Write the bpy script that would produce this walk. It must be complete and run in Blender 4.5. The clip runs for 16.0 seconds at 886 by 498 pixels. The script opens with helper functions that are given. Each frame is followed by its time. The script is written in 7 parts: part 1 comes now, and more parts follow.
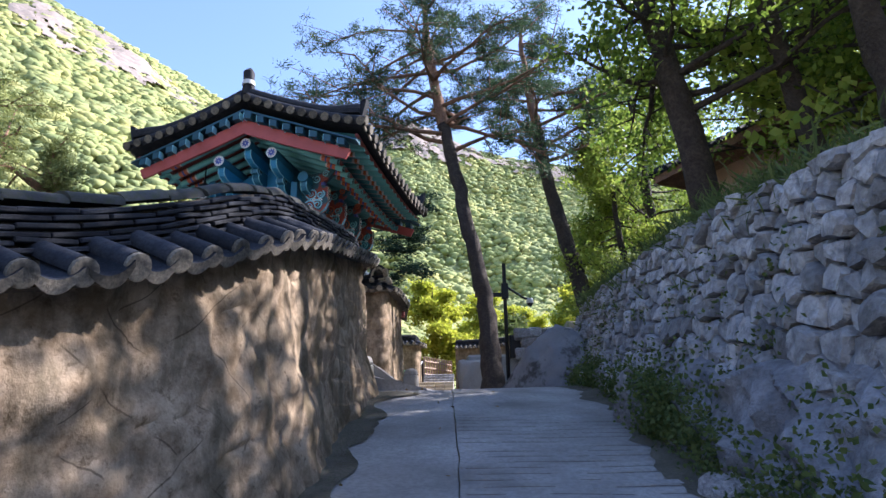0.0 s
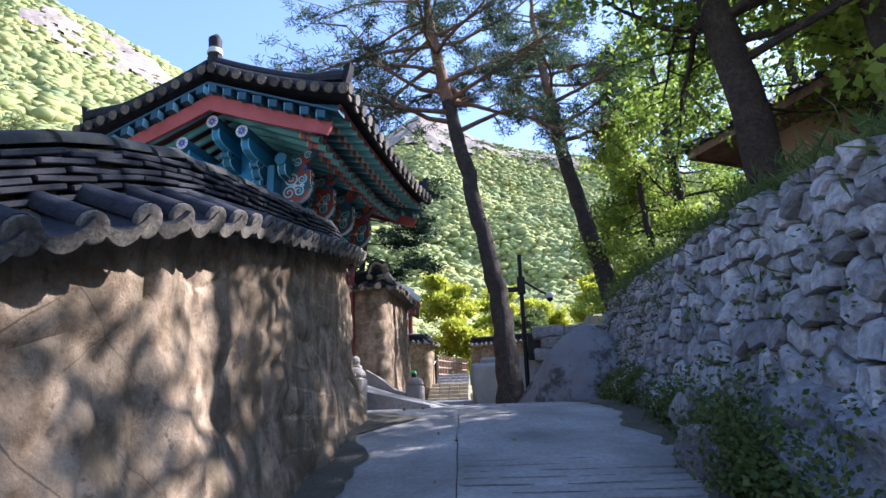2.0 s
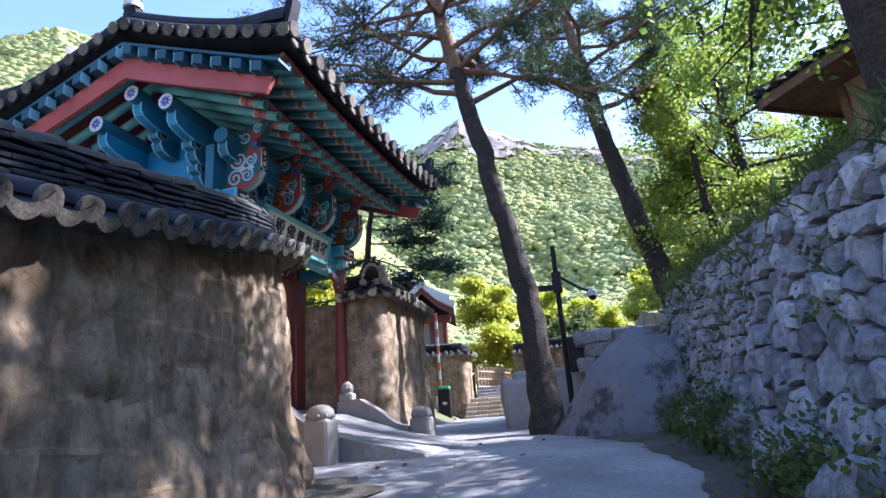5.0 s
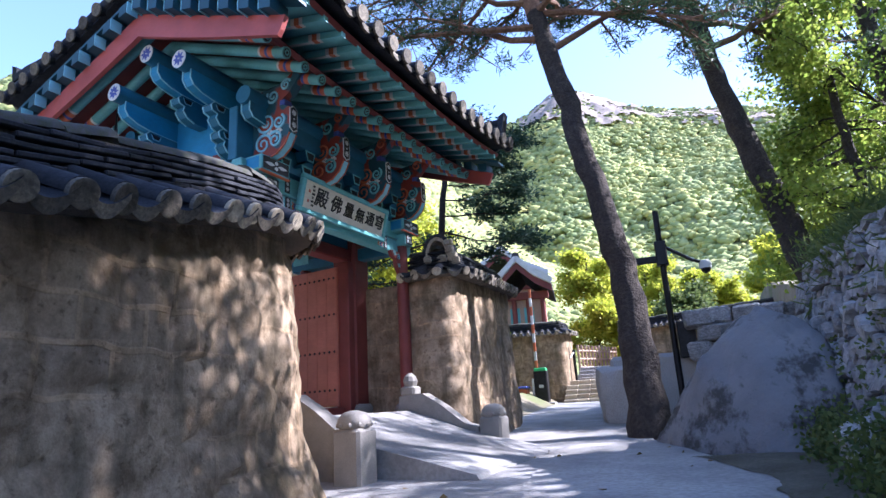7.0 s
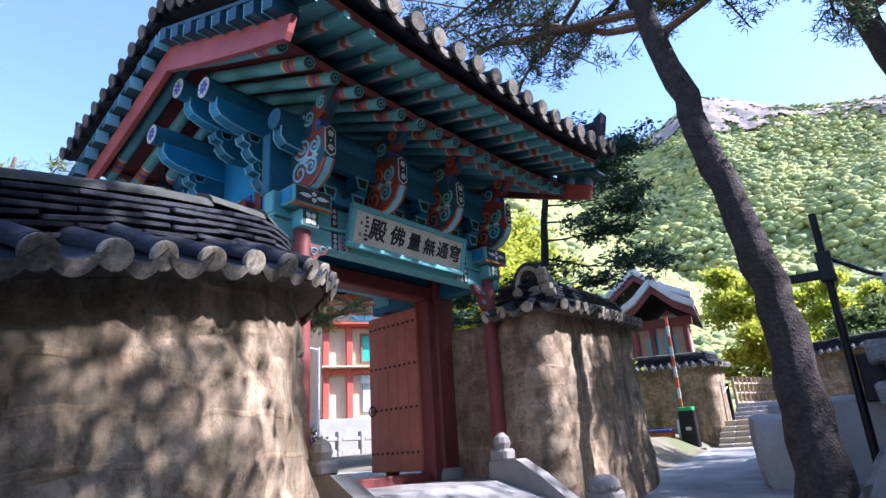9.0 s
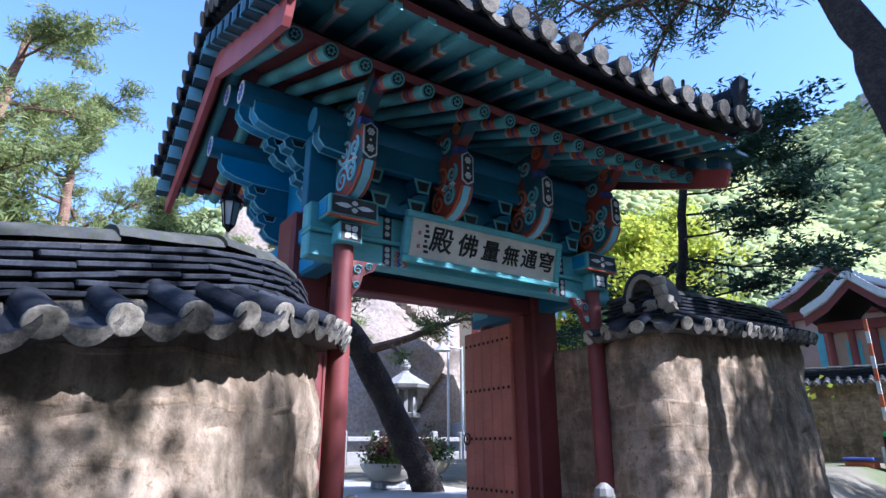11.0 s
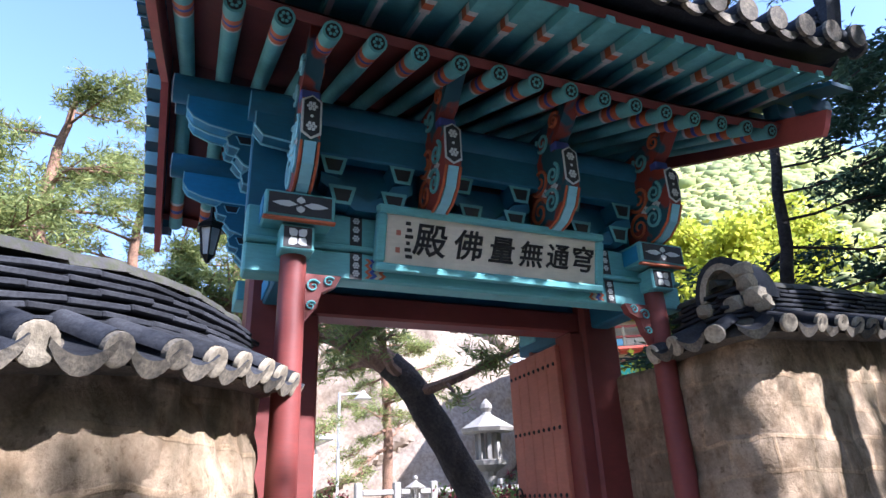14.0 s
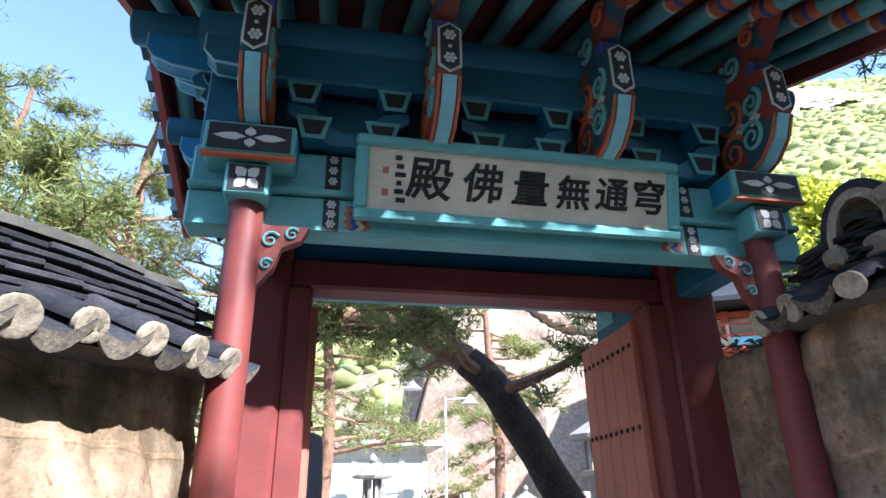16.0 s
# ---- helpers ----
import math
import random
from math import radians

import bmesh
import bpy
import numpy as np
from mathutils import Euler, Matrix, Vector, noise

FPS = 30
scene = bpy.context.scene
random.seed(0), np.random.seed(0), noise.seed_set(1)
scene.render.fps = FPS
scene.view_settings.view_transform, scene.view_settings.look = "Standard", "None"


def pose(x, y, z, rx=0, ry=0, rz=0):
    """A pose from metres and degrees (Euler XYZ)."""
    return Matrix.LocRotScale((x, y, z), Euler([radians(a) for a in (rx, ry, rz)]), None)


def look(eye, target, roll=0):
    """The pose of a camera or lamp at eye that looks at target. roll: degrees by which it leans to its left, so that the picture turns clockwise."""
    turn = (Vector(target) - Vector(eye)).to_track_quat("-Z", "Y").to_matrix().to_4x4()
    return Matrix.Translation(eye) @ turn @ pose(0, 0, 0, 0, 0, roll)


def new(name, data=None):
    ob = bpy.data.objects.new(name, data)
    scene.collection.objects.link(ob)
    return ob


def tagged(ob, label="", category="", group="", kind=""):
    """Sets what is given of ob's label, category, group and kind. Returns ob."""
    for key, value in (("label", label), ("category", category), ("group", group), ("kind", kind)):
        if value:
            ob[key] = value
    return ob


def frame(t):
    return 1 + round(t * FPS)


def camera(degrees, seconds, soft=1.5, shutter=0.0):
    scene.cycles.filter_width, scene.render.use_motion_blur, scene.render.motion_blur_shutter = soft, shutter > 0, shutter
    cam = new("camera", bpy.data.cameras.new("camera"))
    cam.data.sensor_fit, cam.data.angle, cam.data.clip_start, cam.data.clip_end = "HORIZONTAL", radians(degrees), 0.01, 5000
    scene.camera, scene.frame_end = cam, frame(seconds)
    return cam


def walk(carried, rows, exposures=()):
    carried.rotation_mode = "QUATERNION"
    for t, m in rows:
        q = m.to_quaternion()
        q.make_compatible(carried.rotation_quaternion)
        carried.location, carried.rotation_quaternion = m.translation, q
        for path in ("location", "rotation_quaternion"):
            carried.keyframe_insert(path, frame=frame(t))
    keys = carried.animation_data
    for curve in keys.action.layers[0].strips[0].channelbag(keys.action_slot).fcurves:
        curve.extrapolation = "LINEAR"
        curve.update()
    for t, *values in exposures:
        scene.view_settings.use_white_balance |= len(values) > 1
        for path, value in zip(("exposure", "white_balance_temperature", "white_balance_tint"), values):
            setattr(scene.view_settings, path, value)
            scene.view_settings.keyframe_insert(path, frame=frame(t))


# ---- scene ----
cam = camera(71.8, 16.0)
PATH = [
    (0, (0.351, -0.447, 1.267), (0.309, 1.474, 1.824), -0.9),
    (0.5, (0.377, 0.021, 1.38), (0.334, 1.951, 1.901), -0.7),
    (1, (0.449, 0.478, 1.483), (0.394, 2.41, 1.996), -0.3),
    (1.5, (0.493, 0.92, 1.599), (0.406, 2.849, 2.122), -0.2),
    (2, (0.521, 1.417, 1.728), (0.427, 3.341, 2.267), -2.0),
    (2.5, (0.607, 1.89, 1.83), (0.507, 3.809, 2.383), -2.8),
    (3, (0.685, 2.328, 1.911), (0.563, 4.246, 2.466), -2.9),
    (3.5, (0.766, 2.767, 2.012), (0.639, 4.684, 2.566), -2.0),
    (3.7, (0.812, 2.917, 2.026), (0.68, 4.831, 2.59), -2.2),
    (5.8, (1.224, 4.853, 2.357), (0.91, 6.75, 2.907), -5.1),
    (6, (1.26, 4.975, 2.384), (0.931, 6.872, 2.923), -5.1),
    (6.5, (1.308, 5.389, 2.442), (0.87, 7.269, 2.965), -3.9),
    (7, (1.339, 5.777, 2.558), (0.752, 7.621, 3.065), -3.4),
    (7.5, (1.325, 6.217, 2.67), (0.663, 8.036, 3.175), -3.7),
    (8, (1.37, 6.633, 2.766), (0.609, 8.405, 3.297), -3.1),
    (8.5, (1.455, 7.0, 2.863), (0.565, 8.692, 3.451), -4.0),
    (8.7, (1.462, 7.143, 2.882), (0.542, 8.811, 3.492), -3.9),
    (10.8, (1.685, 8.711, 3.463), (0.329, 10.051, 4.066), -0.6),
    (11, (1.668, 8.814, 3.471), (0.272, 10.109, 4.082), -0.1),
    (11.5, (1.607, 9.085, 3.519), (0.138, 10.28, 4.16), 0.4),
    (12, (1.478, 9.323, 3.537), (-0.023, 10.443, 4.239), 0.4),
    (12.5, (1.402, 9.535, 3.543), (-0.106, 10.635, 4.26), -1.8),
    (13, (1.354, 9.823, 3.578), (-0.164, 10.904, 4.304), -2.2),
    (13.5, (1.261, 10.1, 3.576), (-0.281, 11.143, 4.307), -2.3),
    (14, (1.117, 10.433, 3.616), (-0.442, 11.444, 4.355), -2.4),
    (14.5, (0.965, 10.777, 3.623), (-0.653, 11.673, 4.384), -1.2),
    (15, (0.769, 11.107, 3.615), (-0.88, 11.944, 4.376), -0.8),
    (15.5, (0.56, 11.398, 3.633), (-1.118, 12.171, 4.398), -1.0),
    (16, (0.407, 11.648, 3.647), (-1.318, 12.302, 4.42), -0.8),
]
walk(cam, [(t, look(eye, target, roll)) for t, eye, target, roll in PATH], [(0, 1.5, 5850, 21), (3.5, 1.75, 5500, 23), (7, 1.95, 5450, 25), (8.5, 1.8, 5450, 25), (11, 1.5, 4950, 20), (12.5, 1.6, 5000, 20), (13.5, 1.9, 5450, 22), (16, 1.95, 5650, 17)])

# ---- world, sun ----
SUN_DIR = Vector((0.74, 0.34, 0.72)).normalized()
sun_el = math.asin(SUN_DIR.z)
sun_az = math.atan2(SUN_DIR.x, SUN_DIR.y)
world = bpy.data.worlds.new("sky")
scene.world = world
world.use_nodes = True
wn = world.node_tree
sky = wn.nodes.new("ShaderNodeTexSky")
sky.sky_type = "NISHITA"
sky.sun_disc = False
sky.sun_elevation = sun_el
sky.sun_rotation = sun_az
sky.air_density = 1.0
sky.dust_density = 0.6
sky.ozone_density = 1.6
bgn = wn.nodes["Background"]
bgn.inputs["Strength"].default_value = 0.135
wn.links.new(sky.outputs[0], bgn.inputs["Color"])
sun_data = bpy.data.lights.new("sun", "SUN")
sun_data.energy = 5.0
sun_data.angle = radians(0.6)
sun_data.color = (1.0, 0.95, 0.87)
sun = new("sun", sun_data)
sun.matrix_world = look((30, 14, 40), tuple(Vector((30, 14, 40)) - SUN_DIR))

# ---- materials ----


class Nodes:
    """A small wrapper to write node materials."""

    def __init__(self, name):
        self.mat = bpy.data.materials.new(name)
        self.mat.use_nodes = True
        self.t = self.mat.node_tree
        self.bsdf = self.t.nodes["Principled BSDF"]
        self.co = self.t.nodes.new("ShaderNodeTexCoord").outputs["Object"]
        self.geo = self.t.nodes.new("ShaderNodeNewGeometry")

    def n(self, kind, **kw):
        node = self.t.nodes.new(kind)
        for k, v in kw.items():
            if k in node.inputs:
                if isinstance(v, bpy.types.NodeSocket):
                    self.t.links.new(v, node.inputs[k])
                else:
                    node.inputs[k].default_value = v
        return node

    def link(self, a, b):
        self.t.links.new(a, b)

    def noise(self, scale, detail=6.0, rough=0.6, vec=None):
        node = self.n("ShaderNodeTexNoise", Scale=scale, Detail=detail, Roughness=rough)
        self.link(vec or self.co, node.inputs["Vector"])
        return node.outputs["Fac"]

    def ramp(self, fac, stops):
        node = self.n("ShaderNodeValToRGB")
        self.link(fac, node.inputs["Fac"])
        els = node.color_ramp.elements
        while len(els) < len(stops):
            els.new(0.5)
        for e, (p, c) in zip(els, stops):
            e.position = p
            e.color = (*c, 1) if len(c) == 3 else c
        return node.outputs["Color"]

    def mix(self, fac, a, b, mode="MIX"):
        node = self.t.nodes.new("ShaderNodeMix")
        node.data_type = "RGBA"
        node.blend_type = mode
        for sock, v in ((node.inputs[0], fac), (node.inputs[6], a), (node.inputs[7], b)):
            if isinstance(v, bpy.types.NodeSocket):
                self.link(v, sock)
            else:
                sock.default_value = v if not isinstance(v, tuple) else (*v, 1)[:4]
        return node.outputs[2]

    def scaled(self, v):
        node = self.t.nodes.new("ShaderNodeMapping")
        node.inputs["Scale"].default_value = v
        self.link(self.co, node.inputs["Vector"])
        return node.outputs["Vector"]

    def bump(self, height, strength=0.4, dist=0.01):
        node = self.n("ShaderNodeBump", Strength=strength, Distance=dist)
        self.link(height, node.inputs["Height"])
        self.link(node.outputs["Normal"], self.bsdf.inputs["Normal"])

    def done(self, color, rough=0.8, metal=0.0, spec=0.4):
        b = self.bsdf
        for key, v in (("Base Color", color), ("Roughness", rough), ("Metallic", metal), ("Specular IOR Level", spec)):
            if isinstance(v, bpy.types.NodeSocket):
                self.link(v, b.inputs[key])
            else:
                b.inputs[key].default_value = (*v, 1) if isinstance(v, tuple) else v
        return self.mat


def mottled(name, c1, c2, c3=None, scale=3.0, fine=40.0, rough=0.85, bump=0.4, dist=0.01, rnd=0.0, spec=0.3, metal=0.0, speck=0.55):
    """A worn, grainy surface in two or three tones at two scales."""
    m = Nodes(name)
    big = m.noise(scale, 5, 0.6)
    small = m.noise(fine, 4, 0.65)
    col = m.ramp(big, [(0.32, c1), (0.68, c2)])
    dark = c3 or tuple(x * 0.6 for x in c1)
    col = m.mix(m.ramp(small, [(0.38, (speck,) * 3), (0.6, (0, 0, 0))]), col, dark)
    if rnd:
        info = m.t.nodes.new("ShaderNodeObjectInfo").outputs["Random"]
        tone = m.ramp(info, [(0.0, (1 - rnd,) * 3), (1.0, (1 + rnd * 0.5,) * 3)])
        col = m.mix(1.0, col, tone, "MULTIPLY")
        isl = m.ramp(m.geo.outputs["Random Per Island"], [(0.0, (1 - 0.6 * rnd,) * 3), (1.0, (1 + rnd * 0.3,) * 3)])
        col = m.mix(1.0, col, isl, "MULTIPLY")
    m.bump(small, bump, dist)
    return m.done(col, rough, metal, spec)


def painted(name, c, wear=0.5, rough=0.55, dist=0.003):
    """Old paint on timber: slightly uneven, faded and cracked along the grain."""
    m = Nodes(name)
    big = m.noise(2.3, 5)
    grain = m.noise(9, 5, 0.7, m.scaled((1.0, 1.0, 6.0)))
    col = m.ramp(big, [(0.3, tuple(x * 0.82 for x in c)), (0.7, tuple(min(1, x * 1.15 + 0.006) for x in c))])
    col = m.mix(m.ramp(grain, [(0.42, (0.45 * wear,) * 3), (0.58, (0, 0, 0))]), col, tuple(x * 0.5 + 0.02 for x in c))
    m.bump(grain, 0.3, dist)
    return m.done(col, rough, 0, 0.4)


def leafy(name, c1, c2, rough=0.6, trans=0.35):
    """Foliage, with light passing through the leaves and a tone of its own for each leaf."""
    m = Nodes(name)
    rnd = m.geo.outputs["Random Per Island"]
    col = m.ramp(rnd, [(0.0, c1), (1.0, c2)])
    patch = m.noise(0.5, 3)
    col = m.mix(m.ramp(patch, [(0.35, (0.35,) * 3), (0.65, (0, 0, 0))]), col, tuple(x * 0.6 for x in c1))
    m.done(col, rough, 0, 0.25)
    tr = m.n("ShaderNodeBsdfTranslucent")
    m.link(col, tr.inputs["Color"])
    mixs = m.n("ShaderNodeMixShader")
    mixs.inputs[0].default_value = trans
    m.link(m.bsdf.outputs[0], mixs.inputs[1])
    m.link(tr.outputs[0], mixs.inputs[2])
    m.link(mixs.outputs[0], m.t.nodes["Material Output"].inputs["Surface"])
    return m.mat


def earth_wall(name, tan, grey, brown):
    """Clay plaster worn down to coursed stones: blotches, block joints, scratches and grime."""
    m = Nodes(name)
    big = m.noise(0.9, 6, 0.62)
    mid = m.noise(4.5, 6, 0.68)
    fine = m.noise(60, 4, 0.7)
    col = m.ramp(big, [(0.34, tan), (0.5, tuple(x * 0.86 for x in tan)), (0.64, grey)])
    # coursed blocks showing through where the plaster has worn off
    sep = m.n("ShaderNodeSeparateXYZ")
    m.link(m.co, sep.inputs[0])
    along = m.n("ShaderNodeMath")
    m.link(sep.outputs["X"], along.inputs[0])
    m.link(sep.outputs["Y"], along.inputs[1])
    warp = m.n("ShaderNodeMath")
    warp.operation = "MULTIPLY_ADD"
    m.link(m.noise(1.3, 2), warp.inputs[0])
    warp.inputs[1].default_value = 0.22
    m.link(sep.outputs["Z"], warp.inputs[2])
    vec = m.n("ShaderNodeCombineXYZ")
    m.link(along.outputs[0], vec.inputs["X"])
    m.link(warp.outputs[0], vec.inputs["Y"])
    bk = m.n("ShaderNodeTexBrick", Scale=1.0, **{"Mortar Size": 0.02, "Mortar Smooth": 0.5, "Brick Width": 0.4, "Row Height": 0.235, "Bias": 0.0})
    bk.inputs["Color1"].default_value = (0.66, 0.67, 0.70, 1)
    bk.inputs["Color2"].default_value = (0.95, 0.91, 0.87, 1)
    bk.inputs["Mortar"].default_value = (1.2, 1.1, 0.98, 1)
    m.link(vec.outputs[0], bk.inputs["Vector"])
    bare = m.ramp(m.noise(0.8, 4, 0.6, m.scaled((1.0, 1.0, 1.7))), [(0.42, (0.1,) * 3), (0.6, (0.85,) * 3)])
    up = m.n("ShaderNodeMapRange", **{"From Min": 4.2, "From Max": 7.0})
    m.link(sep.outputs["Y"], up.inputs["Value"])
    bare = m.mix(1.0, bare, up.outputs[0], "MULTIPLY")
    col = m.mix(bare, col, m.mix(1.0, col, bk.outputs["Color"], "MULTIPLY"))
    col = m.mix(m.ramp(mid, [(0.36, (0.9,) * 3), (0.62, (0, 0, 0))]), col, brown)
    # rain streaks and old lichen
    streak = m.noise(2.2, 5, 0.65, m.scaled((1.6, 1.6, 0.35)))
    col = m.mix(m.ramp(streak, [(0.48, (0, 0, 0)), (0.64, (0.75,) * 3)]), col, (0.10, 0.082, 0.05))
    pit = m.noise(13, 5, 0.7)
    col = m.mix(m.ramp(pit, [(0.33, (0.7,) * 3), (0.43, (0, 0, 0))]), col, tuple(x * 0.7 for x in brown))
    col = m.mix(m.ramp(fine, [(0.35, (0.22,) * 3), (0.55, (0, 0, 0))]), col, tuple(x * 0.5 for x in brown))
    for tilt, sc, seed in ((52, 0.62, 0.0), (-48, 0.5, 4.0)):
        mp = m.t.nodes.new("ShaderNodeMapping")
        mp.inputs["Rotation"].default_value = (radians(tilt), 0, 0)
        mp.inputs["Location"].default_value = (0, seed, 0)
        m.link(m.co, mp.inputs["Vector"])
        wv = m.n("ShaderNodeTexWave", Scale=sc * 1.8, Distortion=0.5, Detail=1.0)
        wv.bands_direction = "Y"
        m.link(mp.outputs["Vector"], wv.inputs["Vector"])
        line = m.ramp(wv.outputs["Fac"], [(0.0, (0.7,) * 3), (0.0008, (0, 0, 0))])
        mask = m.ramp(m.noise(2.0, 2, 0.5, mp.outputs["Vector"]), [(0.5, (0, 0, 0)), (0.54, (1, 1, 1))])
        low = m.n("ShaderNodeMapRange", **{"From Min": 5.0, "From Max": 3.6})
        m.link(sep.outputs["Y"], low.inputs["Value"])
        mask = m.mix(1.0, mask, low.outputs[0], "MULTIPLY")
        col = m.mix(m.mix(1.0, line, mask, "MULTIPLY"), col, tuple(x * 0.35 for x in brown))
    h = m.mix(0.2, m.mix(0.4, mid, pit), fine)
    h = m.mix(m.mix(0.5, bare, (0, 0, 0)), h, bk.outputs["Color"])
    m.bump(h, 0.75, 0.035)
    return m.done(col, 0.92, 0, 0.12)


def woods(name):
    """Far broad-leaved woods with stands of darker pine, a haze-paled tone of its own for each crown."""
    m = Nodes(name)
    rnd = m.geo.outputs["Random Per Island"]
    # crown tones are lightened, so the haze of distance sits in the colour
    col = m.ramp(rnd, [(0.0, (0.26, 0.31, 0.12)), (0.45, (0.335, 0.365, 0.14)), (0.8, (0.39, 0.40, 0.15)), (1.0, (0.46, 0.425, 0.15))])
    stand = m.noise(0.03, 5, 0.65)
    col = m.mix(m.ramp(stand, [(0.45, (0, 0, 0)), (0.6, (0.6,) * 3)]), col, (0.22, 0.265, 0.13))
    m.done(col, 0.85, 0, 0.1)
    m.bump(m.noise(1.6, 4), 0.4, 0.3)
    tr = m.n("ShaderNodeBsdfTranslucent")
    m.link(col, tr.inputs["Color"])
    mixs = m.n("ShaderNodeMixShader")
    mixs.inputs[0].default_value = 0.2
    m.link(m.bsdf.outputs[0], mixs.inputs[1])
    m.link(tr.outputs[0], mixs.inputs[2])
    m.link(mixs.outputs[0], m.t.nodes["Material Output"].inputs["Surface"])
    return m.mat


M = {}
M["earth"] = earth_wall("clay_plaster", (0.50, 0.38, 0.255), (0.28, 0.22, 0.15), (0.145, 0.10, 0.058))
M["tile"] = mottled("roof_tile", (0.022, 0.025, 0.032), (0.05, 0.053, 0.06), (0.012, 0.012, 0.015), 7, 60, 0.72, 0.4, 0.005, 0.5, 0.16)
M["tile_end"] = mottled("roof_tile_lip", (0.10, 0.09, 0.075), (0.27, 0.23, 0.165), (0.04, 0.038, 0.036), 11, 55, 0.85, 0.6, 0.008, 0.55)
M["moss"] = mottled("mossy_tile", (0.045, 0.046, 0.05), (0.10, 0.095, 0.085), (0.055, 0.065, 0.02), 4, 25, 0.9, 0.6, 0.01, 0.4)
M["red"] = painted("red_timber", (0.19, 0.04, 0.033))
M["barge"] = painted("rose_red_timber", (0.40, 0.085, 0.075), 0.3)
M["door"] = painted("faded_red_door", (0.44, 0.15, 0.10), 0.5, 0.65)
M["teal"] = painted("deep_teal_timber", (0.02, 0.145, 0.235))
M["green"] = painted("sea_green_timber", (0.14, 0.42, 0.43))
M["night"] = painted("dark_blue_green_timber", (0.012, 0.075, 0.115))
M["azure"] = painted("azure_timber", (0.025, 0.25, 0.47))
M["dark"] = painted("black_paint", (0.012, 0.013, 0.016))
M["white"] = painted("white_paint", (0.6, 0.61, 0.58), 0.4)
M["orange"] = painted("orange_paint", (0.52, 0.13, 0.05))
M["blue"] = painted("ultramarine_paint", (0.06, 0.09, 0.34))
M["cream"] = painted("cream_board", (0.66, 0.60, 0.47), 0.35)
M["ink"] = painted("black_ink", (0.012, 0.011, 0.01), 0.1)
M["stone"] = mottled("rough_stone", (0.33, 0.325, 0.325), (0.55, 0.54, 0.53), (0.12, 0.115, 0.11), 3.2, 11, 0.9, 1.0, 0.05, 0.5)
M["bedrock"] = mottled("split_bedrock", (0.18, 0.185, 0.20), (0.34, 0.34, 0.35), (0.11, 0.11, 0.11), 1.6, 12, 0.9, 1.0, 0.05)
bo = Nodes("boulder_rock")
bo_col = bo.ramp(bo.noise(0.8, 6, 0.62), [(0.32, (0.14, 0.145, 0.155)), (0.7, (0.24, 0.238, 0.235))])
bo_col = bo.mix(bo.ramp(bo.noise(38, 4, 0.7), [(0.35, (0.2,) * 3), (0.55, (0, 0, 0))]), bo_col, (0.13, 0.13, 0.13))
bo_col = bo.mix(bo.ramp(bo.noise(1.1, 6, 0.7, bo.scaled((1.2, 0.5, 0.9))), [(0.5, (0, 0, 0)), (0.57, (0.9,) * 3)]), bo_col, (0.045, 0.045, 0.04))
bo.bump(bo.noise(2.6, 6, 0.62), 0.9, 0.09)
M["boulder"] = bo.done(bo_col, 0.85, 0, 0.3)
M["mortar"] = mottled("lime_mortar", (0.30, 0.255, 0.18), (0.47, 0.41, 0.30), (0.13, 0.11, 0.085), 9, 45, 0.9, 0.7, 0.008, 0.35)
M["granite"] = mottled("granite", (0.24, 0.225, 0.2), (0.34, 0.315, 0.275), (0.15, 0.14, 0.125), 5, 120, 0.8, 0.4, 0.004)
M["dirt"] = mottled("earth_joint", (0.10, 0.085, 0.065), (0.17, 0.145, 0.11), None, 4, 50, 0.95, 0.8, 0.03)
# verge soil, its dark tone standing in for shade below the walls
M["soil"] = mottled("shade_toned_soil", (0.08, 0.07, 0.055), (0.16, 0.14, 0.11), (0.06, 0.07, 0.03), 2.5, 30, 0.95, 0.9, 0.03)
M["concrete"] = mottled("road_concrete", (0.20, 0.19, 0.175), (0.42, 0.41, 0.39), (0.15, 0.145, 0.135), 0.8, 22, 0.92, 0.7, 0.014, 0, 0.2, 0, 0.4)
M["pale"] = mottled("pale_concrete", (0.40, 0.385, 0.355), (0.50, 0.48, 0.44), (0.28, 0.265, 0.245), 2, 50, 0.9, 0.4, 0.006)
M["brick"] = mottled("tan_stone_block", (0.46, 0.38, 0.27), (0.56, 0.48, 0.36), (0.3, 0.25, 0.18), 5, 40, 0.9, 0.5, 0.01, 0.3)
M["bark"] = mottled("bark", (0.05, 0.04, 0.033), (0.095, 0.075, 0.06), (0.02, 0.016, 0.014), 5, 22, 0.95, 1.0, 0.05)
M["redbark"] = mottled("red_pine_bark", (0.20, 0.115, 0.075), (0.33, 0.19, 0.12), (0.08, 0.05, 0.035), 4, 22, 0.95, 0.9, 0.03)
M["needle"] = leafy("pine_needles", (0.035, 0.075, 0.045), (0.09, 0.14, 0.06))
# brighter copy of the pine needles, sunlight put into its colour
M["needle_lit"] = leafy("pine_needles_sunlit", (0.15, 0.20, 0.07), (0.36, 0.38, 0.12), 0.6, 0.45)
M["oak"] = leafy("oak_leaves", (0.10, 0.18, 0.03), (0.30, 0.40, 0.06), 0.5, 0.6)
M["yellow"] = leafy("yellow_green_leaves", (0.36, 0.44, 0.04), (0.64, 0.61, 0.08), 0.55, 0.6)
M["fir"] = leafy("fir_needles", (0.035, 0.08, 0.055), (0.075, 0.135, 0.075), 0.6, 0.3)
M["weed"] = leafy("weeds", (0.07, 0.115, 0.035), (0.19, 0.23, 0.07), 0.6, 0.45)
M["forest"] = woods("hazy_far_forest")
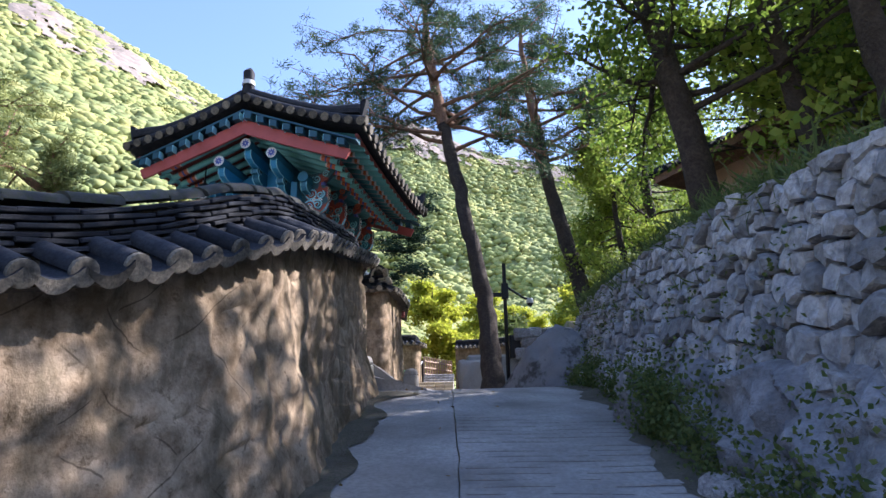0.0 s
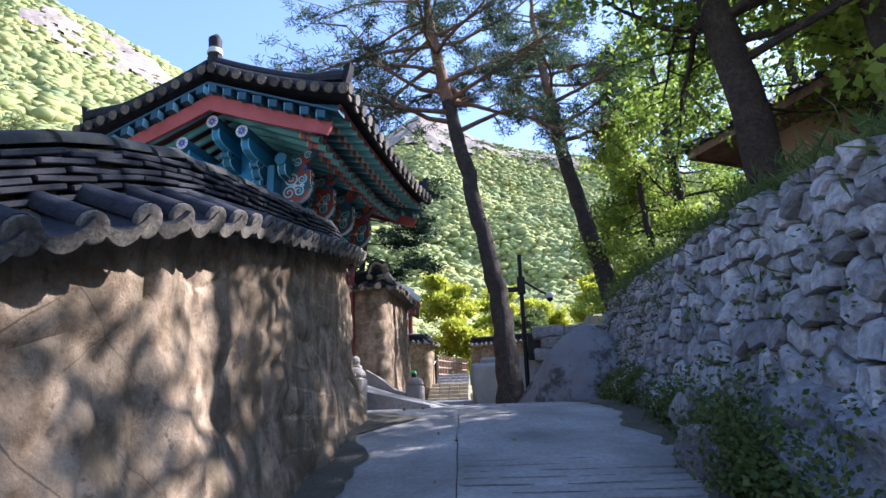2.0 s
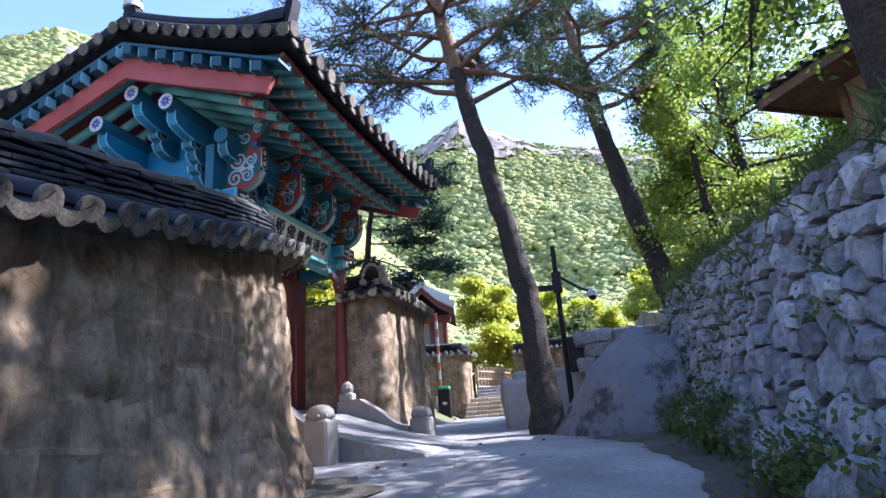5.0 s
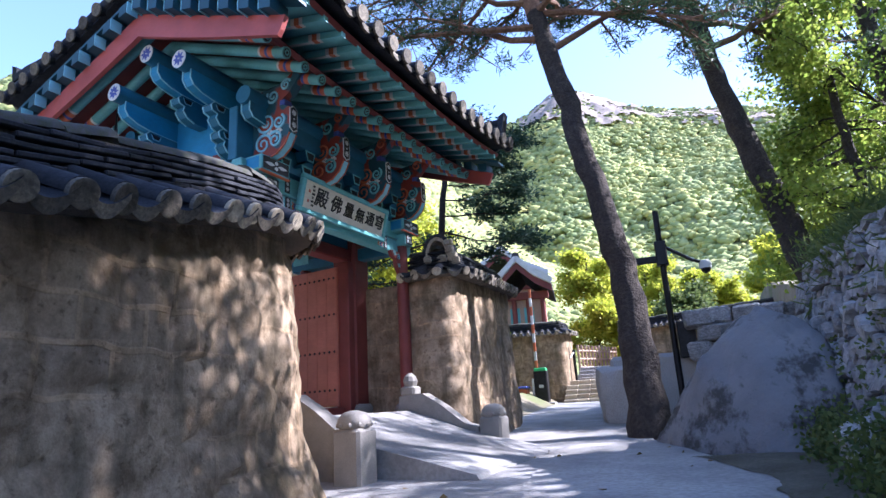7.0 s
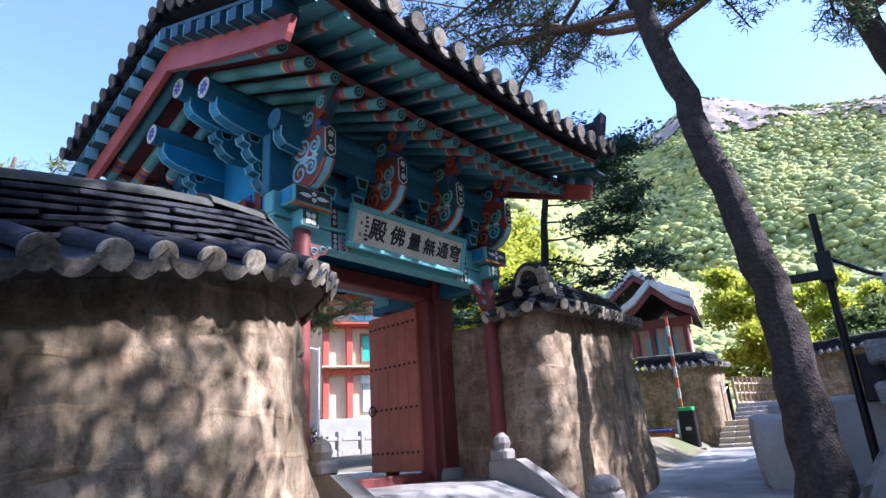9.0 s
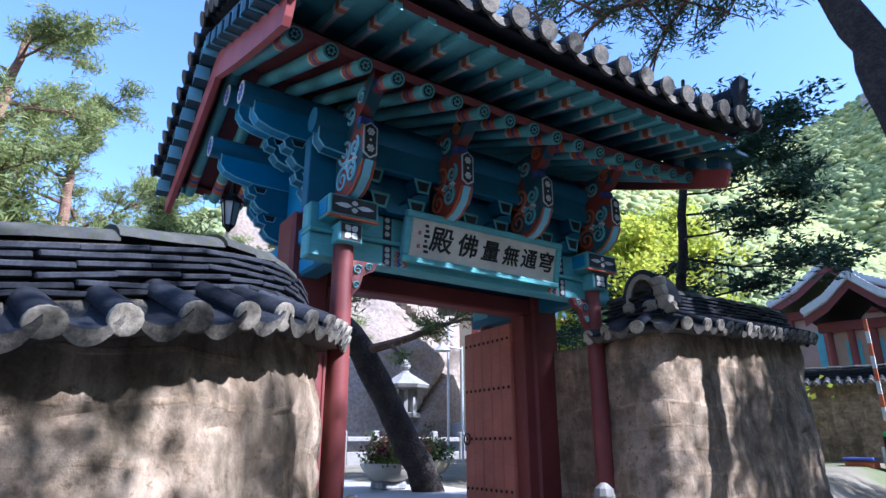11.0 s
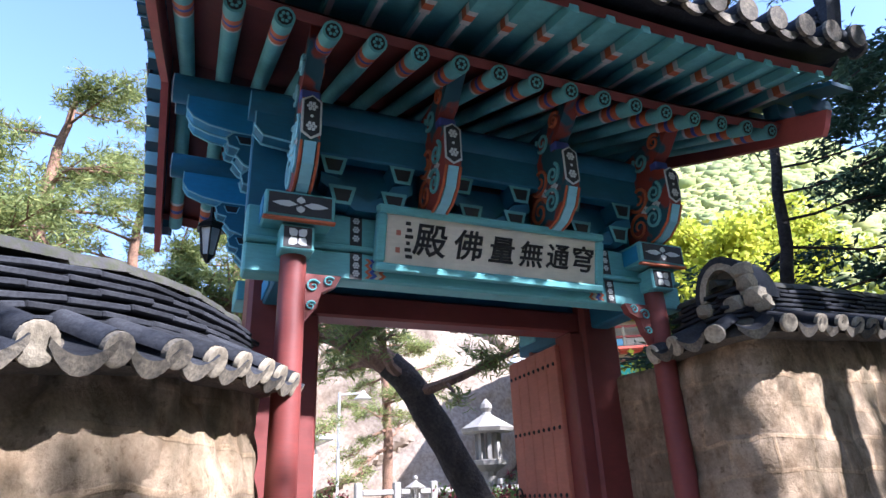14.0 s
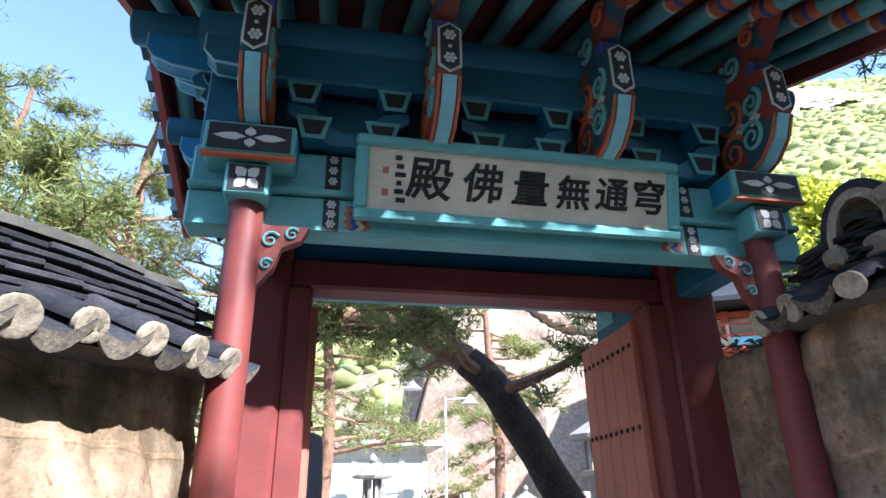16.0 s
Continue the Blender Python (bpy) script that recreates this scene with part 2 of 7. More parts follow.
M["metal"] = mottled("black_metal", (0.015, 0.015, 0.017), (0.03, 0.03, 0.032), None, 6, 90, 0.45, 0.1, 0.002, 0, 0.5, 0.6)
M["plaster"] = mottled("pink_plaster", (0.42, 0.28, 0.20), (0.52, 0.36, 0.27), None, 2, 60, 0.9, 0.3, 0.004)
M["wood"] = painted("plain_timber", (0.42, 0.29, 0.19), 0.6, 0.7)
M["steel"] = mottled("painted_steel", (0.5, 0.5, 0.5), (0.62, 0.62, 0.62), None, 4, 60, 0.4, 0.1, 0.002, 0, 0.5, 0.4)


def ground_material():
    m = Nodes("hillside")
    big = m.noise(0.018, 8, 0.6)
    tree = m.noise(0.35, 5, 0.7)
    col = m.ramp(big, [(0.3, (0.24, 0.26, 0.115)), (0.7, (0.34, 0.33, 0.15))])
    col = m.mix(m.ramp(tree, [(0.38, (0.8,) * 3), (0.56, (0, 0, 0))]), col, (0.12, 0.15, 0.06))
    sep = m.n("ShaderNodeSeparateXYZ")
    m.link(m.co, sep.inputs[0])
    near = m.n("ShaderNodeMapRange", **{"From Min": 38.0, "From Max": 60.0})
    m.link(sep.outputs["Y"], near.inputs["Value"])
    soil = m.ramp(m.noise(1.2, 6), [(0.35, (0.16, 0.135, 0.09)), (0.65, (0.25, 0.22, 0.16))])
    grass = m.mix(m.ramp(m.noise(0.6, 5), [(0.52, (0, 0, 0)), (0.66, (0.7,) * 3)]), soil, (0.09, 0.12, 0.035))
    col = m.mix(near.outputs[0], grass, col)
    m.bump(m.noise(14, 5), 0.6, 0.04)
    return m.done(col, 0.95, 0, 0.1)


M["ground"] = ground_material()
M["cliff"] = mottled("pale_granite_cliff", (0.25, 0.20, 0.17), (0.36, 0.295, 0.25), (0.14, 0.125, 0.095), 0.06, 0.5, 0.9, 0.6, 0.5)
M["cliff_near"] = mottled("pale_rock_face", (0.25, 0.195, 0.14), (0.35, 0.285, 0.22), (0.13, 0.09, 0.065), 0.35, 5, 0.9, 0.6, 0.05)


# ---- mesh helpers ----


class Build:
    """Collects vertices and faces for one mesh."""

    def __init__(self):
        self.v, self.f, self.m, self.cur = [], [], [], 0

    def add(self, verts, faces):
        k = len(self.v)
        self.v += [tuple(p) for p in verts]
        self.f += [tuple(i + k for i in f) for f in faces]
        self.m += [self.cur] * len(faces)
        return self

    def box(self, a, b, mat=None, ch=0.0):
        """A box from corner a to corner b, its edges taken off by ch."""
        lo, hi = [min(p, q) for p, q in zip(a, b)], [max(p, q) for p, q in zip(a, b)]
        if ch <= 0:
            vs = [(x, y, z) for x in (lo[0], hi[0]) for y in (lo[1], hi[1]) for z in (lo[2], hi[2])]
            fs = [(0, 1, 3, 2), (4, 6, 7, 5), (0, 4, 5, 1), (2, 3, 7, 6), (0, 2, 6, 4), (1, 5, 7, 3)]
        else:
            bm = bmesh.new()
            bmesh.ops.create_cube(bm, size=1)
            for v in bm.verts:
                v.co = [lo[i] + (v.co[i] + 0.5) * (hi[i] - lo[i]) for i in range(3)]
            bmesh.ops.bevel(bm, geom=bm.edges[:], offset=min(ch, 0.45 * min(hi[i] - lo[i] for i in range(3))), segments=1, affect="EDGES")
            bm.verts.index_update()
            vs, fs = [v.co[:] for v in bm.verts], [[v.index for v in f.verts] for f in bm.faces]
            bm.free()
        if mat is not None:
            vs = [mat @ Vector(p) for p in vs]
        return self.add(vs, fs)

    def tube(self, pts, radii, n=10, caps=True, flat=1.0):
        """A round body along points, with a radius for each."""
        pts = [Vector(p) for p in pts]
        if not hasattr(radii, "__len__"):
            radii = [radii] * len(pts)
        k, vs = len(pts), []
        side = None
        for i, p in enumerate(pts):
            d = (pts[min(i + 1, k - 1)] - pts[max(i - 1, 0)]).normalized()
            ref = Vector((0, 0, 1)) if abs(d.z) < 0.9 else Vector((1, 0, 0))
            side = d.cross(ref).normalized() if side is None else (side - d * side.dot(d)).normalized()
            up = side.cross(d)
            for j in range(n):
                a = 2 * math.pi * j / n
                vs.append(p + (side * math.cos(a) + up * math.sin(a) * flat) * radii[i])
        fs = [(i * n + j, i * n + (j + 1) % n, (i + 1) * n + (j + 1) % n, (i + 1) * n + j) for i in range(k - 1) for j in range(n)]
        if caps:
            fs += [tuple(range(n - 1, -1, -1)), tuple((k - 1) * n + j for j in range(n))]
        return self.add(vs, fs)

    def prism(self, poly, lo, hi, place):
        """A flat outline given a thickness; place(a, b, h) puts a point of it into space."""
        n = len(poly)
        vs = [place(a, b, lo) for a, b in poly] + [place(a, b, hi) for a, b in poly]
        fs = [tuple(range(n))[::-1], tuple(range(n, 2 * n))] + [(i, (i + 1) % n, n + (i + 1) % n, n + i) for i in range(n)]
        return self.add(vs, fs)

    def lathe(self, prof, centre=(0, 0, 0), n=16):
        """A turned body from (radius, height) pairs."""
        vs = [(centre[0] + r * math.cos(2 * math.pi * j / n), centre[1] + r * math.sin(2 * math.pi * j / n), centre[2] + z) for r, z in prof for j in range(n)]
        fs = [(i * n + j, i * n + (j + 1) % n, (i + 1) * n + (j + 1) % n, (i + 1) * n + j) for i in range(len(prof) - 1) for j in range(n)]
        fs += [tuple(range(n - 1, -1, -1)), tuple((len(prof) - 1) * n + j for j in range(n))]
        return self.add(vs, fs)

    def mesh(self, name, *mats, smooth=False):
        me = bpy.data.meshes.new(name)
        me.from_pydata(self.v, [], self.f)
        for mt in mats:
            me.materials.append(mt)
        if len(mats) > 1:
            me.polygons.foreach_set("material_index", self.m)
        bm = bmesh.new()
        bm.from_mesh(me)
        bmesh.ops.recalc_face_normals(bm, faces=bm.faces)
        bm.to_mesh(me)
        bm.free()
        if smooth:
            me.polygons.foreach_set("use_smooth", [True] * len(me.polygons))
            me.set_sharp_from_angle(angle=radians(40))
        me.update()
        return me


def part(name, b, material, parent, label="", smooth=False):
    """One mesh object under a thing or a part."""
    mats = material if isinstance(material, (list, tuple)) else [material]
    ob = new(name, b.mesh(name, *mats, smooth=smooth) if isinstance(b, Build) else b)
    ob.parent = parent
    if label:
        ob["label"] = label
    return ob


def empty(name, m, label, category, group="", kind=""):
    ob = new(name)
    ob.matrix_world = m
    ob.empty_display_size = 0.2
    return tagged(ob, label, category, group, kind)


def thing(name, b, material, label, category, group="", kind="", smooth=False):
    mats = material if isinstance(material, (list, tuple)) else [material]
    return tagged(new(name, b.mesh(name, *mats, smooth=smooth)), label, category, group, kind)


def lerp_table(x, rows):
    xs = [r[0] for r in rows]
    return [float(np.interp(x, xs, [r[i] for r in rows])) for i in range(1, len(rows[0]))]


def resample(rows, step, dims=2):
    """Evenly spaced points along a polyline; all columns are carried along, smoothed."""
    a = np.array(rows, float)
    for _ in range(3):
        q, r = a[:-1] * 0.75 + a[1:] * 0.25, a[:-1] * 0.25 + a[1:] * 0.75
        mid = np.empty((2 * len(q), a.shape[1]))
        mid[0::2], mid[1::2] = q, r
        a = np.vstack([a[:1], mid, a[-1:]])
    d = np.concatenate([[0], np.cumsum(np.linalg.norm(np.diff(a[:, :dims], axis=0), axis=1))])
    s = np.linspace(0, d[-1], max(2, round(d[-1] / step) + 1))
    return np.stack([np.interp(s, d, a[:, i]) for i in range(a.shape[1])], 1)


# ---- ground ----
ROAD_Z = [(-60, -9.0), (-6, -1.35), (-2, -0.62), (0, -0.24), (3, 0.40), (5, 0.82), (7, 1.25), (9, 1.66), (10.5, 1.85), (12, 1.92), (15.6, 1.98), (20, 2.2), (28, 2.5), (60, 3.2)]
BANK_X = [(-60, 2.6), (14.3, 2.9), (16, 3.6), (20, 4.5), (60, 9.0)]
TOP_Z = [(-20, 1.2), (0, 2.3), (3.5, 3.1), (5, 3.4), (6.2, 3.62), (7.6, 3.76), (10.7, 3.9), (14.3, 4.1), (20, 4.6), (40, 8.0)]


def road_z(y):
    return float(np.interp(y, [r[0] for r in ROAD_Z], [r[1] for r in ROAD_Z]))


def top_z(y):
    return float(np.interp(y, [r[0] for r in TOP_Z], [r[1] for r in TOP_Z]))


def smooth01(a, b, x):
    k = min(1, max(0, (x - a) / (b - a)))
    return k * k * (3 - 2 * k)


NEAR_RIDGE = [(-180, 9), (-90, 14), (-75, 17), (-60, 23), (-50, 29), (-42, 32.5), (-38, 32.2), (-30, 30), (-23, 27.5), (-18, 22), (-14, 17), (-8, 12), (0, 9), (10, 10), (20, 13), (30, 18), (45, 24), (90, 20), (180, 9)]
FAR_RIDGE = [(-180, 10), (-40, 17), (-30, 20), (-22, 22), (-16, 24), (-10, 25.4), (-7, 26.6), (-5, 27.4), (-2, 26.4), (3, 24.6), (12, 22.6), (20, 20), (30, 18), (90, 12), (180, 10)]


def hill_z(x, y):
    """Two ranges of wooded mountains round the valley, by their skylines."""
    az, d = math.degrees(math.atan2(x, y)), math.hypot(x, y)
    az += 1.5 * noise.noise(Vector((x * 0.004, y * 0.004, 2)))
    n = noise.fractal(Vector((x * 0.013, y * 0.013, 0.3)), 0.9, 2.1, 6)
    best = 0.0
    for table, crest, foot in ((NEAR_RIDGE, 250.0, 45.0), (FAR_RIDGE, 600.0, 200.0)):
        e = float(np.interp(az, [r[0] for r in table], [r[1] for r in table]))
        top = crest * math.tan(radians(e))
        k = (d - foot) / (crest - foot)
        if k <= 0:
            continue
        z = top * (k ** 1.15 if k < 1 else max(0.2, 1 - 0.9 * (k - 1)))
        best = max(best, z + 0.05 * top * n * min(1, 3 * k) * (0.35 if k > 0.9 else 1))
    return best


def land_z(x, y):
    z = road_z(y)
    bx = float(np.interp(y, [r[0] for r in BANK_X], [r[1] for r in BANK_X]))
    if x > bx:
        z = z + (top_z(y) - 0.15 - z) * smooth01(bx + 0.25, bx + 0.6, x) + max(0, x - bx - 1.5) * 0.16
    if x < -1.6 and y > 9:
        z = z + 0.5 * smooth01(-1.7, -3.0, x) * smooth01(10.5, 12, y)
    d = math.hypot(x, y - 14)
    k = smooth01(40, 95, d)
    return z * (1 - k) + k * (hill_z(x, y) + 3.0) + 0.05 * noise.noise(Vector((x * 0.7, y * 0.7, 0))) * smooth01(3, 5, abs(x - 1))


def axis(lo, hi, a, b, fine, coarse):
    near = list(np.arange(a, b, fine))
    left, right, s = [], [], fine
    x = a
    while x > lo:
        s = min(coarse, s * 1.22)
        x -= s
        left.append(x)
    x, s = near[-1], fine
    while x < hi:
        s = min(coarse, s * 1.22)
        x += s
        right.append(x)
    return left[::-1] + near + right


def build_ground():
    xs, ys = axis(-900, 900, -5, 9, 0.3, 14), axis(-700, 1100, -2, 32, 0.4, 14)
    b = Build()
    vs = [(x, y, land_z(x, y)) for y in ys for x in xs]
    n = len(xs)
    fs = [(j * n + i, j * n + i + 1, (j + 1) * n + i + 1, (j + 1) * n + i) for j in range(len(ys) - 1) for i in range(n - 1)]
    b.add(vs, fs)
    return thing("ground", b, M["ground"], "earth and wooded slopes of the valley", "ground", kind="structure", smooth=True)


build_ground()


def build_road():
    """The sloping concrete lane: a smooth strip and a wider strip with raked cross grooves."""
    road = empty("road", Matrix(), "worn grey concrete lane with raked cross grooves", "road", kind="structure")

    def strip(x0f, x1f, y0, y1, step, nx, lift, groove):
        b, ys = Build(), list(np.arange(y0, y1 + 1e-6, step))
        rng = random.Random(4)
        vs = []
        for k, y in enumerate(ys):
            a, c = x0f(y), x1f(y)
            deep = groove and y < 7.6 and k % 7 < 2
            for i in range(nx + 1):
                x = a + (c - a) * i / nx
                edge = groove and 0 < i < nx
                w = 1.3 * noise.noise(Vector((x * 1.9, (k // 7) * 4.7, 3))) - 0.25 * smooth01(5.0, 7.6, y) if deep else 0
                vs.append((x, y + (0.06 * noise.noise(Vector((x * 2.3, (k // 7) * 0.31, 1))) if groove else 0), road_z(y) + lift + 0.012 * noise.noise(Vector((x, y * 0.8, 0))) - (0.032 * max(0.1, 0.75 + w) if deep and edge else 0)))
        n = nx + 1
        b.add(vs, [(j * n + i, j * n + i + 1, (j + 1) * n + i + 1, (j + 1) * n + i) for j in range(len(ys) - 1) for i in range(nx)])
        return b

    def edge_r(y):
        return lerp_table(y, [(-8, 2.3), (5, 2.35), (8, 2.55), (11, 2.4), (13, 1.7), (15, 1.3), (30, 0.5)])[0] + 0.08 * noise.noise(Vector((0, y * 1.3, 5)))

    def seam(y):
        return 0.34 + 0.035 * noise.noise(Vector((2, y * 1.5, 0))) - 0.02 * max(0, y - 5)

    part("grooved_slab", strip(lambda y: seam(y) + 0.006, edge_r, -3, 14.5, 0.025, 30, 0.045, True), M["concrete"], road, "raked concrete slab")
    part("smooth_slab", strip(lambda y: -2.6 if y < 10.5 else -3.4, lambda y: seam(y) - 0.006 if y < 14.5 else edge_r(y), -8, 30, 0.15, 24, 0.03, False), M["concrete"], road, "smooth concrete slab")
    dirt = Build()
    for k in range(0, 420, 7):
        y = -3 + 0.025 * (k + 0.5)
        for i in range(60):
            x0, x1 = seam(y) + 0.06 + 0.033 * i, seam(y) + 0.06 + 0.033 * (i + 1)
            w = 0.021 * (0.3 + 1.3 * noise.noise(Vector((x0 * 1.9, (k // 7) * 4.7, 3))) + 0.5 * noise.noise(Vector((x0 * 6, k, 2))))
            if w > 0.004 and x1 < edge_r(y) - 0.1:
                yy = y + 0.06 * noise.noise(Vector((x0 * 2.3, (k // 7) * 0.31, 1)))
                z = road_z(y) + 0.045 - 0.006 + 0.012 * noise.noise(Vector((x0, y * 0.8, 0)))
                dirt.add([(x0, yy - w, z), (x1, yy - w, z), (x1, yy + w, z + 0.003), (x0, yy + w, z + 0.003)], [(0, 1, 2, 3)])
    # soil and moss along both walls' feet, coloured dark for the shade there
    for nm, lo, hi, y0, y1 in (("west_verge", lambda y: -2.4, lambda y: -0.62 + 0.5 * noise.noise(Vector((1, y * 0.9, 4))) * smooth01(-4, 3, y) - 0.4 * smooth01(3, 0, y) + 0.12 * noise.noise(Vector((2, y * 3.1, 0))), 0.4, 10.2), ("east_verge", lambda y: edge_r(y) - 0.28 + 0.22 * noise.noise(Vector((4, y * 1.1, 0))) + 0.1 * noise.noise(Vector((6, y * 3.7, 0))), lambda y: 2.95, -1, 12.6)):
        verge, vs, yv = Build(), [], list(np.arange(y0, y1, 0.1))
        for y in yv:
            a, c = lo(y), hi(y)
            vs += [(a + (c - a) * q / 8, y, road_z(y) + 0.05 + 0.012 * noise.noise(Vector((a + (c - a) * q / 8, y * 0.8, 0))) + 0.012 * math.sin(math.pi * q / 8) + 0.012 * noise.noise(Vector((q, y * 3, 1)))) for q in range(9)]
        verge.add(vs, [(j * 9 + i, j * 9 + i + 1, j * 9 + 10 + i, j * 9 + 9 + i) for j in range(len(yv) - 1) for i in range(8)])
        part(nm, verge, M["soil"], road, "soil along the wall's foot, darkened to carry the shade there", True)
    part("groove_dirt", dirt, M["dirt"], road, "dark dirt lying in the raked grooves")["kind"] = "stuff"


build_road()

# ---- clay walls with tiled copings ----


def lump(seed, sub=3, mat="stone", amp=0.16):
    """An irregular weathered rock about one metre across."""
    bm = bmesh.new()
    bmesh.ops.create_icosphere(bm, subdivisions=sub, radius=0.56)
    for v in bm.verts:
        p = v.co.copy()
        p = Vector([max(-0.43, min(0.43, c)) for c in p])
        n = noise.fractal(p * 1.6 + Vector((seed, 0, 0)), 0.8, 2.1, 4)
        r = abs(noise.noise(p * 2.4 + Vector((0, seed, 0))))
        v.co = p * (1 + amp * n * 2 - amp * r)
    me = bpy.data.meshes.new("rock")
    bm.to_mesh(me)
    bm.free()
    me.materials.append(M[mat])
    me.polygons.foreach_set("use_smooth", [True] * len(me.polygons))
    me.set_sharp_from_angle(angle=radians(32))
    return me


def tile_meshes():
    """Shared meshes of the coping: a barrel tile with its end, a pan tile lip, a ridge slab and a ridge cap."""
    barrel = Build()
    n, r, ln = 9, 0.068, 0.47
    for r0, t0, t1 in ((r, -0.03, ln),):
        vs = []
        for x, rr in ((t0, r0 * 1.0), (t1, r0 * 0.95)):
            for j in range(n + 1):
                a = math.pi * j / n
                vs.append((x, rr * math.cos(a), rr * math.sin(a)))
        barrel.add(vs, [(j, j + 1, n + 2 + j, n + 1 + j) for j in range(n)])
    barrel.cur = 1
    vs = []
    for x, rr in ((0.0, r * 1.03), (0.03, r * 1.05), (0.034, r * 0.9), (0.03, r * 0.5)):
        for j in range(14):
            a = 2 * math.pi * j / 14
            vs.append((-x - 0.03, rr * math.cos(a), rr * math.sin(a) - 0.005))
    fs = [(k * 14 + j, k * 14 + (j + 1) % 14, (k + 1) * 14 + (j + 1) % 14, (k + 1) * 14 + j) for k in range(3) for j in range(14)]
    fs += [tuple(range(14)), tuple(42 + j for j in range(14))]
    barrel.add(vs, fs)
    pan = Build()
    n, w = 8, 0.125
    for drop in (0,):
        top, bot, lip = [], [], []
        for j in range(n + 1):
            k = 2 * j / n - 1
            z = 0.062 * k * k - 0.056
            top.append((-0.078, w * k, z + 0.012))
            bot.append((-0.078, w * k, z - 0.02 - 0.04 * (1 - k * k)))
            lip.append((0.47, w * k, z + 0.0))
        vs = top + bot + lip + [(x + 0.022, y, z) for x, y, z in bot]
        m = n + 1
        fs = [(j, j + 1, m + j + 1, m + j) for j in range(n)] + [(m + j, m + j + 1, 3 * m + j + 1, 3 * m + j) for j in range(n)]
        pan.cur = 1
        pan.add(vs, fs)
        pan.cur = 0
        pan.add(vs, [(j, 2 * m + j, 2 * m + j + 1, j + 1) for j in range(n)])
    slab = Build().box((-0.15, -0.165, -0.015), (0.15, 0.165, 0.015), ch=0.006)
    cap = Build()
    vs = []
    for y in (-0.17, 0.17):
        for j in range(9):
            a = math.pi * j / 8
            vs.append((0.105 * math.cos(a), y, 0.075 * math.sin(a)))
    cap.add(vs, [(j, j + 1, 10 + j, 9 + j) for j in range(8)] + [tuple(range(9)), tuple(range(17, 8, -1))])
    return (barrel.mesh("barrel_tile", M["tile"], M["tile_end"], smooth=True), pan.mesh("pan_tile", M["tile"], M["tile_end"], smooth=True),
            slab.mesh("ridge_slab", M["tile"]), cap.mesh("ridge_cap", M["moss"], smooth=True), barrel.mesh("mortared_tile", M["tile"], M["mortar"], smooth=True))


TILES = tile_meshes()


def clay_wall(name, rows, label, seed, rough=1.0, batter=0.2, thick=0.46, arch_at=None):
    """A clay wall along rows of (x, y, eave height, foot height), its street side to the right of the line of travel."""
    wall = empty(name, Matrix(), label, "wall", kind="structure")
    rng = random.Random(seed)
    P = resample(rows, 0.045)
    n = len(P)
    T = np.gradient(P[:, :2], axis=0)
    T /= np.hypot(*T.T)[:, None]
    N = np.stack([T[:, 1], -T[:, 0]], 1)
    H = 52
    b = Build()
    vs = []
    for i in range(n):
        x, y, ze, zf = P[i]
        for j in range(H + 1):
            k = j / H
            z = zf + (ze - 0.06 - zf) * k
            o = batter * (1 - k) ** 1.6 + 0.02 + 0.10 * smooth01(0.35, 0.0, k) * smooth01(8.5, 10.0, y) * (name == "wall_west")
            q = Vector((x, y, z * 1.0))
            o += rough * (0.07 * noise.noise(q * 1.1 + Vector((seed, 0, 0))) + 0.045 * noise.noise(q * 3.1) + 0.022 * noise.noise(q * 7.0) - 0.03 * max(0, 0.12 - abs(noise.noise(q * 2.2 + Vector((0, 5, 0))))) / 0.12)
            vs.append((x + N[i, 0] * o, y + N[i, 1] * o, z))
    m = H + 1
    back = len(vs)
    for i in range(n):
        x, y, ze, zf = P[i]
        vs += [(x - N[i, 0] * thick, y - N[i, 1] * thick, zf - 0.2), (x - N[i, 0] * thick, y - N[i, 1] * thick, ze - 0.06)]
    fs = [(i * m + j, (i + 1) * m + j, (i + 1) * m + j + 1, i * m + j + 1) for i in range(n - 1) for j in range(H)]
    fs += [(back + 2 * i, back + 2 * i + 1, back + 2 * i + 3, back + 2 * i + 2) for i in range(n - 1)]
    fs += [(i * m + H, (i + 1) * m + H, back + 2 * i + 3, back + 2 * i + 1) for i in range(n - 1)]
    for i in (0, n - 1):
        fs.append((*[i * m + j for j in range(m)], back + 2 * i + 1, back + 2 * i))
    b.add(vs, fs)
    body = part("wall_body", b, M["earth"], wall, smooth=True)
    # bed of the coping, both slopes, and the core of the ridge
    bed = Build()
    prof = ((0.20, -0.05), (0.17, -0.02), (-0.12, 0.17), (-0.12, 0.40), (-0.34, 0.40), (-0.34, 0.17), (-thick - 0.17, -0.02), (-thick - 0.19, -0.05), (-0.2, -0.075))
    vs = []
    for i in range(n):
        x, y, ze, zf = P[i]
        w = 0.012 * noise.noise(Vector((x * 2, y * 2, seed)))
        vs += [(x + N[i, 0] * o, y + N[i, 1] * o, ze + h + w) for o, h in prof]
    m = len(prof)
    fs = [(i * m + j, i * m + (j + 1) % m, (i + 1) * m + (j + 1) % m, (i + 1) * m + j) for i in range(n - 1) for j in range(m)]
    fs += [tuple(range(m)), tuple((n - 1) * m + j for j in range(m))]
    bed.add(vs, fs)
    part("coping_bed", bed, M["dirt"], wall, "dark bed of mortar under the tiles")
    S = np.concatenate([[0], np.cumsum(np.hypot(*np.diff(P[:, :2], axis=0).T))])

    def at(s):
        q = [np.interp(s, S, P[:, c]) for c in range(4)]
        t = np.array([np.interp(s, S, T[:, 0]), np.interp(s, S, T[:, 1])])
        t /= np.hypot(*t)
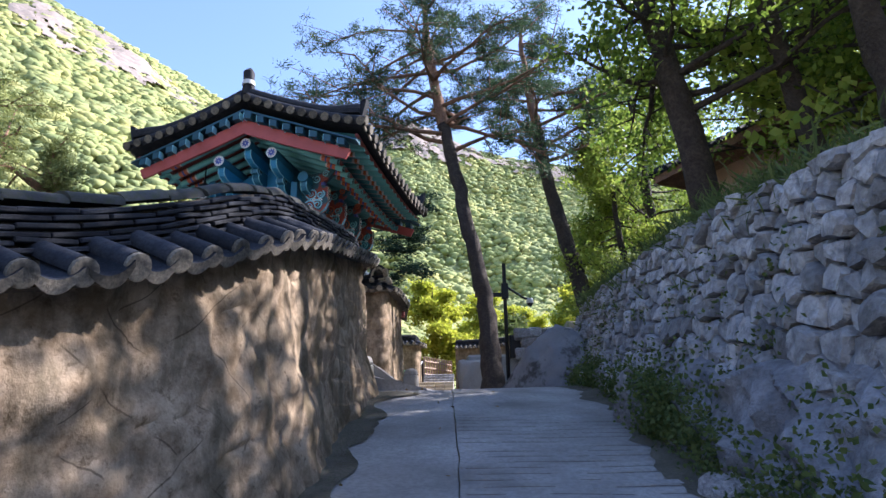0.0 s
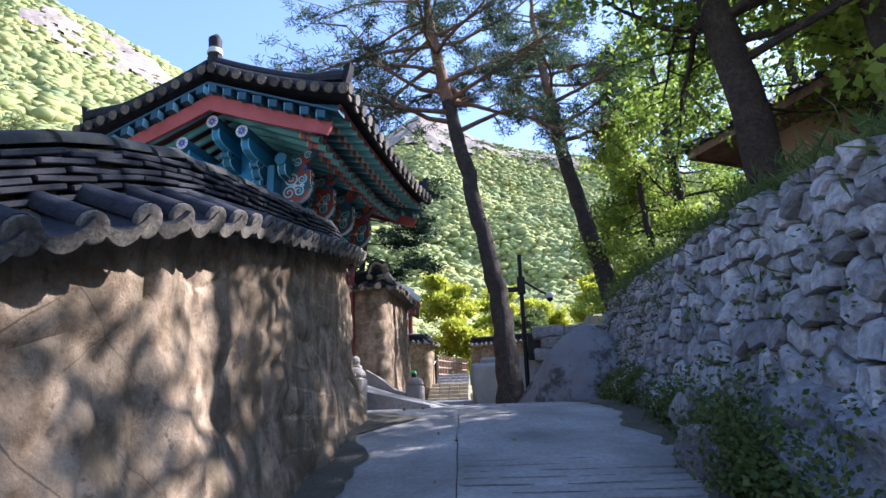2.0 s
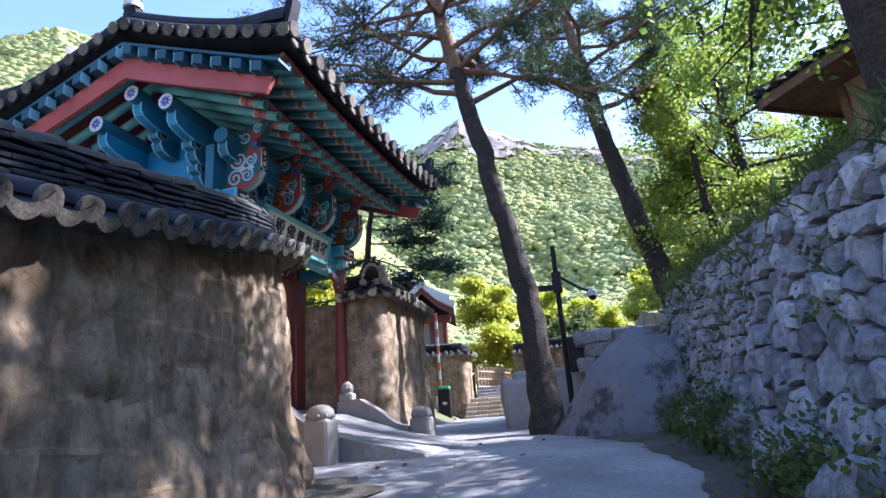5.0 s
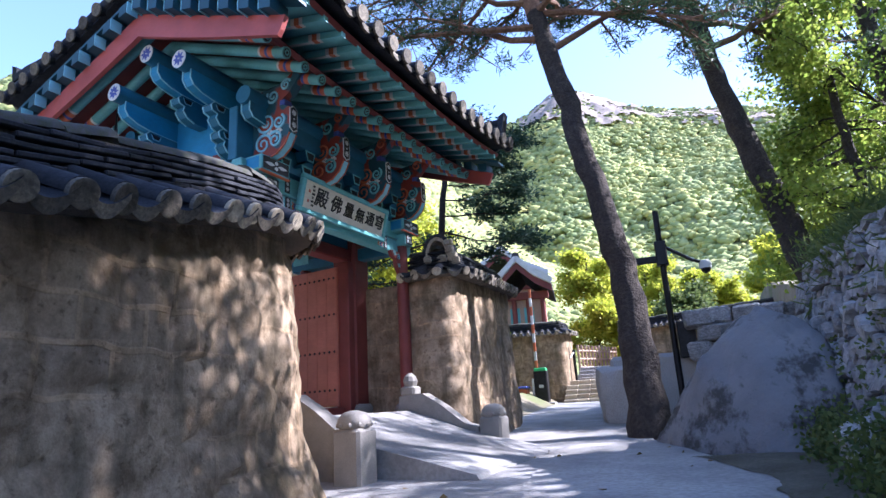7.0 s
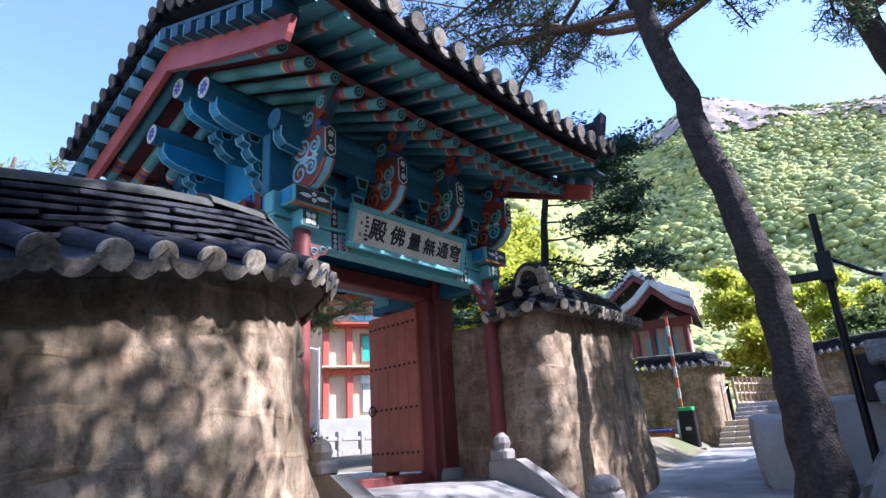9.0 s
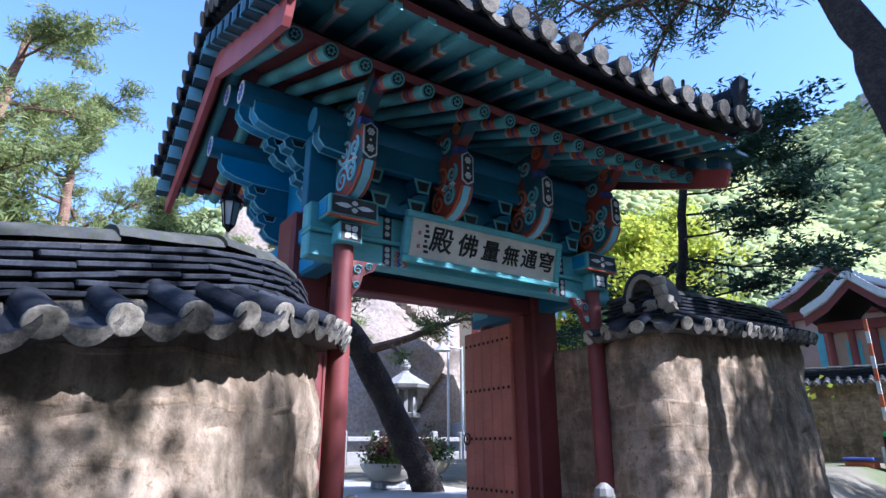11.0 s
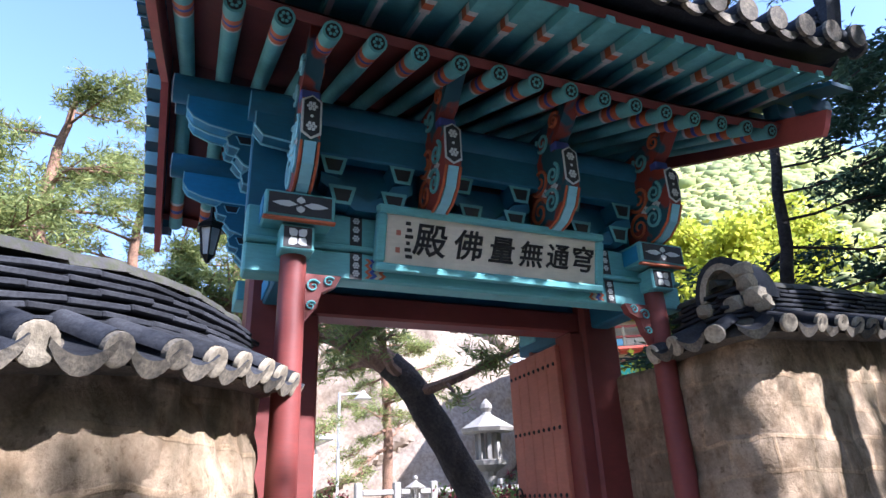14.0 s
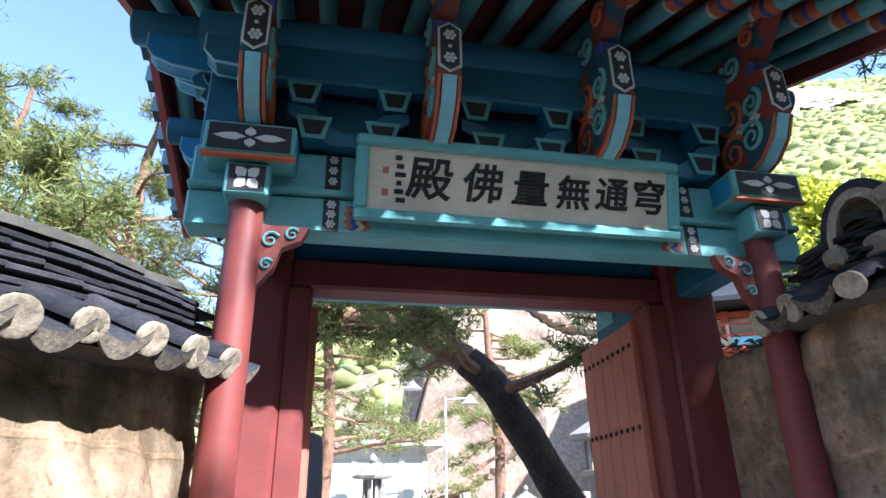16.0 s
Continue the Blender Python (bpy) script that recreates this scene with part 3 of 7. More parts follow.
        dz = (np.interp(s + 0.1, S, P[:, 2]) - np.interp(s - 0.1, S, P[:, 2])) / 0.2
        return q, t, dz

    def put(mesh, nm, s, o, h, out=1, jit=0.012, tilt=0.40, scale=(1, 1, 1), rot=1.0):
        (x, y, ze, zf), t, dz = at(s)
        nx, ny = t[1] * out, -t[0] * out
        # local x runs up the slope from the eave, local y along the wall
        up = Vector((-nx, -ny, tilt)).normalized()
        al = Vector((t[0] * out, t[1] * out, dz * out)).normalized()
        nz = up.cross(-al).normalized()
        if nz.z < 0:
            nz = -nz
        al = nz.cross(up).normalized()
        mt = Matrix((up, al, nz)).transposed().to_4x4()
        ox = o if out == 1 else (-thick - o)
        sx, sy = t[1], -t[0]
        mt.translation = (x + sx * ox + rng.uniform(-jit, jit), y + sy * ox + rng.uniform(-jit, jit), ze + h + rng.uniform(-jit, jit) * 0.7)
        mt = mt @ pose(0, 0, 0, rng.gauss(0, 3 * rot), rng.gauss(0, 1.5 * rot), rng.gauss(0, 2.5 * rot)) @ Matrix.Diagonal((*scale, 1))
        ob = new(nm, mesh)
        ob.parent = wall
        ob.matrix_world = mt
        return ob

    gap = 0.262
    s = 0.1
    while s < S[-1] - 0.05:
        limed = at(s)[0][1] > 14 or (at(s)[0][1] > 8.3 and rng.random() < 0.6)
        put(TILES[4 if limed else 0], "barrel_tile", s, 0.235, 0.02, scale=(1, rng.uniform(0.9, 1.12), rng.uniform(0.9, 1.15)))
        put(TILES[1], "pan_tile", s + gap / 2, 0.225, 0.035, jit=0.008)
        put(TILES[0], "barrel_tile", s, 0.235, 0.02, out=-1)
        s += gap + rng.uniform(-0.012, 0.012)
    for k, (h, w) in enumerate(((0.15, 1.36), (0.195, 1.28), (0.24, 1.25), (0.285, 1.19), (0.33, 1.16), (0.375, 1.08))):
        s = 0.12 + (k % 2) * 0.16
        while s < S[-1]:
            put(TILES[2], "ridge_slab", s, -0.23, h, tilt=0.0, jit=0.007, scale=(w, 1.0, 1.0), rot=0.5)
            s += 0.325
    s = 0.15
    while s < S[-1]:
        put(TILES[3], "ridge_cap", s, -0.23, 0.425, tilt=0.0, jit=0.01)
        s += 0.335
    # a tile-capped mortar arch with a dark hollow closes the ridge
    if arch_at:
        x, y, z = arch_at

        def at_arch(a, c, h):
            return (x + a, y + h + 0.15 * a, z + c)

        curve = [(math.cos(a), math.sin(a)) for a in np.linspace(0, math.pi, 15)]
        ring = [(0.19 * a, 0.31 * c) for a, c in curve] + [(0.14 * a, 0.255 * c) for a, c in curve[::-1]]
        end = part("ridge_end", Build().prism(ring, -0.07, 0.1, at_arch), M["mortar"], wall, "pale mortar arch closing the ridge", True)
        part("hollow", Build().prism([(0.138 * a, 0.253 * c) for a, c in curve], 0.02, 0.09, at_arch), M["dirt"], end, "dark hollow under the arch")
        part("arch_tile", Build().prism([(0.24 * a, 0.37 * c) for a, c in curve] + [(0.192 * a, 0.312 * c) for a, c in curve[::-1]], -0.05, 0.3, at_arch), M["tile"], end, "dark tile capping the arch", True)
        for k, (a, c, r) in enumerate(((0.19, 0.2, 0.075), (0.2, 0.09, 0.08), (0.24, -0.04, 0.09), (0.08, -0.07, 0.085), (-0.16, -0.06, 0.07), (0.3, -0.1, 0.07))):
            dab = new("mortar_dab", lump(60 + k, 2, "mortar", 0.1))
            dab.parent = wall
            dab.matrix_world = Matrix.Translation(at_arch(a, c, -0.07)) @ Matrix.Diagonal((2.2 * r, 1.6 * r, 2 * r, 1))
    return wall


WALL_A = [(-3.4, -0.6, 1.35, -0.9), (-2.6, 0.9, 1.75, -0.5), (-1.95, 2.0, 1.87, -0.1), (-1.6, 2.7, 2.07, 0.1), (-1.38, 3.3, 2.33, 0.25), (-1.2, 3.95, 2.63, 0.45), (-1.12, 4.7, 2.9, 0.6), (-1.14, 6, 3.2, 0.9),
          (-1.17, 7.5, 3.52, 1.2), (-1.2, 8.8, 3.82, 1.5), (-1.25, 9.6, 3.98, 1.7), (-1.42, 10.15, 4.1, 1.8), (-1.75, 10.65, 4.19, 1.85), (-2.2, 11.05, 4.25, 1.9), (-2.6, 11.35, 4.28, 2.0), (-3.0, 11.6, 4.3, 2.0)]
WALL_B = [(-2.25, 14.95, 4.62, 2.2), (-1.85, 14.84, 4.64, 2.0), (-1.52, 14.86, 4.66, 1.9), (-1.41, 15.12, 4.68, 1.9), (-1.4, 16, 4.74, 1.95), (-1.42, 17.5, 4.86, 2.0), (-1.45, 19.0, 4.98, 2.1), (-1.7, 19.6, 5.05, 2.1), (-2.4, 20.0, 5.1, 2.1), (-4.5, 20.6, 5.1, 2.1)]
clay_wall("wall_west", WALL_A, "old clay-plastered garden wall with a weathered grey tile coping", 3, rough=1.15, batter=0.26)
thing("wall_infill", Build().box((-3.3, 15.05, 2.2), (-2.1, 15.4, 4.6), ch=0.04), M["earth"], "shaded clay wall joining the gate post", "wall", kind="structure")
clay_wall("wall_north", WALL_B, "clay-plastered stone wall with grey tile coping beside the gate", 8, rough=0.8, batter=0.16, arch_at=(-1.68, 15.0, 4.98))

# ---- gate ----
bk = Nodes("bracket_paint")
M["brk"] = bk.done(bk.mix(bk.ramp(bk.noise(5.0, 2, 0.4), [(0.46, (0, 0, 0)), (0.52, (1, 1, 1))]), (0.02, 0.085, 0.11), (0.24, 0.045, 0.03)), 0.6)
M["sky"] = painted("pale_blue_paint", (0.26, 0.58, 0.68), 0.3)
GATE = Matrix(((0.986, 0.165, 0, -2.51), (-0.165, 0.986, 0, 13.26), (0, 0, 1, 0), (0, 0, 0, 1)))


def roof_z(v, u):
    """Height of the tile bed: steep at the ridge, flatter at the eaves, corners lifted."""
    d = abs(v + 1.0)
    return 7.72 - 0.46 * d + 0.050 * d * d + 0.16 * abs(u / 2.75) ** 3


def petal(b, at, ang, ln, wd, lift=0.004):
    """A flat leaf-shaped petal; at(a, c, h) puts it on its panel."""
    pts = [(0.12, 0), (0.4, 0.5), (0.7, 0.42), (1.0, 0), (0.7, -0.42), (0.4, -0.5)]
    ca, sa = math.cos(ang), math.sin(ang)
    b.prism([(p * ln * ca - q * wd * sa, p * ln * sa + q * wd * ca) for p, q in pts], 0, lift, at)


def dots(b, at, cx, cz, r, lift=0.004):
    """A small blossom of six dots round a seventh."""
    for k in range(7):
        a = k * math.pi / 3
        ox, oz = (0, 0) if k == 6 else (0.62 * r * math.cos(a), 0.62 * r * math.sin(a))
        b.prism([(cx + ox + 0.3 * r * math.cos(q * math.pi / 3), cz + oz + 0.3 * r * math.sin(q * math.pi / 3)) for q in range(6)], 0, lift, at)


def edge_strip(pts, w):
    """The outline of a thin band laid along the outer side of a polyline."""
    out = []
    for k, (a, c) in enumerate(pts):
        (a0, c0), (a1, c1) = pts[max(0, k - 1)], pts[min(len(pts) - 1, k + 1)]
        da, dc = a1 - a0, c1 - c0
        ln = math.hypot(da, dc) or 1
        out.append((a - dc / ln * w, c + da / ln * w))
    return list(pts) + out[::-1]


def rims(pts, w, half, at):
    """Two thin bands along both arrises of a shaped end."""
    return Build().prism(edge_strip(pts, w), -half, -half + 0.016, at).prism(edge_strip(pts, w), half - 0.016, half, at)


def spiral(b, at, cx, cz, r, turns, start, hand, w=0.012):
    """A raised scroll line."""
    pts, rad = [], []
    n = int(14 * turns)
    for k in range(n + 1):
        f = k / n
        a = start + hand * f * turns * 2 * math.pi
        q = r * (1 - 0.82 * f)
        pts.append(at(cx + q * math.cos(a), cz + q * math.sin(a), 0.004))
        rad.append(w * (1 - 0.5 * f))
    b.tube(pts, rad, 6)


def build_gate():
    gate = empty("temple_gate", GATE, "painted timber temple gate with a heavy grey tiled roof", "gate")
    for u in (-1.57, 1.57):
        part("column", Build().tube([(0, u, 2.66), (0, u, 4.0), (0, u, 5.18)], [0.1, 0.097, 0.09], 20), M["red"], gate, "slender red front column", True)
        part("base_stone", Build().lathe([(0.20, 2.45), (0.20, 2.6), (0.17, 2.67), (0.12, 2.7)], (0, u, 0), 20), M["granite"], gate, "rough granite base stone", True)
        part("main_post", Build().box((-1.25, u - 0.21, 2.6), (-0.8, u + 0.21, 5.75), ch=0.035), M["red"], gate, "thick red main post")
        part("column", Build().tube([(-2.0, u, 2.6), (-2.0, u, 5.18)], 0.1, 16), M["red"], gate, "red rear column", True)
        part("base_stone", Build().lathe([(0.32, 2.5), (0.32, 2.66), (0.28, 2.72)], (-1.02, u, 0), 14), M["granite"], gate, "granite base stone", True)
        # wing bracket under the front beam
        s = 1 if u < 0 else -1
        wing = part("wing_bracket", Build().prism([(0.08, 5.06), (0.34, 5.06), (0.3, 4.98), (0.2, 4.93), (0.17, 4.82), (0.08, 4.7)], -0.035, 0.035, lambda a, c, h: (h - 0.02, u + s * a, c)), M["red"], gate, "red wing bracket with white scrolls")
        for cx, cz, r in ((0.14, 4.97, 0.05), (0.25, 5.01, 0.04), (0.13, 4.83, 0.035)):
            b = Build()
            spiral(b, lambda a, c, h: (0.018 + h, u + s * a, c), cx, cz, r, 1.3, 0.5, 1, 0.009)
            part("scroll", b, M["green"], wing)
    part("lintel", Build().box((-1.1, -1.36, 5.01), (-0.84, 1.36, 5.22), ch=0.02), M["red"], gate, "red door lintel")
    for u in (-1.29, 1.29):
        part("jamb", Build().box((-1.08, u - 0.08, 2.55), (-0.82, u + 0.08, 5.01), ch=0.015), M["red"], gate, "red door jamb")
    part("threshold", Build().box((-1.1, -1.2, 2.55), (-0.9, 1.2, 2.68), ch=0.02), M["red"], gate, "red threshold beam")
    part("head_panel", Build().box((-1.06, -1.36, 5.2), (-0.92, 1.36, 5.9), ch=0.01), M["teal"], gate, "dark teal panel above the lintel")
    part("inner_beam", Build().box((-2.1, -1.5, 5.31), (-1.92, 1.5, 5.52), ch=0.02), M["green"], gate)
    # front tie beam in three courses
    part("front_beam", Build().box((-0.2, -1.9, 5.05), (-0.02, 1.9, 5.27), ch=0.015), M["green"], gate, "sea-green front tie beam")
    part("edge_strip", Build().box((-0.21, -1.9, 5.275), (0.015, 1.9, 5.31), ch=0.008), M["green"], gate)
    part("upper_beam", Build().box((-0.2, -1.9, 5.315), (-0.03, 1.9, 5.56), ch=0.015), M["green"], gate)
    for s in (-1, 1):
        band = part("dark_band", Build().box((-0.019, s * 1.12 - 0.045, 5.06), (-0.014, s * 1.12 + 0.045, 5.265)).box((-0.029, s * 1.12 - 0.045, 5.32), (-0.024, s * 1.12 + 0.045, 5.55)), M["dark"], gate, "black band with white blossoms")
        b = Build()
        for z, x0 in ((5.105, -0.014), (5.165, -0.014), (5.225, -0.014), (5.38, -0.024), (5.45, -0.024), (5.52, -0.024)):
            dots(b, lambda a, c, h, x0=x0: (x0 + h, a, c), s * 1.12, z, 0.03)
        part("blossom", b, M["white"], band)
        for k, mt in enumerate(("orange", "blue", "cream", "orange", "green")):
            b = Build()
            for z in (5.1, 5.15, 5.2):
                c = s * (1.04 - 0.035 * k)
                b.prism([(c - 0.014, z - 0.025), (c + 0.014, z - 0.025), (c + 0.014 - s * 0.03, z), (c + 0.014, z + 0.025), (c - 0.014, z + 0.025), (c - 0.014 - s * 0.03, z)], 0, 0.003 + 0.0005 * k, lambda a, q, h: (-0.02 + h, a, q))
            part("painted_stripe", b, M[mt], gate)
    for u in (-1.57, 1.57):
        s = -1 if u < 0 else 1
        for z0, z1, w in ((5.06, 5.26, 0.1), (5.36, 5.56, 0.13)):
            part("cross_beam", Build().box((-2.25, u - w, z0), (-0.21, u + w, z1), ch=0.015), M["teal"], gate)
            part("side_panel", Build().box((-1.75, u + s * (w + 0.001), z0 + 0.03), (-0.4, u + s * (w + 0.014), z1 - 0.03), ch=0.006), M["azure"], gate)
        # bearing blocks with painted fronts
        for v in (0.0, -2.0):
            lo = part("bearing_block", Build().box((v - 0.2, u - 0.115, 5.17), (v + 0.15, u + 0.115, 5.36), ch=0.012), M["green"], gate)
            hi = part("bearing_block", Build().box((v - 0.26, u - 0.24, 5.385), (v + 0.2, u + 0.24, 5.58), ch=0.012), M["green"], gate)
            if v == 0.0:
                for blk, x0, w, zc, hh in ((lo, 0.151, 0.095, 5.265, 0.075), (hi, 0.201, 0.215, 5.482, 0.078)):
                    pan = part("front_panel", Build().box((x0, u - w, zc - hh), (x0 + 0.004, u + w, zc + hh)), M["dark"], blk, "black panel with a white flower")
                    b = Build()
                    at = lambda a, c, h, x0=x0, zc=zc: (x0 + 0.004 + h, u + a, zc + c)
                    for k in range(4):
                        ang = k * math.pi / 2 + (math.pi / 4 if w < 0.15 else 0)
                        horiz = k % 2 == 0
                        petal(b, at, ang, (0.19 if horiz else 0.062) if w > 0.15 else 0.085, (0.045 if horiz else 0.06) if w > 0.15 else 0.06)
                    part("flower", b, M["white"], gate)
                part("red_edge", Build().box((0.16, u - 0.245, 5.37), (0.203, u + 0.245, 5.386)), M["orange"], hi)
                for sd in (-1, 1):
                    part("side_plate", Build().box((-0.2, u + sd * 0.241, 5.41), (0.16, u + sd * 0.247, 5.55)), M["azure"], hi)
    # purlins
    for v, z in ((-1.03, 6.94), (-0.44, 6.67), (-1.6, 6.6), (0.02, 6.33), (-2.05, 6.3)):
        r = 0.115
        end = 2.5 if -1.9 < v < -0.2 else 1.95
        pur = part("purlin", Build().tube([(v, -end, z), (v, end, z)], r, 24), M["teal"], gate, "round teal roof purlin", True)
        for s in ((-1, 1) if end > 2 else ()):
            face = part("end_disc", Build().tube([(v, s * 2.5, z), (v, s * 2.508, z)], r * 0.98, 24), M["white"], pur, "white end disc with dark ring pattern")
            for k in range(8):
                b = Build()
                petal(b, lambda a, c, h: (v + a, s * (2.508 + h), z + c), k * math.pi / 4, r * 0.8, r * 0.3)
                part("rosette_petal", b, M["blue"], pur)
        for s in (-1, 1):
            if end > 2:
                under = [(2.38, z - 0.05), (2.38, z - 0.2), (2.33, z - 0.27), (2.2, z - 0.32), (2.0, z - 0.35), (1.57, z - 0.36)]
            else:
                under = [(1.9, z - 0.05), (1.9, z - 0.2), (1.84, z - 0.27), (1.57, z - 0.3)]
            at_s = lambda a, c, h: (v + h, s * a, c)
            # gable beams take azure over teal: the blue skylight is in the colour
            bm = part("purlin_beam", Build().prism(under + [(1.57, z - 0.05)], -0.07, 0.07, at_s), M["azure"] if v < -0.3 else M["teal"], gate, "purlin beam, skylight blue at the gable, with a curved pale-edged end")
            part("pale_edge", rims(under, 0.01, 0.074, at_s), M["sky"], bm, "pale painted edge")
            for tier in range(0 if end < 2 else 1 if v == -1.03 else 2):
                o, zt = 2.02 - 0.13 * tier, z - 0.365 - 0.31 * tier
                prof = [(o, zt), (o + 0.05, zt - 0.05), (o + 0.03, zt - 0.11), (o - 0.05, zt - 0.13), (o - 0.03, zt - 0.19), (o - 0.09, zt - 0.26), (o - 0.2, zt - 0.3)]
                arm = part("scroll_arm", Build().prism(prof + [(1.57, zt - 0.3), (1.57, zt)], -0.075, 0.075, at_s), M["teal"], gate, "scroll-cut teal bracket arm with pale edges")
                part("pale_edge", rims(prof, 0.012, 0.08, at_s), M["sky"], arm)
                for fc in (-1, 1):
                    part("inlay", Build().prism([(o - 0.02, zt - 0.025), (o - 0.15, zt - 0.025), (o - 0.13, zt - 0.085), (o - 0.05, zt - 0.085)], fc * 0.075, fc * 0.079, at_s), M["dark"], arm)
                    part("inlay_rim", Build().prism(edge_strip([(o - 0.02, zt - 0.025), (o - 0.05, zt - 0.085), (o - 0.13, zt - 0.085), (o - 0.15, zt - 0.025)], 0.01), fc * 0.075, fc * 0.081, at_s), M["sky"], arm)
    for v, z in ((-1.03, 6.94), (-0.44, 6.67), (-1.6, 6.6), (0.02, 6.33), (-2.05, 6.3)):
        part("purlin_beam", Build().box((v - 0.06, -1.56, z - 0.34), (v + 0.06, 1.56, z - 0.05), ch=0.012), M["teal"], gate)
    for u in (-1.57, 1.57):
        arch = [(-1.85, 5.58), (-0.15, 5.58), (-0.2, 6.2), (-0.45, 6.5), (-1.0, 6.75), (-1.55, 6.5), (-1.8, 6.2)]
        gb = part("gable_board", Build().prism(arch, u - 0.04, u + 0.04, lambda a, c, h: (a, h, c)), M["azure"], gate, "bright blue gable panel with painted bands")
        s = -1 if u < 0 else 1
        for k in range(7):
            v = -1.7 + 0.22 * k
            b = Build().box((v, u + s * 0.041, 5.62), (v + 0.14, u + s * 0.06, 5.86), ch=0.005)
            part("painted_panel", b, M[("red", "azure", "white", "blue")[k % 4]], gb)
    # carved brackets
    for n_b, u in enumerate((-1.57, -0.52, 0.52, 1.57)):
        poly = [(-0.15, 5.6), (0.16, 5.6), (0.27, 5.63), (0.38, 5.72), (0.45, 5.84), (0.46, 5.9), (0.46, 6.18), (0.36, 6.22), (0.34, 6.3), (0.44, 6.36), (0.62, 6.56), (0.66, 6.68), (0.5, 6.62), (0.3, 6.52), (0.0, 6.5), (-0.15, 6.4)]
        br = part("bracket", Build().prism(poly, u - 0.065, u + 0.065, lambda a, c, h: (a, h, c)), M["brk"], gate, "carved and painted cloud bracket")
        part("under_strip", Build().prism([(0.14, 5.597), (0.27, 5.627), (0.383, 5.717), (0.456, 5.84), (0.465, 5.84), (0.395, 5.705), (0.275, 5.612), (0.14, 5.58)], u - 0.04, u + 0.04, lambda a, c, h: (a, h, c)), M["sky"], br, "pale curved underside")
        for sd in (-1, 1):
            part("under_line", Build().prism([(0.14, 5.596), (0.27, 5.626), (0.383, 5.716), (0.456, 5.84), (0.463, 5.84), (0.393, 5.707), (0.274, 5.614), (0.14, 5.582)], u + sd * 0.051, u + sd * 0.068, lambda a, c, h: (a, h, c)), M["orange"], br)
        hexa = [(-0.055, 5.91), (0, 5.87), (0.055, 5.91), (0.055, 6.15), (0, 6.19), (-0.055, 6.15)]
        part("nose_rim", Build().prism([(a * 1.25, 6.03 + (c - 6.03) * 1.09) for a, c in hexa], 0.461, 0.468, lambda a, c, h: (h, u + a, c)), M["white"], br)
        part("nose_plate", Build().prism(hexa, 0.468, 0.473, lambda a, c, h: (h, u + a, c)), M["dark"], br, "black plate with white blossoms")
        b = Build()
        dots(b, lambda a, c, h: (0.473 + h, u + a, c), 0, 5.95, 0.042)
        dots(b, lambda a, c, h: (0.473 + h, u + a, c), 0, 6.11, 0.042)
        b.prism([(0.012 * math.cos(q * 1.0472), 6.03 + 0.012 * math.sin(q * 1.0472)) for q in range(6)], 0.473, 0.477, lambda a, c, h: (h, u + a, c))
        part("blossom", b, M["white"], br)
        part("blue_collar", Build().box((0.3, u - 0.07, 6.225), (0.39, u + 0.07, 6.3), ch=0.01), M["blue"], br)
        for sd in (-1, 1):
            at = lambda a, c, h: (a, u + sd * (0.066 + h), c)
            for k_s, (cx, cz, r, st, hd) in enumerate(((0.05, 5.78, 0.12, 0.3, 1), (0.24, 5.8, 0.10, 2.2, -1), (0.1, 6.05, 0.12, 3.5, 1), (0.3, 6.02, 0.085, 1.0, -1), (0.02, 6.3, 0.1, 5.0, -1), (0.2, 6.38, 0.09, 2.5, 1), (0.4, 6.48, 0.07, 0.4, 1))):
                b = Build()
                spiral(b, at, cx, cz, r * 1.1, 1.6, st, hd, 0.018)
                part("scroll", b, M["sky"] if sd < 0 and n_b == 0 else M["green" if k_s % 2 else "orange"], br, "pale blue carved scroll")
            for k, (cx, cz) in enumerate(((0.3, 5.9), (0.15, 5.92))):
                b = Build()
                for q in range(5):
                    petal(b, lambda a, c, h: at(cx + a, cz + c, h), q * 1.2566, 0.055, 0.035, 0.006)
                part("carved_flower", b, M["white"], br)
    # small arm blocks between the brackets
    for uc in (-1.05, 0.0, 1.05):
        for du in (-0.2, 0.2):
            for z, k in ((5.66, 1.0), (5.9, 1.35)):
                uu = uc + du * k
                blk = part("arm_block", Build().prism([(-0.1, 0.09), (0.1, 0.09), (0.06, -0.05), (-0.06, -0.05)], -0.22, 0.06, lambda a, c, h: (h, uu + a, z + c)), M["teal"], gate)
                part("pale_edge", Build().prism([(-0.105, 0.095), (0.105, 0.095), (0.063, -0.055), (-0.063, -0.055)], 0.06, 0.066, lambda a, c, h: (h, uu + a, z + c)), M["green"], blk)
                part("inlay", Build().prism([(-0.07, 0.065), (0.07, 0.065), (0.043, -0.03), (-0.043, -0.03)], 0.066, 0.071, lambda a, c, h: (h, uu + a, z + c)), M["dark"], blk)
        arm = [(-0.36, 5.86), (-0.2, 5.82), (-0.12, 5.72), (0, 5.66), (0.12, 5.72), (0.2, 5.82), (0.36, 5.86), (0.36, 5.78), (0.2, 5.66), (0.1, 5.58), (-0.1, 5.58), (-0.2, 5.66), (-0.36, 5.78)]
        part("bracket_arm", Build().prism(arm, -0.18, 0.04, lambda a, c, h: (h, uc + a, c)), M["teal"], gate, "curved teal bracket arm")
        part("painted_panel", Build().box((-0.2, uc - 0.42, 5.98), (-0.12, uc + 0.42, 6.18), ch=0.01), M["red"], gate)
        for du, mt in ((-0.3, "orange"), (-0.22, "blue"), (0.22, "blue"), (0.3, "orange")):
            part("painted_stripe", Build().box((-0.119, uc + du - 0.03, 5.99), (-0.114, uc + du + 0.03, 6.17)), M[mt], gate)
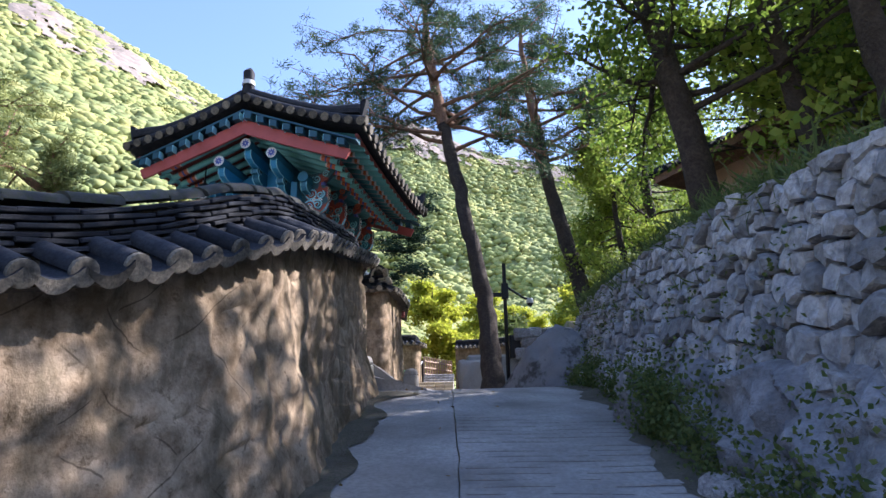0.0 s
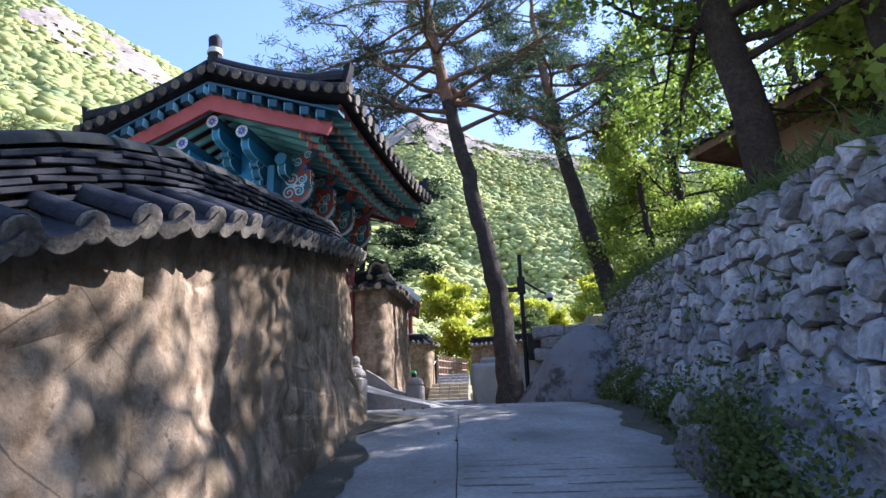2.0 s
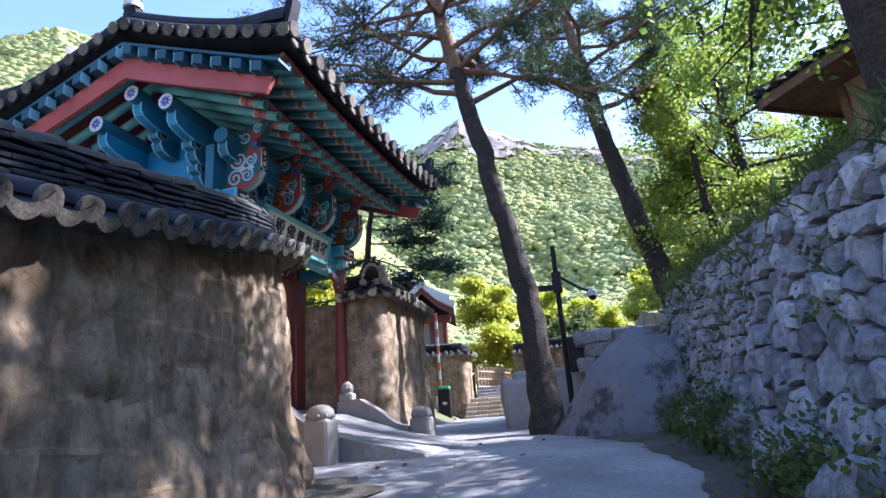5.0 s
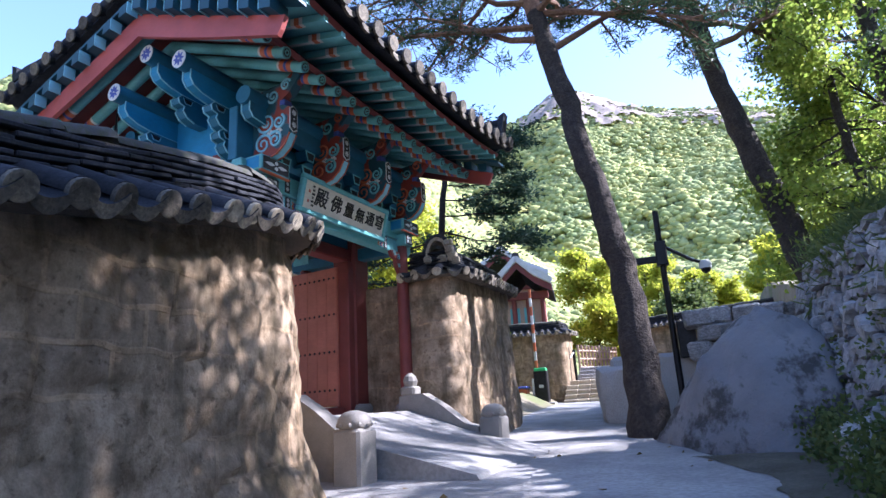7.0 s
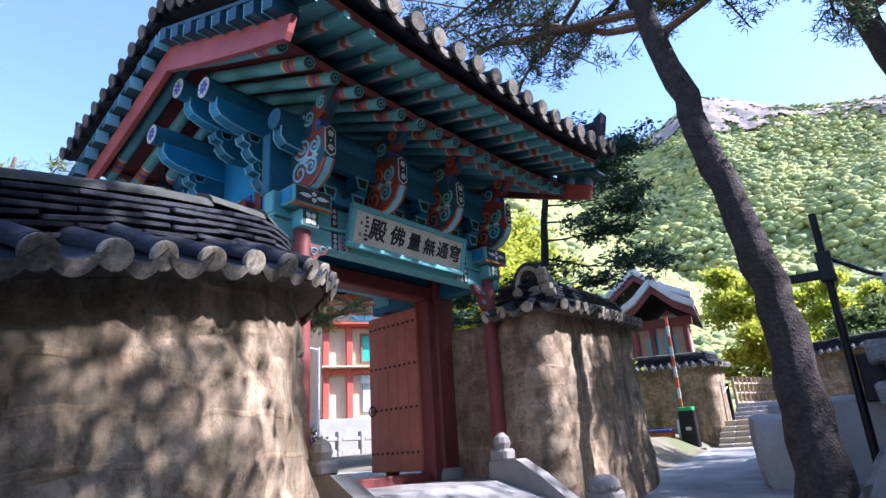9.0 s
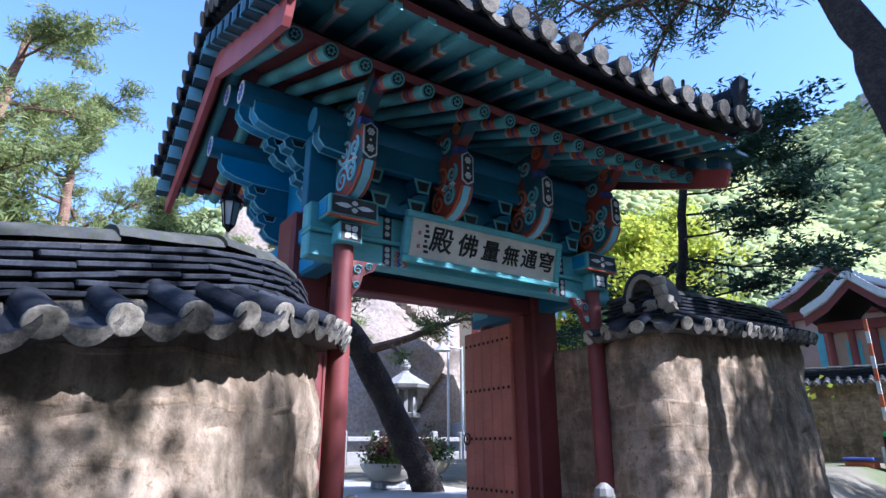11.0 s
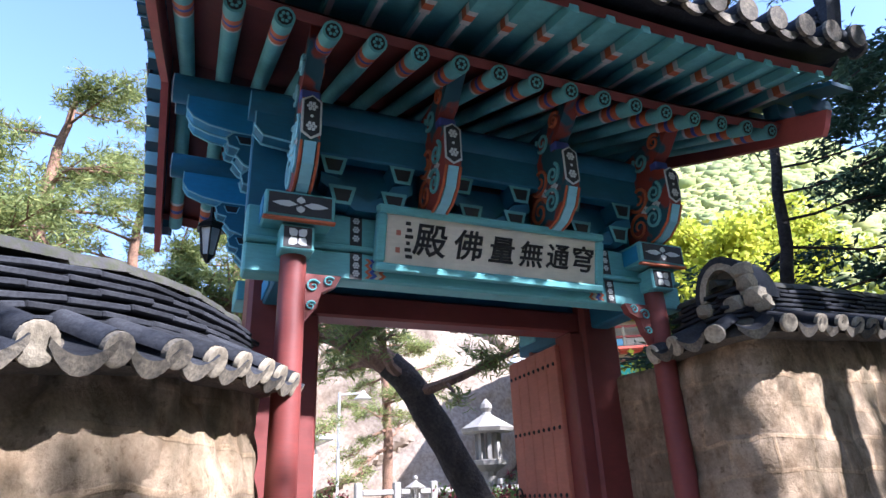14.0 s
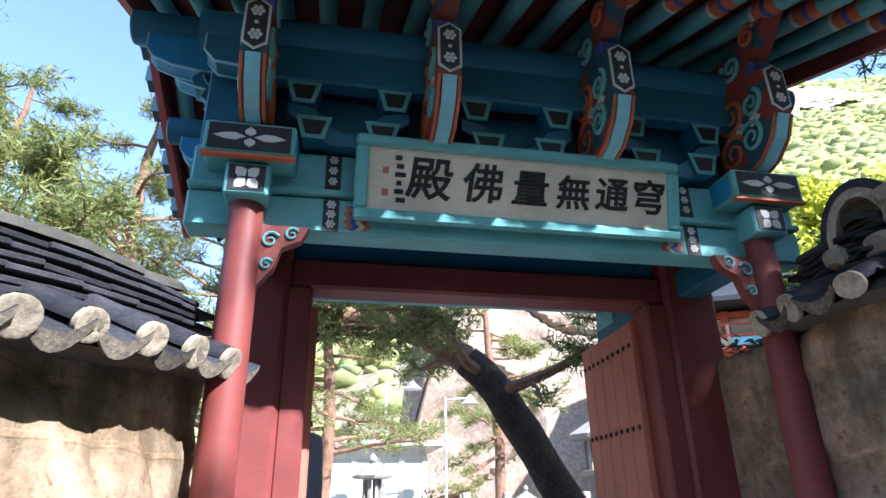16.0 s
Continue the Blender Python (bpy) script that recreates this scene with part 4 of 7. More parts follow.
    part("bracket_plate", Build().box((-0.26, -1.9, 5.56), (-0.12, 1.9, 6.25), ch=0.01), M["teal"], gate, "dark teal board behind the brackets")
    # rafters: one mesh of each kind, banded with paint at its end
    rr = Build()
    line = [(0.0, 7.16), (1.0, 6.76), (1.5, 6.565), (1.53, 6.553), (1.6, 6.526), (1.64, 6.51), (1.71, 6.483), (1.87, 6.42)]
    for k, slot in ((0, 0), (1, 0), (2, 1), (3, 2), (4, 3), (5, 2), (6, 4)):
        rr.cur = slot
        a, c = line[k], line[k + 1]
        rr.tube([(a[0], 0, a[1]), (c[0], 0, c[1])], 0.066 if slot == 0 else 0.067, 14, k == 6)
    d = Vector((0.93, 0, -0.366))
    rr.cur = 5
    e = Vector((1.87, 0, 6.42))
    rr.tube([e, e + d * 0.004], 0.05, 10)
    rr.cur = 4
    for k in range(6):
        a = k * math.pi / 3
        q = e + d * 0.004 + Vector((0.366, 0, 0.93)) * 0.026 * math.sin(a) + Vector((0, 1, 0)) * 0.026 * math.cos(a)
        rr.tube([q, q + d * 0.004], 0.012, 6)
    round_mesh = rr.mesh("round_rafter", M["green"], M["white"], M["orange"], M["blue"], M["green"], M["dark"], smooth=True)
    fr = Build()
    for (a0, a1), slot in (((1.2, 1.95), 0), ((1.95, 2.0), 1), ((2.0, 2.07), 2), ((2.07, 2.12), 1), ((2.12, 2.42), 3)):
        fr.cur = slot
        z = lambda a: 6.86 - 0.205 * (a - 1.2)
        fr.prism([(a0, z(a0)), (a1, z(a1)), (a1, z(a1) + 0.085), (a0, z(a0) + 0.085)], -0.036, 0.036, lambda a, c, h: (a, h, c))
    fr.cur = 1
    fr.prism([(1.55, 6.788 - 0.004), (1.95, 6.706 - 0.004), (1.95, 6.706), (1.55, 6.788)], -0.02, 0.02, lambda a, c, h: (a, h, c))
    fly_mesh = fr.mesh("flying_rafter", M["green"], M["white"], M["orange"], M["green"])
    for i in range(17):
        u = -2.45 + 4.9 * i / 16
        lift = 0.10 * abs(u / 2.5) ** 3
        for sgn in (1, -1):
            for nm, me in (("round_rafter", round_mesh), ("flying_rafter", fly_mesh)):
                ob = new(nm, me)
                ob.parent = gate
                ob.matrix_local = pose(-1.0, u, lift, 0, 0, 0 if sgn == 1 else 180)
    for sgn in (1, -1):
        for d0, z0, mt in ((1.84, 6.50, "red"), (2.40, 6.70, "red")):
            pts = [(-1 + sgn * d0, u, z0 + 0.10 * abs(u / 2.5) ** 3) for u in np.linspace(-2.6, 2.6, 15)]
            part("eave_board", Build().tube(pts, 0.045, 4), M[mt], gate, "red eave board")

    def sheet(lift, v0, v1, u0, u1, nv, nu, thick):
        b, vs = Build(), []
        for k in (0, -thick):
            for i in range(nv + 1):
                for j in range(nu + 1):
                    v, u = v0 + (v1 - v0) * i / nv, u0 + (u1 - u0) * j / nu
                    vs.append((v, u, roof_z(v, u) + lift + k))
        m, o = nu + 1, (nv + 1) * (nu + 1)
        fs = [(i * m + j, i * m + j + 1, (i + 1) * m + j + 1, (i + 1) * m + j) for i in range(nv) for j in range(nu)]
        fs += [tuple(o + q for q in f[::-1]) for f in fs]
        ring = [j for j in range(m)] + [i * m + nu for i in range(1, nv + 1)] + [nv * m + j for j in range(nu - 1, -1, -1)] + [i * m for i in range(nv - 1, 0, -1)]
        fs += [(ring[i], ring[(i + 1) % len(ring)], o + ring[(i + 1) % len(ring)], o + ring[i]) for i in range(len(ring))]
        return b.add(vs, fs)
    for sgn in (1, -1):
        b = Build()
        for (d0, z0), (d1, z1) in (((0.0, 7.25), (1.84, 6.54)), ((1.2, 6.96), (2.4, 6.71))):
            vs = [(-1 + sgn * d, u, z + 0.10 * abs(u / 2.5) ** 3 + k) for k in (0, 0.02) for d, z in ((d0, z0), (d1, z1)) for u in np.linspace(-2.58, 2.58, 13)]
            b.add(vs, [(q * 26 + j, q * 26 + j + 1, q * 26 + 13 + j + 1, q * 26 + 13 + j) for q in (0, 1) for j in range(12)])
            part("roof_board", b, M["red"] if d0 == 0.0 else M["green"], gate, "painted boards above the rafters")
            b = Build()
    part("tile_bed", sheet(0.0, -3.55, 1.55, -2.75, 2.75, 28, 24, 0.09), M["tile"], gate, "dark grey tile bed")
    for sgn in (1, -1):
        for i in range(18):
            u = -2.72 + 5.44 * i / 17
            pts = [(-1 + sgn * d, u, roof_z(-1 + sgn * d, u) + 0.03) for d in np.linspace(0.05, 2.62, 9)]
            row = part("tile_ridge", Build().tube(pts, 0.085, 12), M["tile"], gate, smooth=True)
            e = Vector(pts[-1])
            part("round_end", Build().tube([e, e + Vector((sgn * 0.03, 0, -0.006))], [0.098, 0.096], 14), M["tile_end"], row)
            if i < 17:
                uc = u + 0.16
                z = roof_z(-1 + sgn * 2.6, uc)
                arc = [(k, 0.05 * (k / 0.13) ** 2 - 0.02) for k in np.linspace(-0.13, 0.13, 9)]
                b = Build().prism(arc + [(a, c - 0.05 - 0.03 * (1 - (a / 0.13) ** 2)) for a, c in arc[::-1]], 2.55, 2.585, lambda a, c, h: (-1 + sgn * h, uc + a, z + c))
                part("pan_end", b, M["tile_end"], gate)
    # ridges
    for k, (w, z0) in enumerate(((0.15, 7.76), (0.14, 7.81), (0.13, 7.86), (0.12, 7.91), (0.11, 7.96), (0.10, 8.01))):
        us = np.linspace(-2.68, 2.68, 15)
        vs = [(-1 + a * w, u, z0 + h + 0.14 * abs(u / 2.7) ** 2.2) for u in us for a, h in ((-1, 0), (1, 0), (1, 0.035), (-1, 0.035))]
        b = Build().add(vs, [(i * 4 + j, i * 4 + (j + 1) % 4, i * 4 + 4 + (j + 1) % 4, i * 4 + 4 + j) for i in range(14) for j in range(4)] + [(0, 1, 2, 3), (56, 57, 58, 59)])
        part("ridge_course", b, M["tile"], gate)
    part("ridge_top", Build().tube([(-1, u, 8.05 + 0.14 * abs(u / 2.7) ** 2.2) for u in np.linspace(-2.7, 2.7, 15)], 0.085, 12), M["tile"], gate, "rounded ridge tile", True)
    for u in (-2.62, 2.62):
        for sgn in (1, -1):
            for w, h, nm in ((0.13, 0.08, "rake_course"), (0.115, 0.13, "rake_course"), (0.10, 0.18, "rake_course")):
                ds = np.linspace(0.1, 2.5, 12)
                vs = [(-1 + sgn * d, u + a * w, roof_z(-1 + sgn * d, u) + h + k + 0.12 * smooth01(1.7, 2.5, d)) for d in ds for a, k in ((-1, 0), (1, 0), (1, 0.034), (-1, 0.034))]
                part(nm, Build().add(vs, [(i * 4 + j, i * 4 + (j + 1) % 4, i * 4 + 4 + (j + 1) % 4, i * 4 + 4 + j) for i in range(11) for j in range(4)] + [(0, 1, 2, 3), (44, 45, 46, 47)]), M["tile"], gate)
            pts = [(-1 + sgn * d, u, roof_z(-1 + sgn * d, u) + 0.22 + 0.14 * smooth01(1.7, 2.5, d)) for d in np.linspace(0.1, 2.5, 12)]
            part("rake_ridge", Build().tube(pts, 0.085, 12), M["tile"], gate, "descending tile ridge", True)
            e = Vector(pts[-1])
            part("rake_end_tile", Build().prism([(0.0, -0.22), (0.05, -0.2), (0.1, 0.0), (0.13, 0.16), (0.06, 0.13), (0.0, 0.1)], u - 0.09, u + 0.09, lambda a, c, h: (e.x + sgn * a, h, e.z + c)), M["tile"], gate, "upturned end tile")
        part("ridge_finial", Build().tube([(-1, u * 0.985, 8.0), (-1, u * 1.0, 8.3), (-1, u * 1.005, 8.5), (-1, u * 0.99, 8.6)], [0.13, 0.11, 0.12, 0.05], 12), M["tile"], gate, "upright ridge end tile", True)
        part("finial_band", Build().tube([(-1, u, 8.2), (-1, u, 8.3)], [0.135, 0.125], 12), M["white"], gate, "white mortar band", True)
    # barge boards and the projecting blocks above them
    for u in (-2.62, 2.62):
        s = -1 if u < 0 else 1
        for sgn in (1, -1):
            top = [(d, 7.40 - 0.42 * d + 0.012 * d * d + 0.0) for d in np.linspace(0, 2.3, 9)]
            bot = [(d, 7.09 - 0.40 * d + 0.02 * d * d) for d in np.linspace(0, 2.12, 9)]
            hook = [(2.2, 6.30), (2.24, 6.36)]
            part("barge_board", Build().prism(top + hook[::-1] + bot[::-1], u - 0.03, u + 0.03, lambda a, c, h: (-1 + sgn * a, h, c)), M["barge"], gate, "rose-red barge board")
            for k in range(8):
                d = 0.12 + 0.29 * k
                z = 7.40 - 0.42 * d + 0.012 * d * d
                poly = [(-0.075, 0.02), (0.075, -0.02), (0.075, 0.12), (-0.075, 0.15)]
                blk = part("rake_block", Build().prism(poly, u - s * 0.1, u + s * 0.17, lambda a, c, h: (-1 + sgn * (d + a), h, z + c)), M["night"], gate, "dark teal rake block")
                part("pale_edge", Build().prism([(-0.08, 0.0), (-0.07, 0.0), (-0.07, 0.15), (-0.08, 0.152)], u + s * 0.03, u + s * 0.174, lambda a, c, h: (-1 + sgn * (d + a), h, z + c)), M["sky"], blk)
            part("rake_board", Build().prism([(0, 7.54), (2.45, 6.62), (2.45, 6.66), (0, 7.58)], u - s * 0.12, u + s * 0.14, lambda a, c, h: (-1 + sgn * a, h, c)), M["night"], gate)
            for k in range(11):
                d = 0.1 + 0.245 * k
                z = roof_z(-1 + sgn * d, u)
                e0, e1 = Vector((-1 + sgn * d, u - s * 0.1, z + 0.06)), Vector((-1 + sgn * d, u + s * 0.2, z - 0.02))
                row = part("rake_tile", Build().tube([e0, e1], 0.075, 12), M["tile"], gate, smooth=True)
                part("round_end", Build().tube([e1, e1 + Vector((0, s * 0.02, -0.005))], 0.085, 14), M["tile_end"], row)
    # name board, leaning forward
    tilt = pose(0.06, 0, 5.375, 0, 0, 0) @ pose(0, 0, 0, 0, 13, 0)
    board = part("name_board", Build().box((-0.02, -0.93, -0.2), (0.02, 0.93, 0.2), tilt), M["cream"], gate, "cream name board with black brush characters")
    for a, c in (((-0.03, -1.0, 0.185), (0.05, 1.0, 0.25)), ((-0.03, -1.0, -0.25), (0.05, 1.0, -0.185)), ((-0.03, -1.0, -0.185), (0.05, -0.925, 0.185)), ((-0.03, 0.925, -0.185), (0.05, 1.0, 0.185))):
        part("board_frame", Build().box(a, c, tilt, 0.014), M["green"], board, "sea-green moulded frame")
    for text, u, size, z in (("殿", -0.58, 0.27, 0), ("佛", -0.26, 0.25, 0), ("量", 0.03, 0.23, -0.005), ("無", 0.30, 0.22, -0.01), ("通", 0.55, 0.22, 0), ("穹", 0.79, 0.23, 0)):
        cu = bpy.data.curves.new("character", "FONT")
        cu.body = text
        cu.size = size
        cu.align_x, cu.align_y = "CENTER", "CENTER"
        cu.extrude = 0.002
        cu.bevel_depth = 0.0045
        cu.bevel_resolution = 0
        cu.shear = 0.12
        cu.materials.append(M["ink"])
        ob = new("character", cu)
        ob.parent = board
        ob.matrix_local = tilt @ Matrix(((0, 0, 1, 0.0225), (1, 0, 0, u), (0, 1, 0, z), (0, 0, 0, 1)))
    b = Build()
    for k in range(6):
        z = 0.13 - 0.05 * k
        b.box((0.021, -0.775 + 0.01 * (k % 2), z - 0.016), (0.023, -0.735 + 0.012 * (k % 3), z + 0.012), tilt)
    part("signature_mark", b, M["ink"], board)
    part("seal_mark", Build().box((0.021, -0.845, 0.03), (0.023, -0.81, 0.07), tilt).box((0.021, -0.845, -0.1), (0.023, -0.81, -0.06), tilt), M["door"], board)
    # door leaves, opened inwards
    for s, ang in ((1, -3), (-1, 6)):
        m = pose(-1.02, s * 1.2, 0, 0, 0, 0) @ pose(0, 0, 0, 0, 0, ang)
        leaf = part("door_leaf", Build().box((-1.05, -0.03 - (0.0 if s > 0 else -0.0), 2.7), (0, 0.03, 4.93), m, 0.008), M["door"], gate, "faded red plank door leaf standing open")
        for k in range(5):
            part("plank", Build().box((-1.05 + 0.21 * k + 0.004, -0.036 if s > 0 else 0.03, 2.71), (-1.05 + 0.21 * (k + 1) - 0.004, -0.031 if s > 0 else 0.036, 4.92), m), M["door"], leaf)
        for z in (2.95, 3.55, 4.15, 4.75):
            for k in range(10):
                c = m @ Vector((-1.0 + 0.105 * k, -0.04 * s, z))
                n = (m.to_3x3() @ Vector((0, -s, 0)))
                part("stud", Build().tube([c, c + n * 0.012], [0.022, 0.012], 8), M["metal"], leaf)
        ring = [m @ Vector((-0.98 + 0.07 * math.cos(a), -0.06 * s, 3.55 + 0.07 * math.sin(a))) for a in np.linspace(0, 6.2832, 20)]
        part("ring_pull", Build().tube(ring, 0.01, 6), M["metal"], leaf, "iron ring pull")
    return gate


gate = build_gate()


def hanging_lantern(v, u, z):
    t = empty("hanging_lantern", GATE @ pose(v, u, z), "black framed lantern with frosted panes under the eaves", "lantern", "eave lanterns")
    part("roof_cap", Build().lathe([(0.15, 0.0), (0.11, 0.06), (0.03, 0.13), (0.015, 0.3), (0.01, 0.75)], n=6), M["metal"], t)
    part("pane", Build().lathe([(0.06, -0.28), (0.105, -0.02), (0.105, 0.0)], n=6), M["white"], t, "frosted pane")
    for k in range(6):
        a = k * math.pi / 3
        part("rib", Build().tube([(0.065 * math.cos(a), 0.065 * math.sin(a), -0.29), (0.112 * math.cos(a), 0.112 * math.sin(a), 0.0)], 0.009, 5), M["metal"], t)
    part("base_cap", Build().lathe([(0.015, -0.36), (0.045, -0.31), (0.07, -0.28)], n=6), M["metal"], t)


hanging_lantern(-2.14, -2.09, 6.2)
hanging_lantern(-1.9, 2.0, 5.35)


def build_forecourt():
    """The raised floor under the gate, the ramp up to it, and its stone cheeks."""
    t = empty("gate_ramp", GATE, "grey stone ramp and floor before the gate", "ramp", kind="structure")
    part("floor_slab", Build().box((-2.6, -1.95, 1.8), (0.32, 1.95, 2.57), ch=0.02), M["granite"], t)
    part("ramp_slab", Build().prism([(0.31, 1.7), (0.31, 2.565), (1.2, 2.27), (2.5, 1.97), (2.7, 1.7)], -1.42, 1.2, lambda a, c, h: (a, h, c)), M["concrete"], t)
    for u in (-1.5, 1.27):
        cheek = [(0.1, 1.8), (0.1, 2.78), (0.5, 2.8), (0.8, 2.62), (1.15, 2.36), (1.36, 2.3), (1.36, 1.8)]
        part("cheek_stone", Build().prism(cheek, u - 0.11, u + 0.11, lambda a, c, h: (a, h, c)), M["granite"], t, "sloping granite cheek stone")
        part("bud_stone", Build().box((0.12, u - 0.12, 2.78), (0.36, u + 0.12, 2.92), ch=0.03).lathe([(0.09, 2.92), (0.11, 2.99), (0.09, 3.06), (0.03, 3.11)], (0.24, u, 0), 10), M["granite"], t, "granite block with a bud finial")
    for v, u in ((1.35, -1.68), (1.55, 1.27)):
        p = empty("stone_post", GATE @ pose(v, u, 1.85), "squat granite post with a beaded domed cap", "post", "ramp posts")
        part("shaft", Build().box((-0.16, -0.16, 0), (0.16, 0.16, 0.58), ch=0.03), M["granite"], p)
        part("cap", Build().lathe([(0.15, 0.58), (0.17, 0.62), (0.16, 0.68), (0.11, 0.73), (0.04, 0.75)], n=14), M["granite"], p, smooth=True)
        for k in range(10):
            a = k * 0.6283
            part("bead", Build().lathe([(0.012, -0.024), (0.026, -0.012), (0.028, 0.006), (0.014, 0.024)], (0.155 * math.cos(a), 0.155 * math.sin(a), 0.615), 6), M["granite"], p)


build_forecourt()

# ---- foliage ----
# oak leaves again, paled in colour to look backlit by the sun
M["oak_lit"] = leafy("sunlit_oak_leaves", (0.22, 0.32, 0.05), (0.44, 0.50, 0.09), 0.5, 0.65)


def leaf_mesh(name, centres, count, spread, length, width, seed, material, tuft=False, flat=1.0, lift=0.0):
    """Many small leaf blades round centres; as a tuft they radiate from each centre."""
    rng = np.random.default_rng(seed)
    c = np.repeat(np.asarray(centres, float), count, axis=0)
    n = len(c)
    d = rng.normal(size=(n, 3))
    d[:, 2] = d[:, 2] * flat + lift
    d /= np.linalg.norm(d, axis=1)[:, None] + 1e-9
    if tuft:
        p, a = c + rng.normal(size=(n, 3)) * spread * np.array([1, 1, flat]), d
    else:
        p = c + rng.normal(size=(n, 3)) * spread * np.array([1, 1, flat])
        a = d
    q = np.cross(a, rng.normal(size=(n, 3)))
    q /= np.linalg.norm(q, axis=1)[:, None] + 1e-9
    ln = length * rng.uniform(0.65, 1.3, (n, 1))
    wd = width * rng.uniform(0.7, 1.3, (n, 1))
    bend = np.cross(a, q) * ln * 0.12
    v = np.stack([p, p + a * ln * 0.45 + q * wd + bend, p + a * ln, p + a * ln * 0.45 - q * wd + bend], 1).reshape(-1, 3)
    me = bpy.data.meshes.new(name)
    me.vertices.add(4 * n)
    me.vertices.foreach_set("co", v.ravel())
    me.loops.add(4 * n)
    me.loops.foreach_set("vertex_index", np.arange(4 * n, dtype=np.int32))
    me.polygons.add(n)
    me.polygons.foreach_set("loop_start", np.arange(0, 4 * n, 4, dtype=np.int32))
    me.polygons.foreach_set("loop_total", np.full(n, 4, dtype=np.int32))
    me.materials.append(material)
    me.update(calc_edges=True)
    me.validate()
    return me


def make_tree(name, label, trunk, radii, limbs, bark, upper_bark, leaf, seed, lo=0.5, hi=1.0, length=2.5, rise=0.15, twigs=7, kind="pine", count=14, az=(0, 360), size=0.16, width=0.013, spread=0.05, tuft_n=3, group="", flat=0.7, split=0.55, extra=()):
    """A tree: tapered trunk, limbs with twigs, and a crown of leaf blades on the twigs."""
    rng = random.Random(seed)
    t = empty(name, Matrix.Translation(trunk[0]), label, "tree", group)
    o = Vector(trunk[0])
    P = resample([(*p, r) for p, r in zip(trunk, radii)], 0.35, 3)
    pts = [Vector(p[:3]) - o for p in P]
    for k, p in enumerate(pts[1:-1]):
        p += Vector((rng.gauss(0, 0.02), rng.gauss(0, 0.02), 0))
    n = len(pts)
    cut = max(2, int(n * split))
    part("trunk", Build().tube(pts[:cut + 1], [r * rng.uniform(0.94, 1.06) for r in P[:cut + 1, 3]], 14), M[bark], t, smooth=True)
    if cut < n - 1:
        part("upper_trunk", Build().tube(pts[cut:], P[cut:, 3], 12), M[upper_bark], t, smooth=True)
    centres = []
    for k in range(limbs + len(extra)):
        f = lo + (hi - lo) * (k + rng.random() * 0.8) / limbs
        a = radians(rng.uniform(*az))
        ln = length * (1.15 - 0.6 * (f - lo) / max(0.01, 1 - lo)) * rng.uniform(0.7, 1.2)
        if k >= limbs:
            f, ln = extra[k - limbs][0], extra[k - limbs][2]
            a = radians(extra[k - limbs][1])
        i = min(n - 1, int(f * (n - 1)))
        d = Vector((math.sin(a), math.cos(a), rise + rng.gauss(0, 0.15))).normalized()
        p, path, r0 = pts[i].copy(), [pts[i].copy()], max(0.02, P[i, 3] * (0.42 if kind == "pine" else 0.3))
        for s in range(5):
            d = (d + Vector((rng.gauss(0, 0.2), rng.gauss(0, 0.2), rng.gauss(0.02, 0.14)))).normalized()
            p = p + d * ln / 5
            path.append(p.copy())
        b = Build().tube(path, [r0 * (1 - 0.16 * s) for s in range(6)], 7)
        for s in range(twigs):
            g = 0.25 + 0.75 * (s + rng.random()) / twigs
            j = min(4, int(g * 5))
            q = path[j].lerp(path[j + 1], g * 5 - j)
            e = (d + Vector((rng.gauss(0, 0.8), rng.gauss(0, 0.8), rng.gauss(0.1, 0.35)))).normalized()
            tl = ln * rng.uniform(0.18, 0.42)
            end = q + e * tl
            b.tube([q, q + e * tl * 0.5 + Vector((0, 0, 0.03)), end], [r0 * 0.35, r0 * 0.25, r0 * 0.12], 5)
            for w in range(tuft_n):
                h = 0.35 + 0.65 * (w + 1) / tuft_n
                centres.append(q + e * tl * h + Vector((rng.gauss(0, 0.07), rng.gauss(0, 0.07), rng.gauss(0.02, 0.05))) * (ln / 2))
        part("limb", b, M[upper_bark], t, smooth=True)
    if centres:
        me = leaf_mesh("crown", [c[:] for c in centres], count, spread, size, width, seed, M[leaf], tuft=kind == "pine", flat=flat, lift=0.15 if kind == "pine" else 0)
        ob = new("crown", me)
        ob.parent = t
        ob["label"] = "uneven crown of needles" if kind == "pine" else "loose leafy crown"
    return t


PINE = dict(kind="pine", count=30, size=0.2, width=0.0125, spread=0.09, tuft_n=4)
make_tree("pine_tree", "tall leaning pine beside the boulder, bare lower trunk", [(1.25, 15.55, 1.8), (1.22, 16.1, 3.4), (1.08, 16.6, 5.1), (0.50, 17.0, 8.2), (-0.12, 17.3, 11.2), (-0.5, 17.6, 13.8), (-0.6, 17.7, 16)], [0.34, 0.26, 0.235, 0.2, 0.18, 0.13, 0.06], 26, "bark", "redbark", "needle", 11, lo=0.56, length=4.0, rise=0.0, twigs=10, split=0.62, extra=((0.66, 268, 3.6), (0.72, 285, 4.6), (0.78, 262, 4.8), (0.84, 275, 4.4), (0.9, 290, 4.0), (0.7, 250, 3.8)), **PINE)
make_tree("pine_tree", "slim leaning pine above the retaining wall", [(4.9, 20, 4.2), (4.35, 20, 6.8), (3.75, 20, 9.2), (3.45, 20, 11.6), (3.1, 20, 14), (3.0, 20, 16)], [0.3, 0.26, 0.23, 0.19, 0.12, 0.06], 24, "bark", "redbark", "needle", 23, lo=0.54, length=3.2, rise=0.0, twigs=10, split=0.6, **PINE)
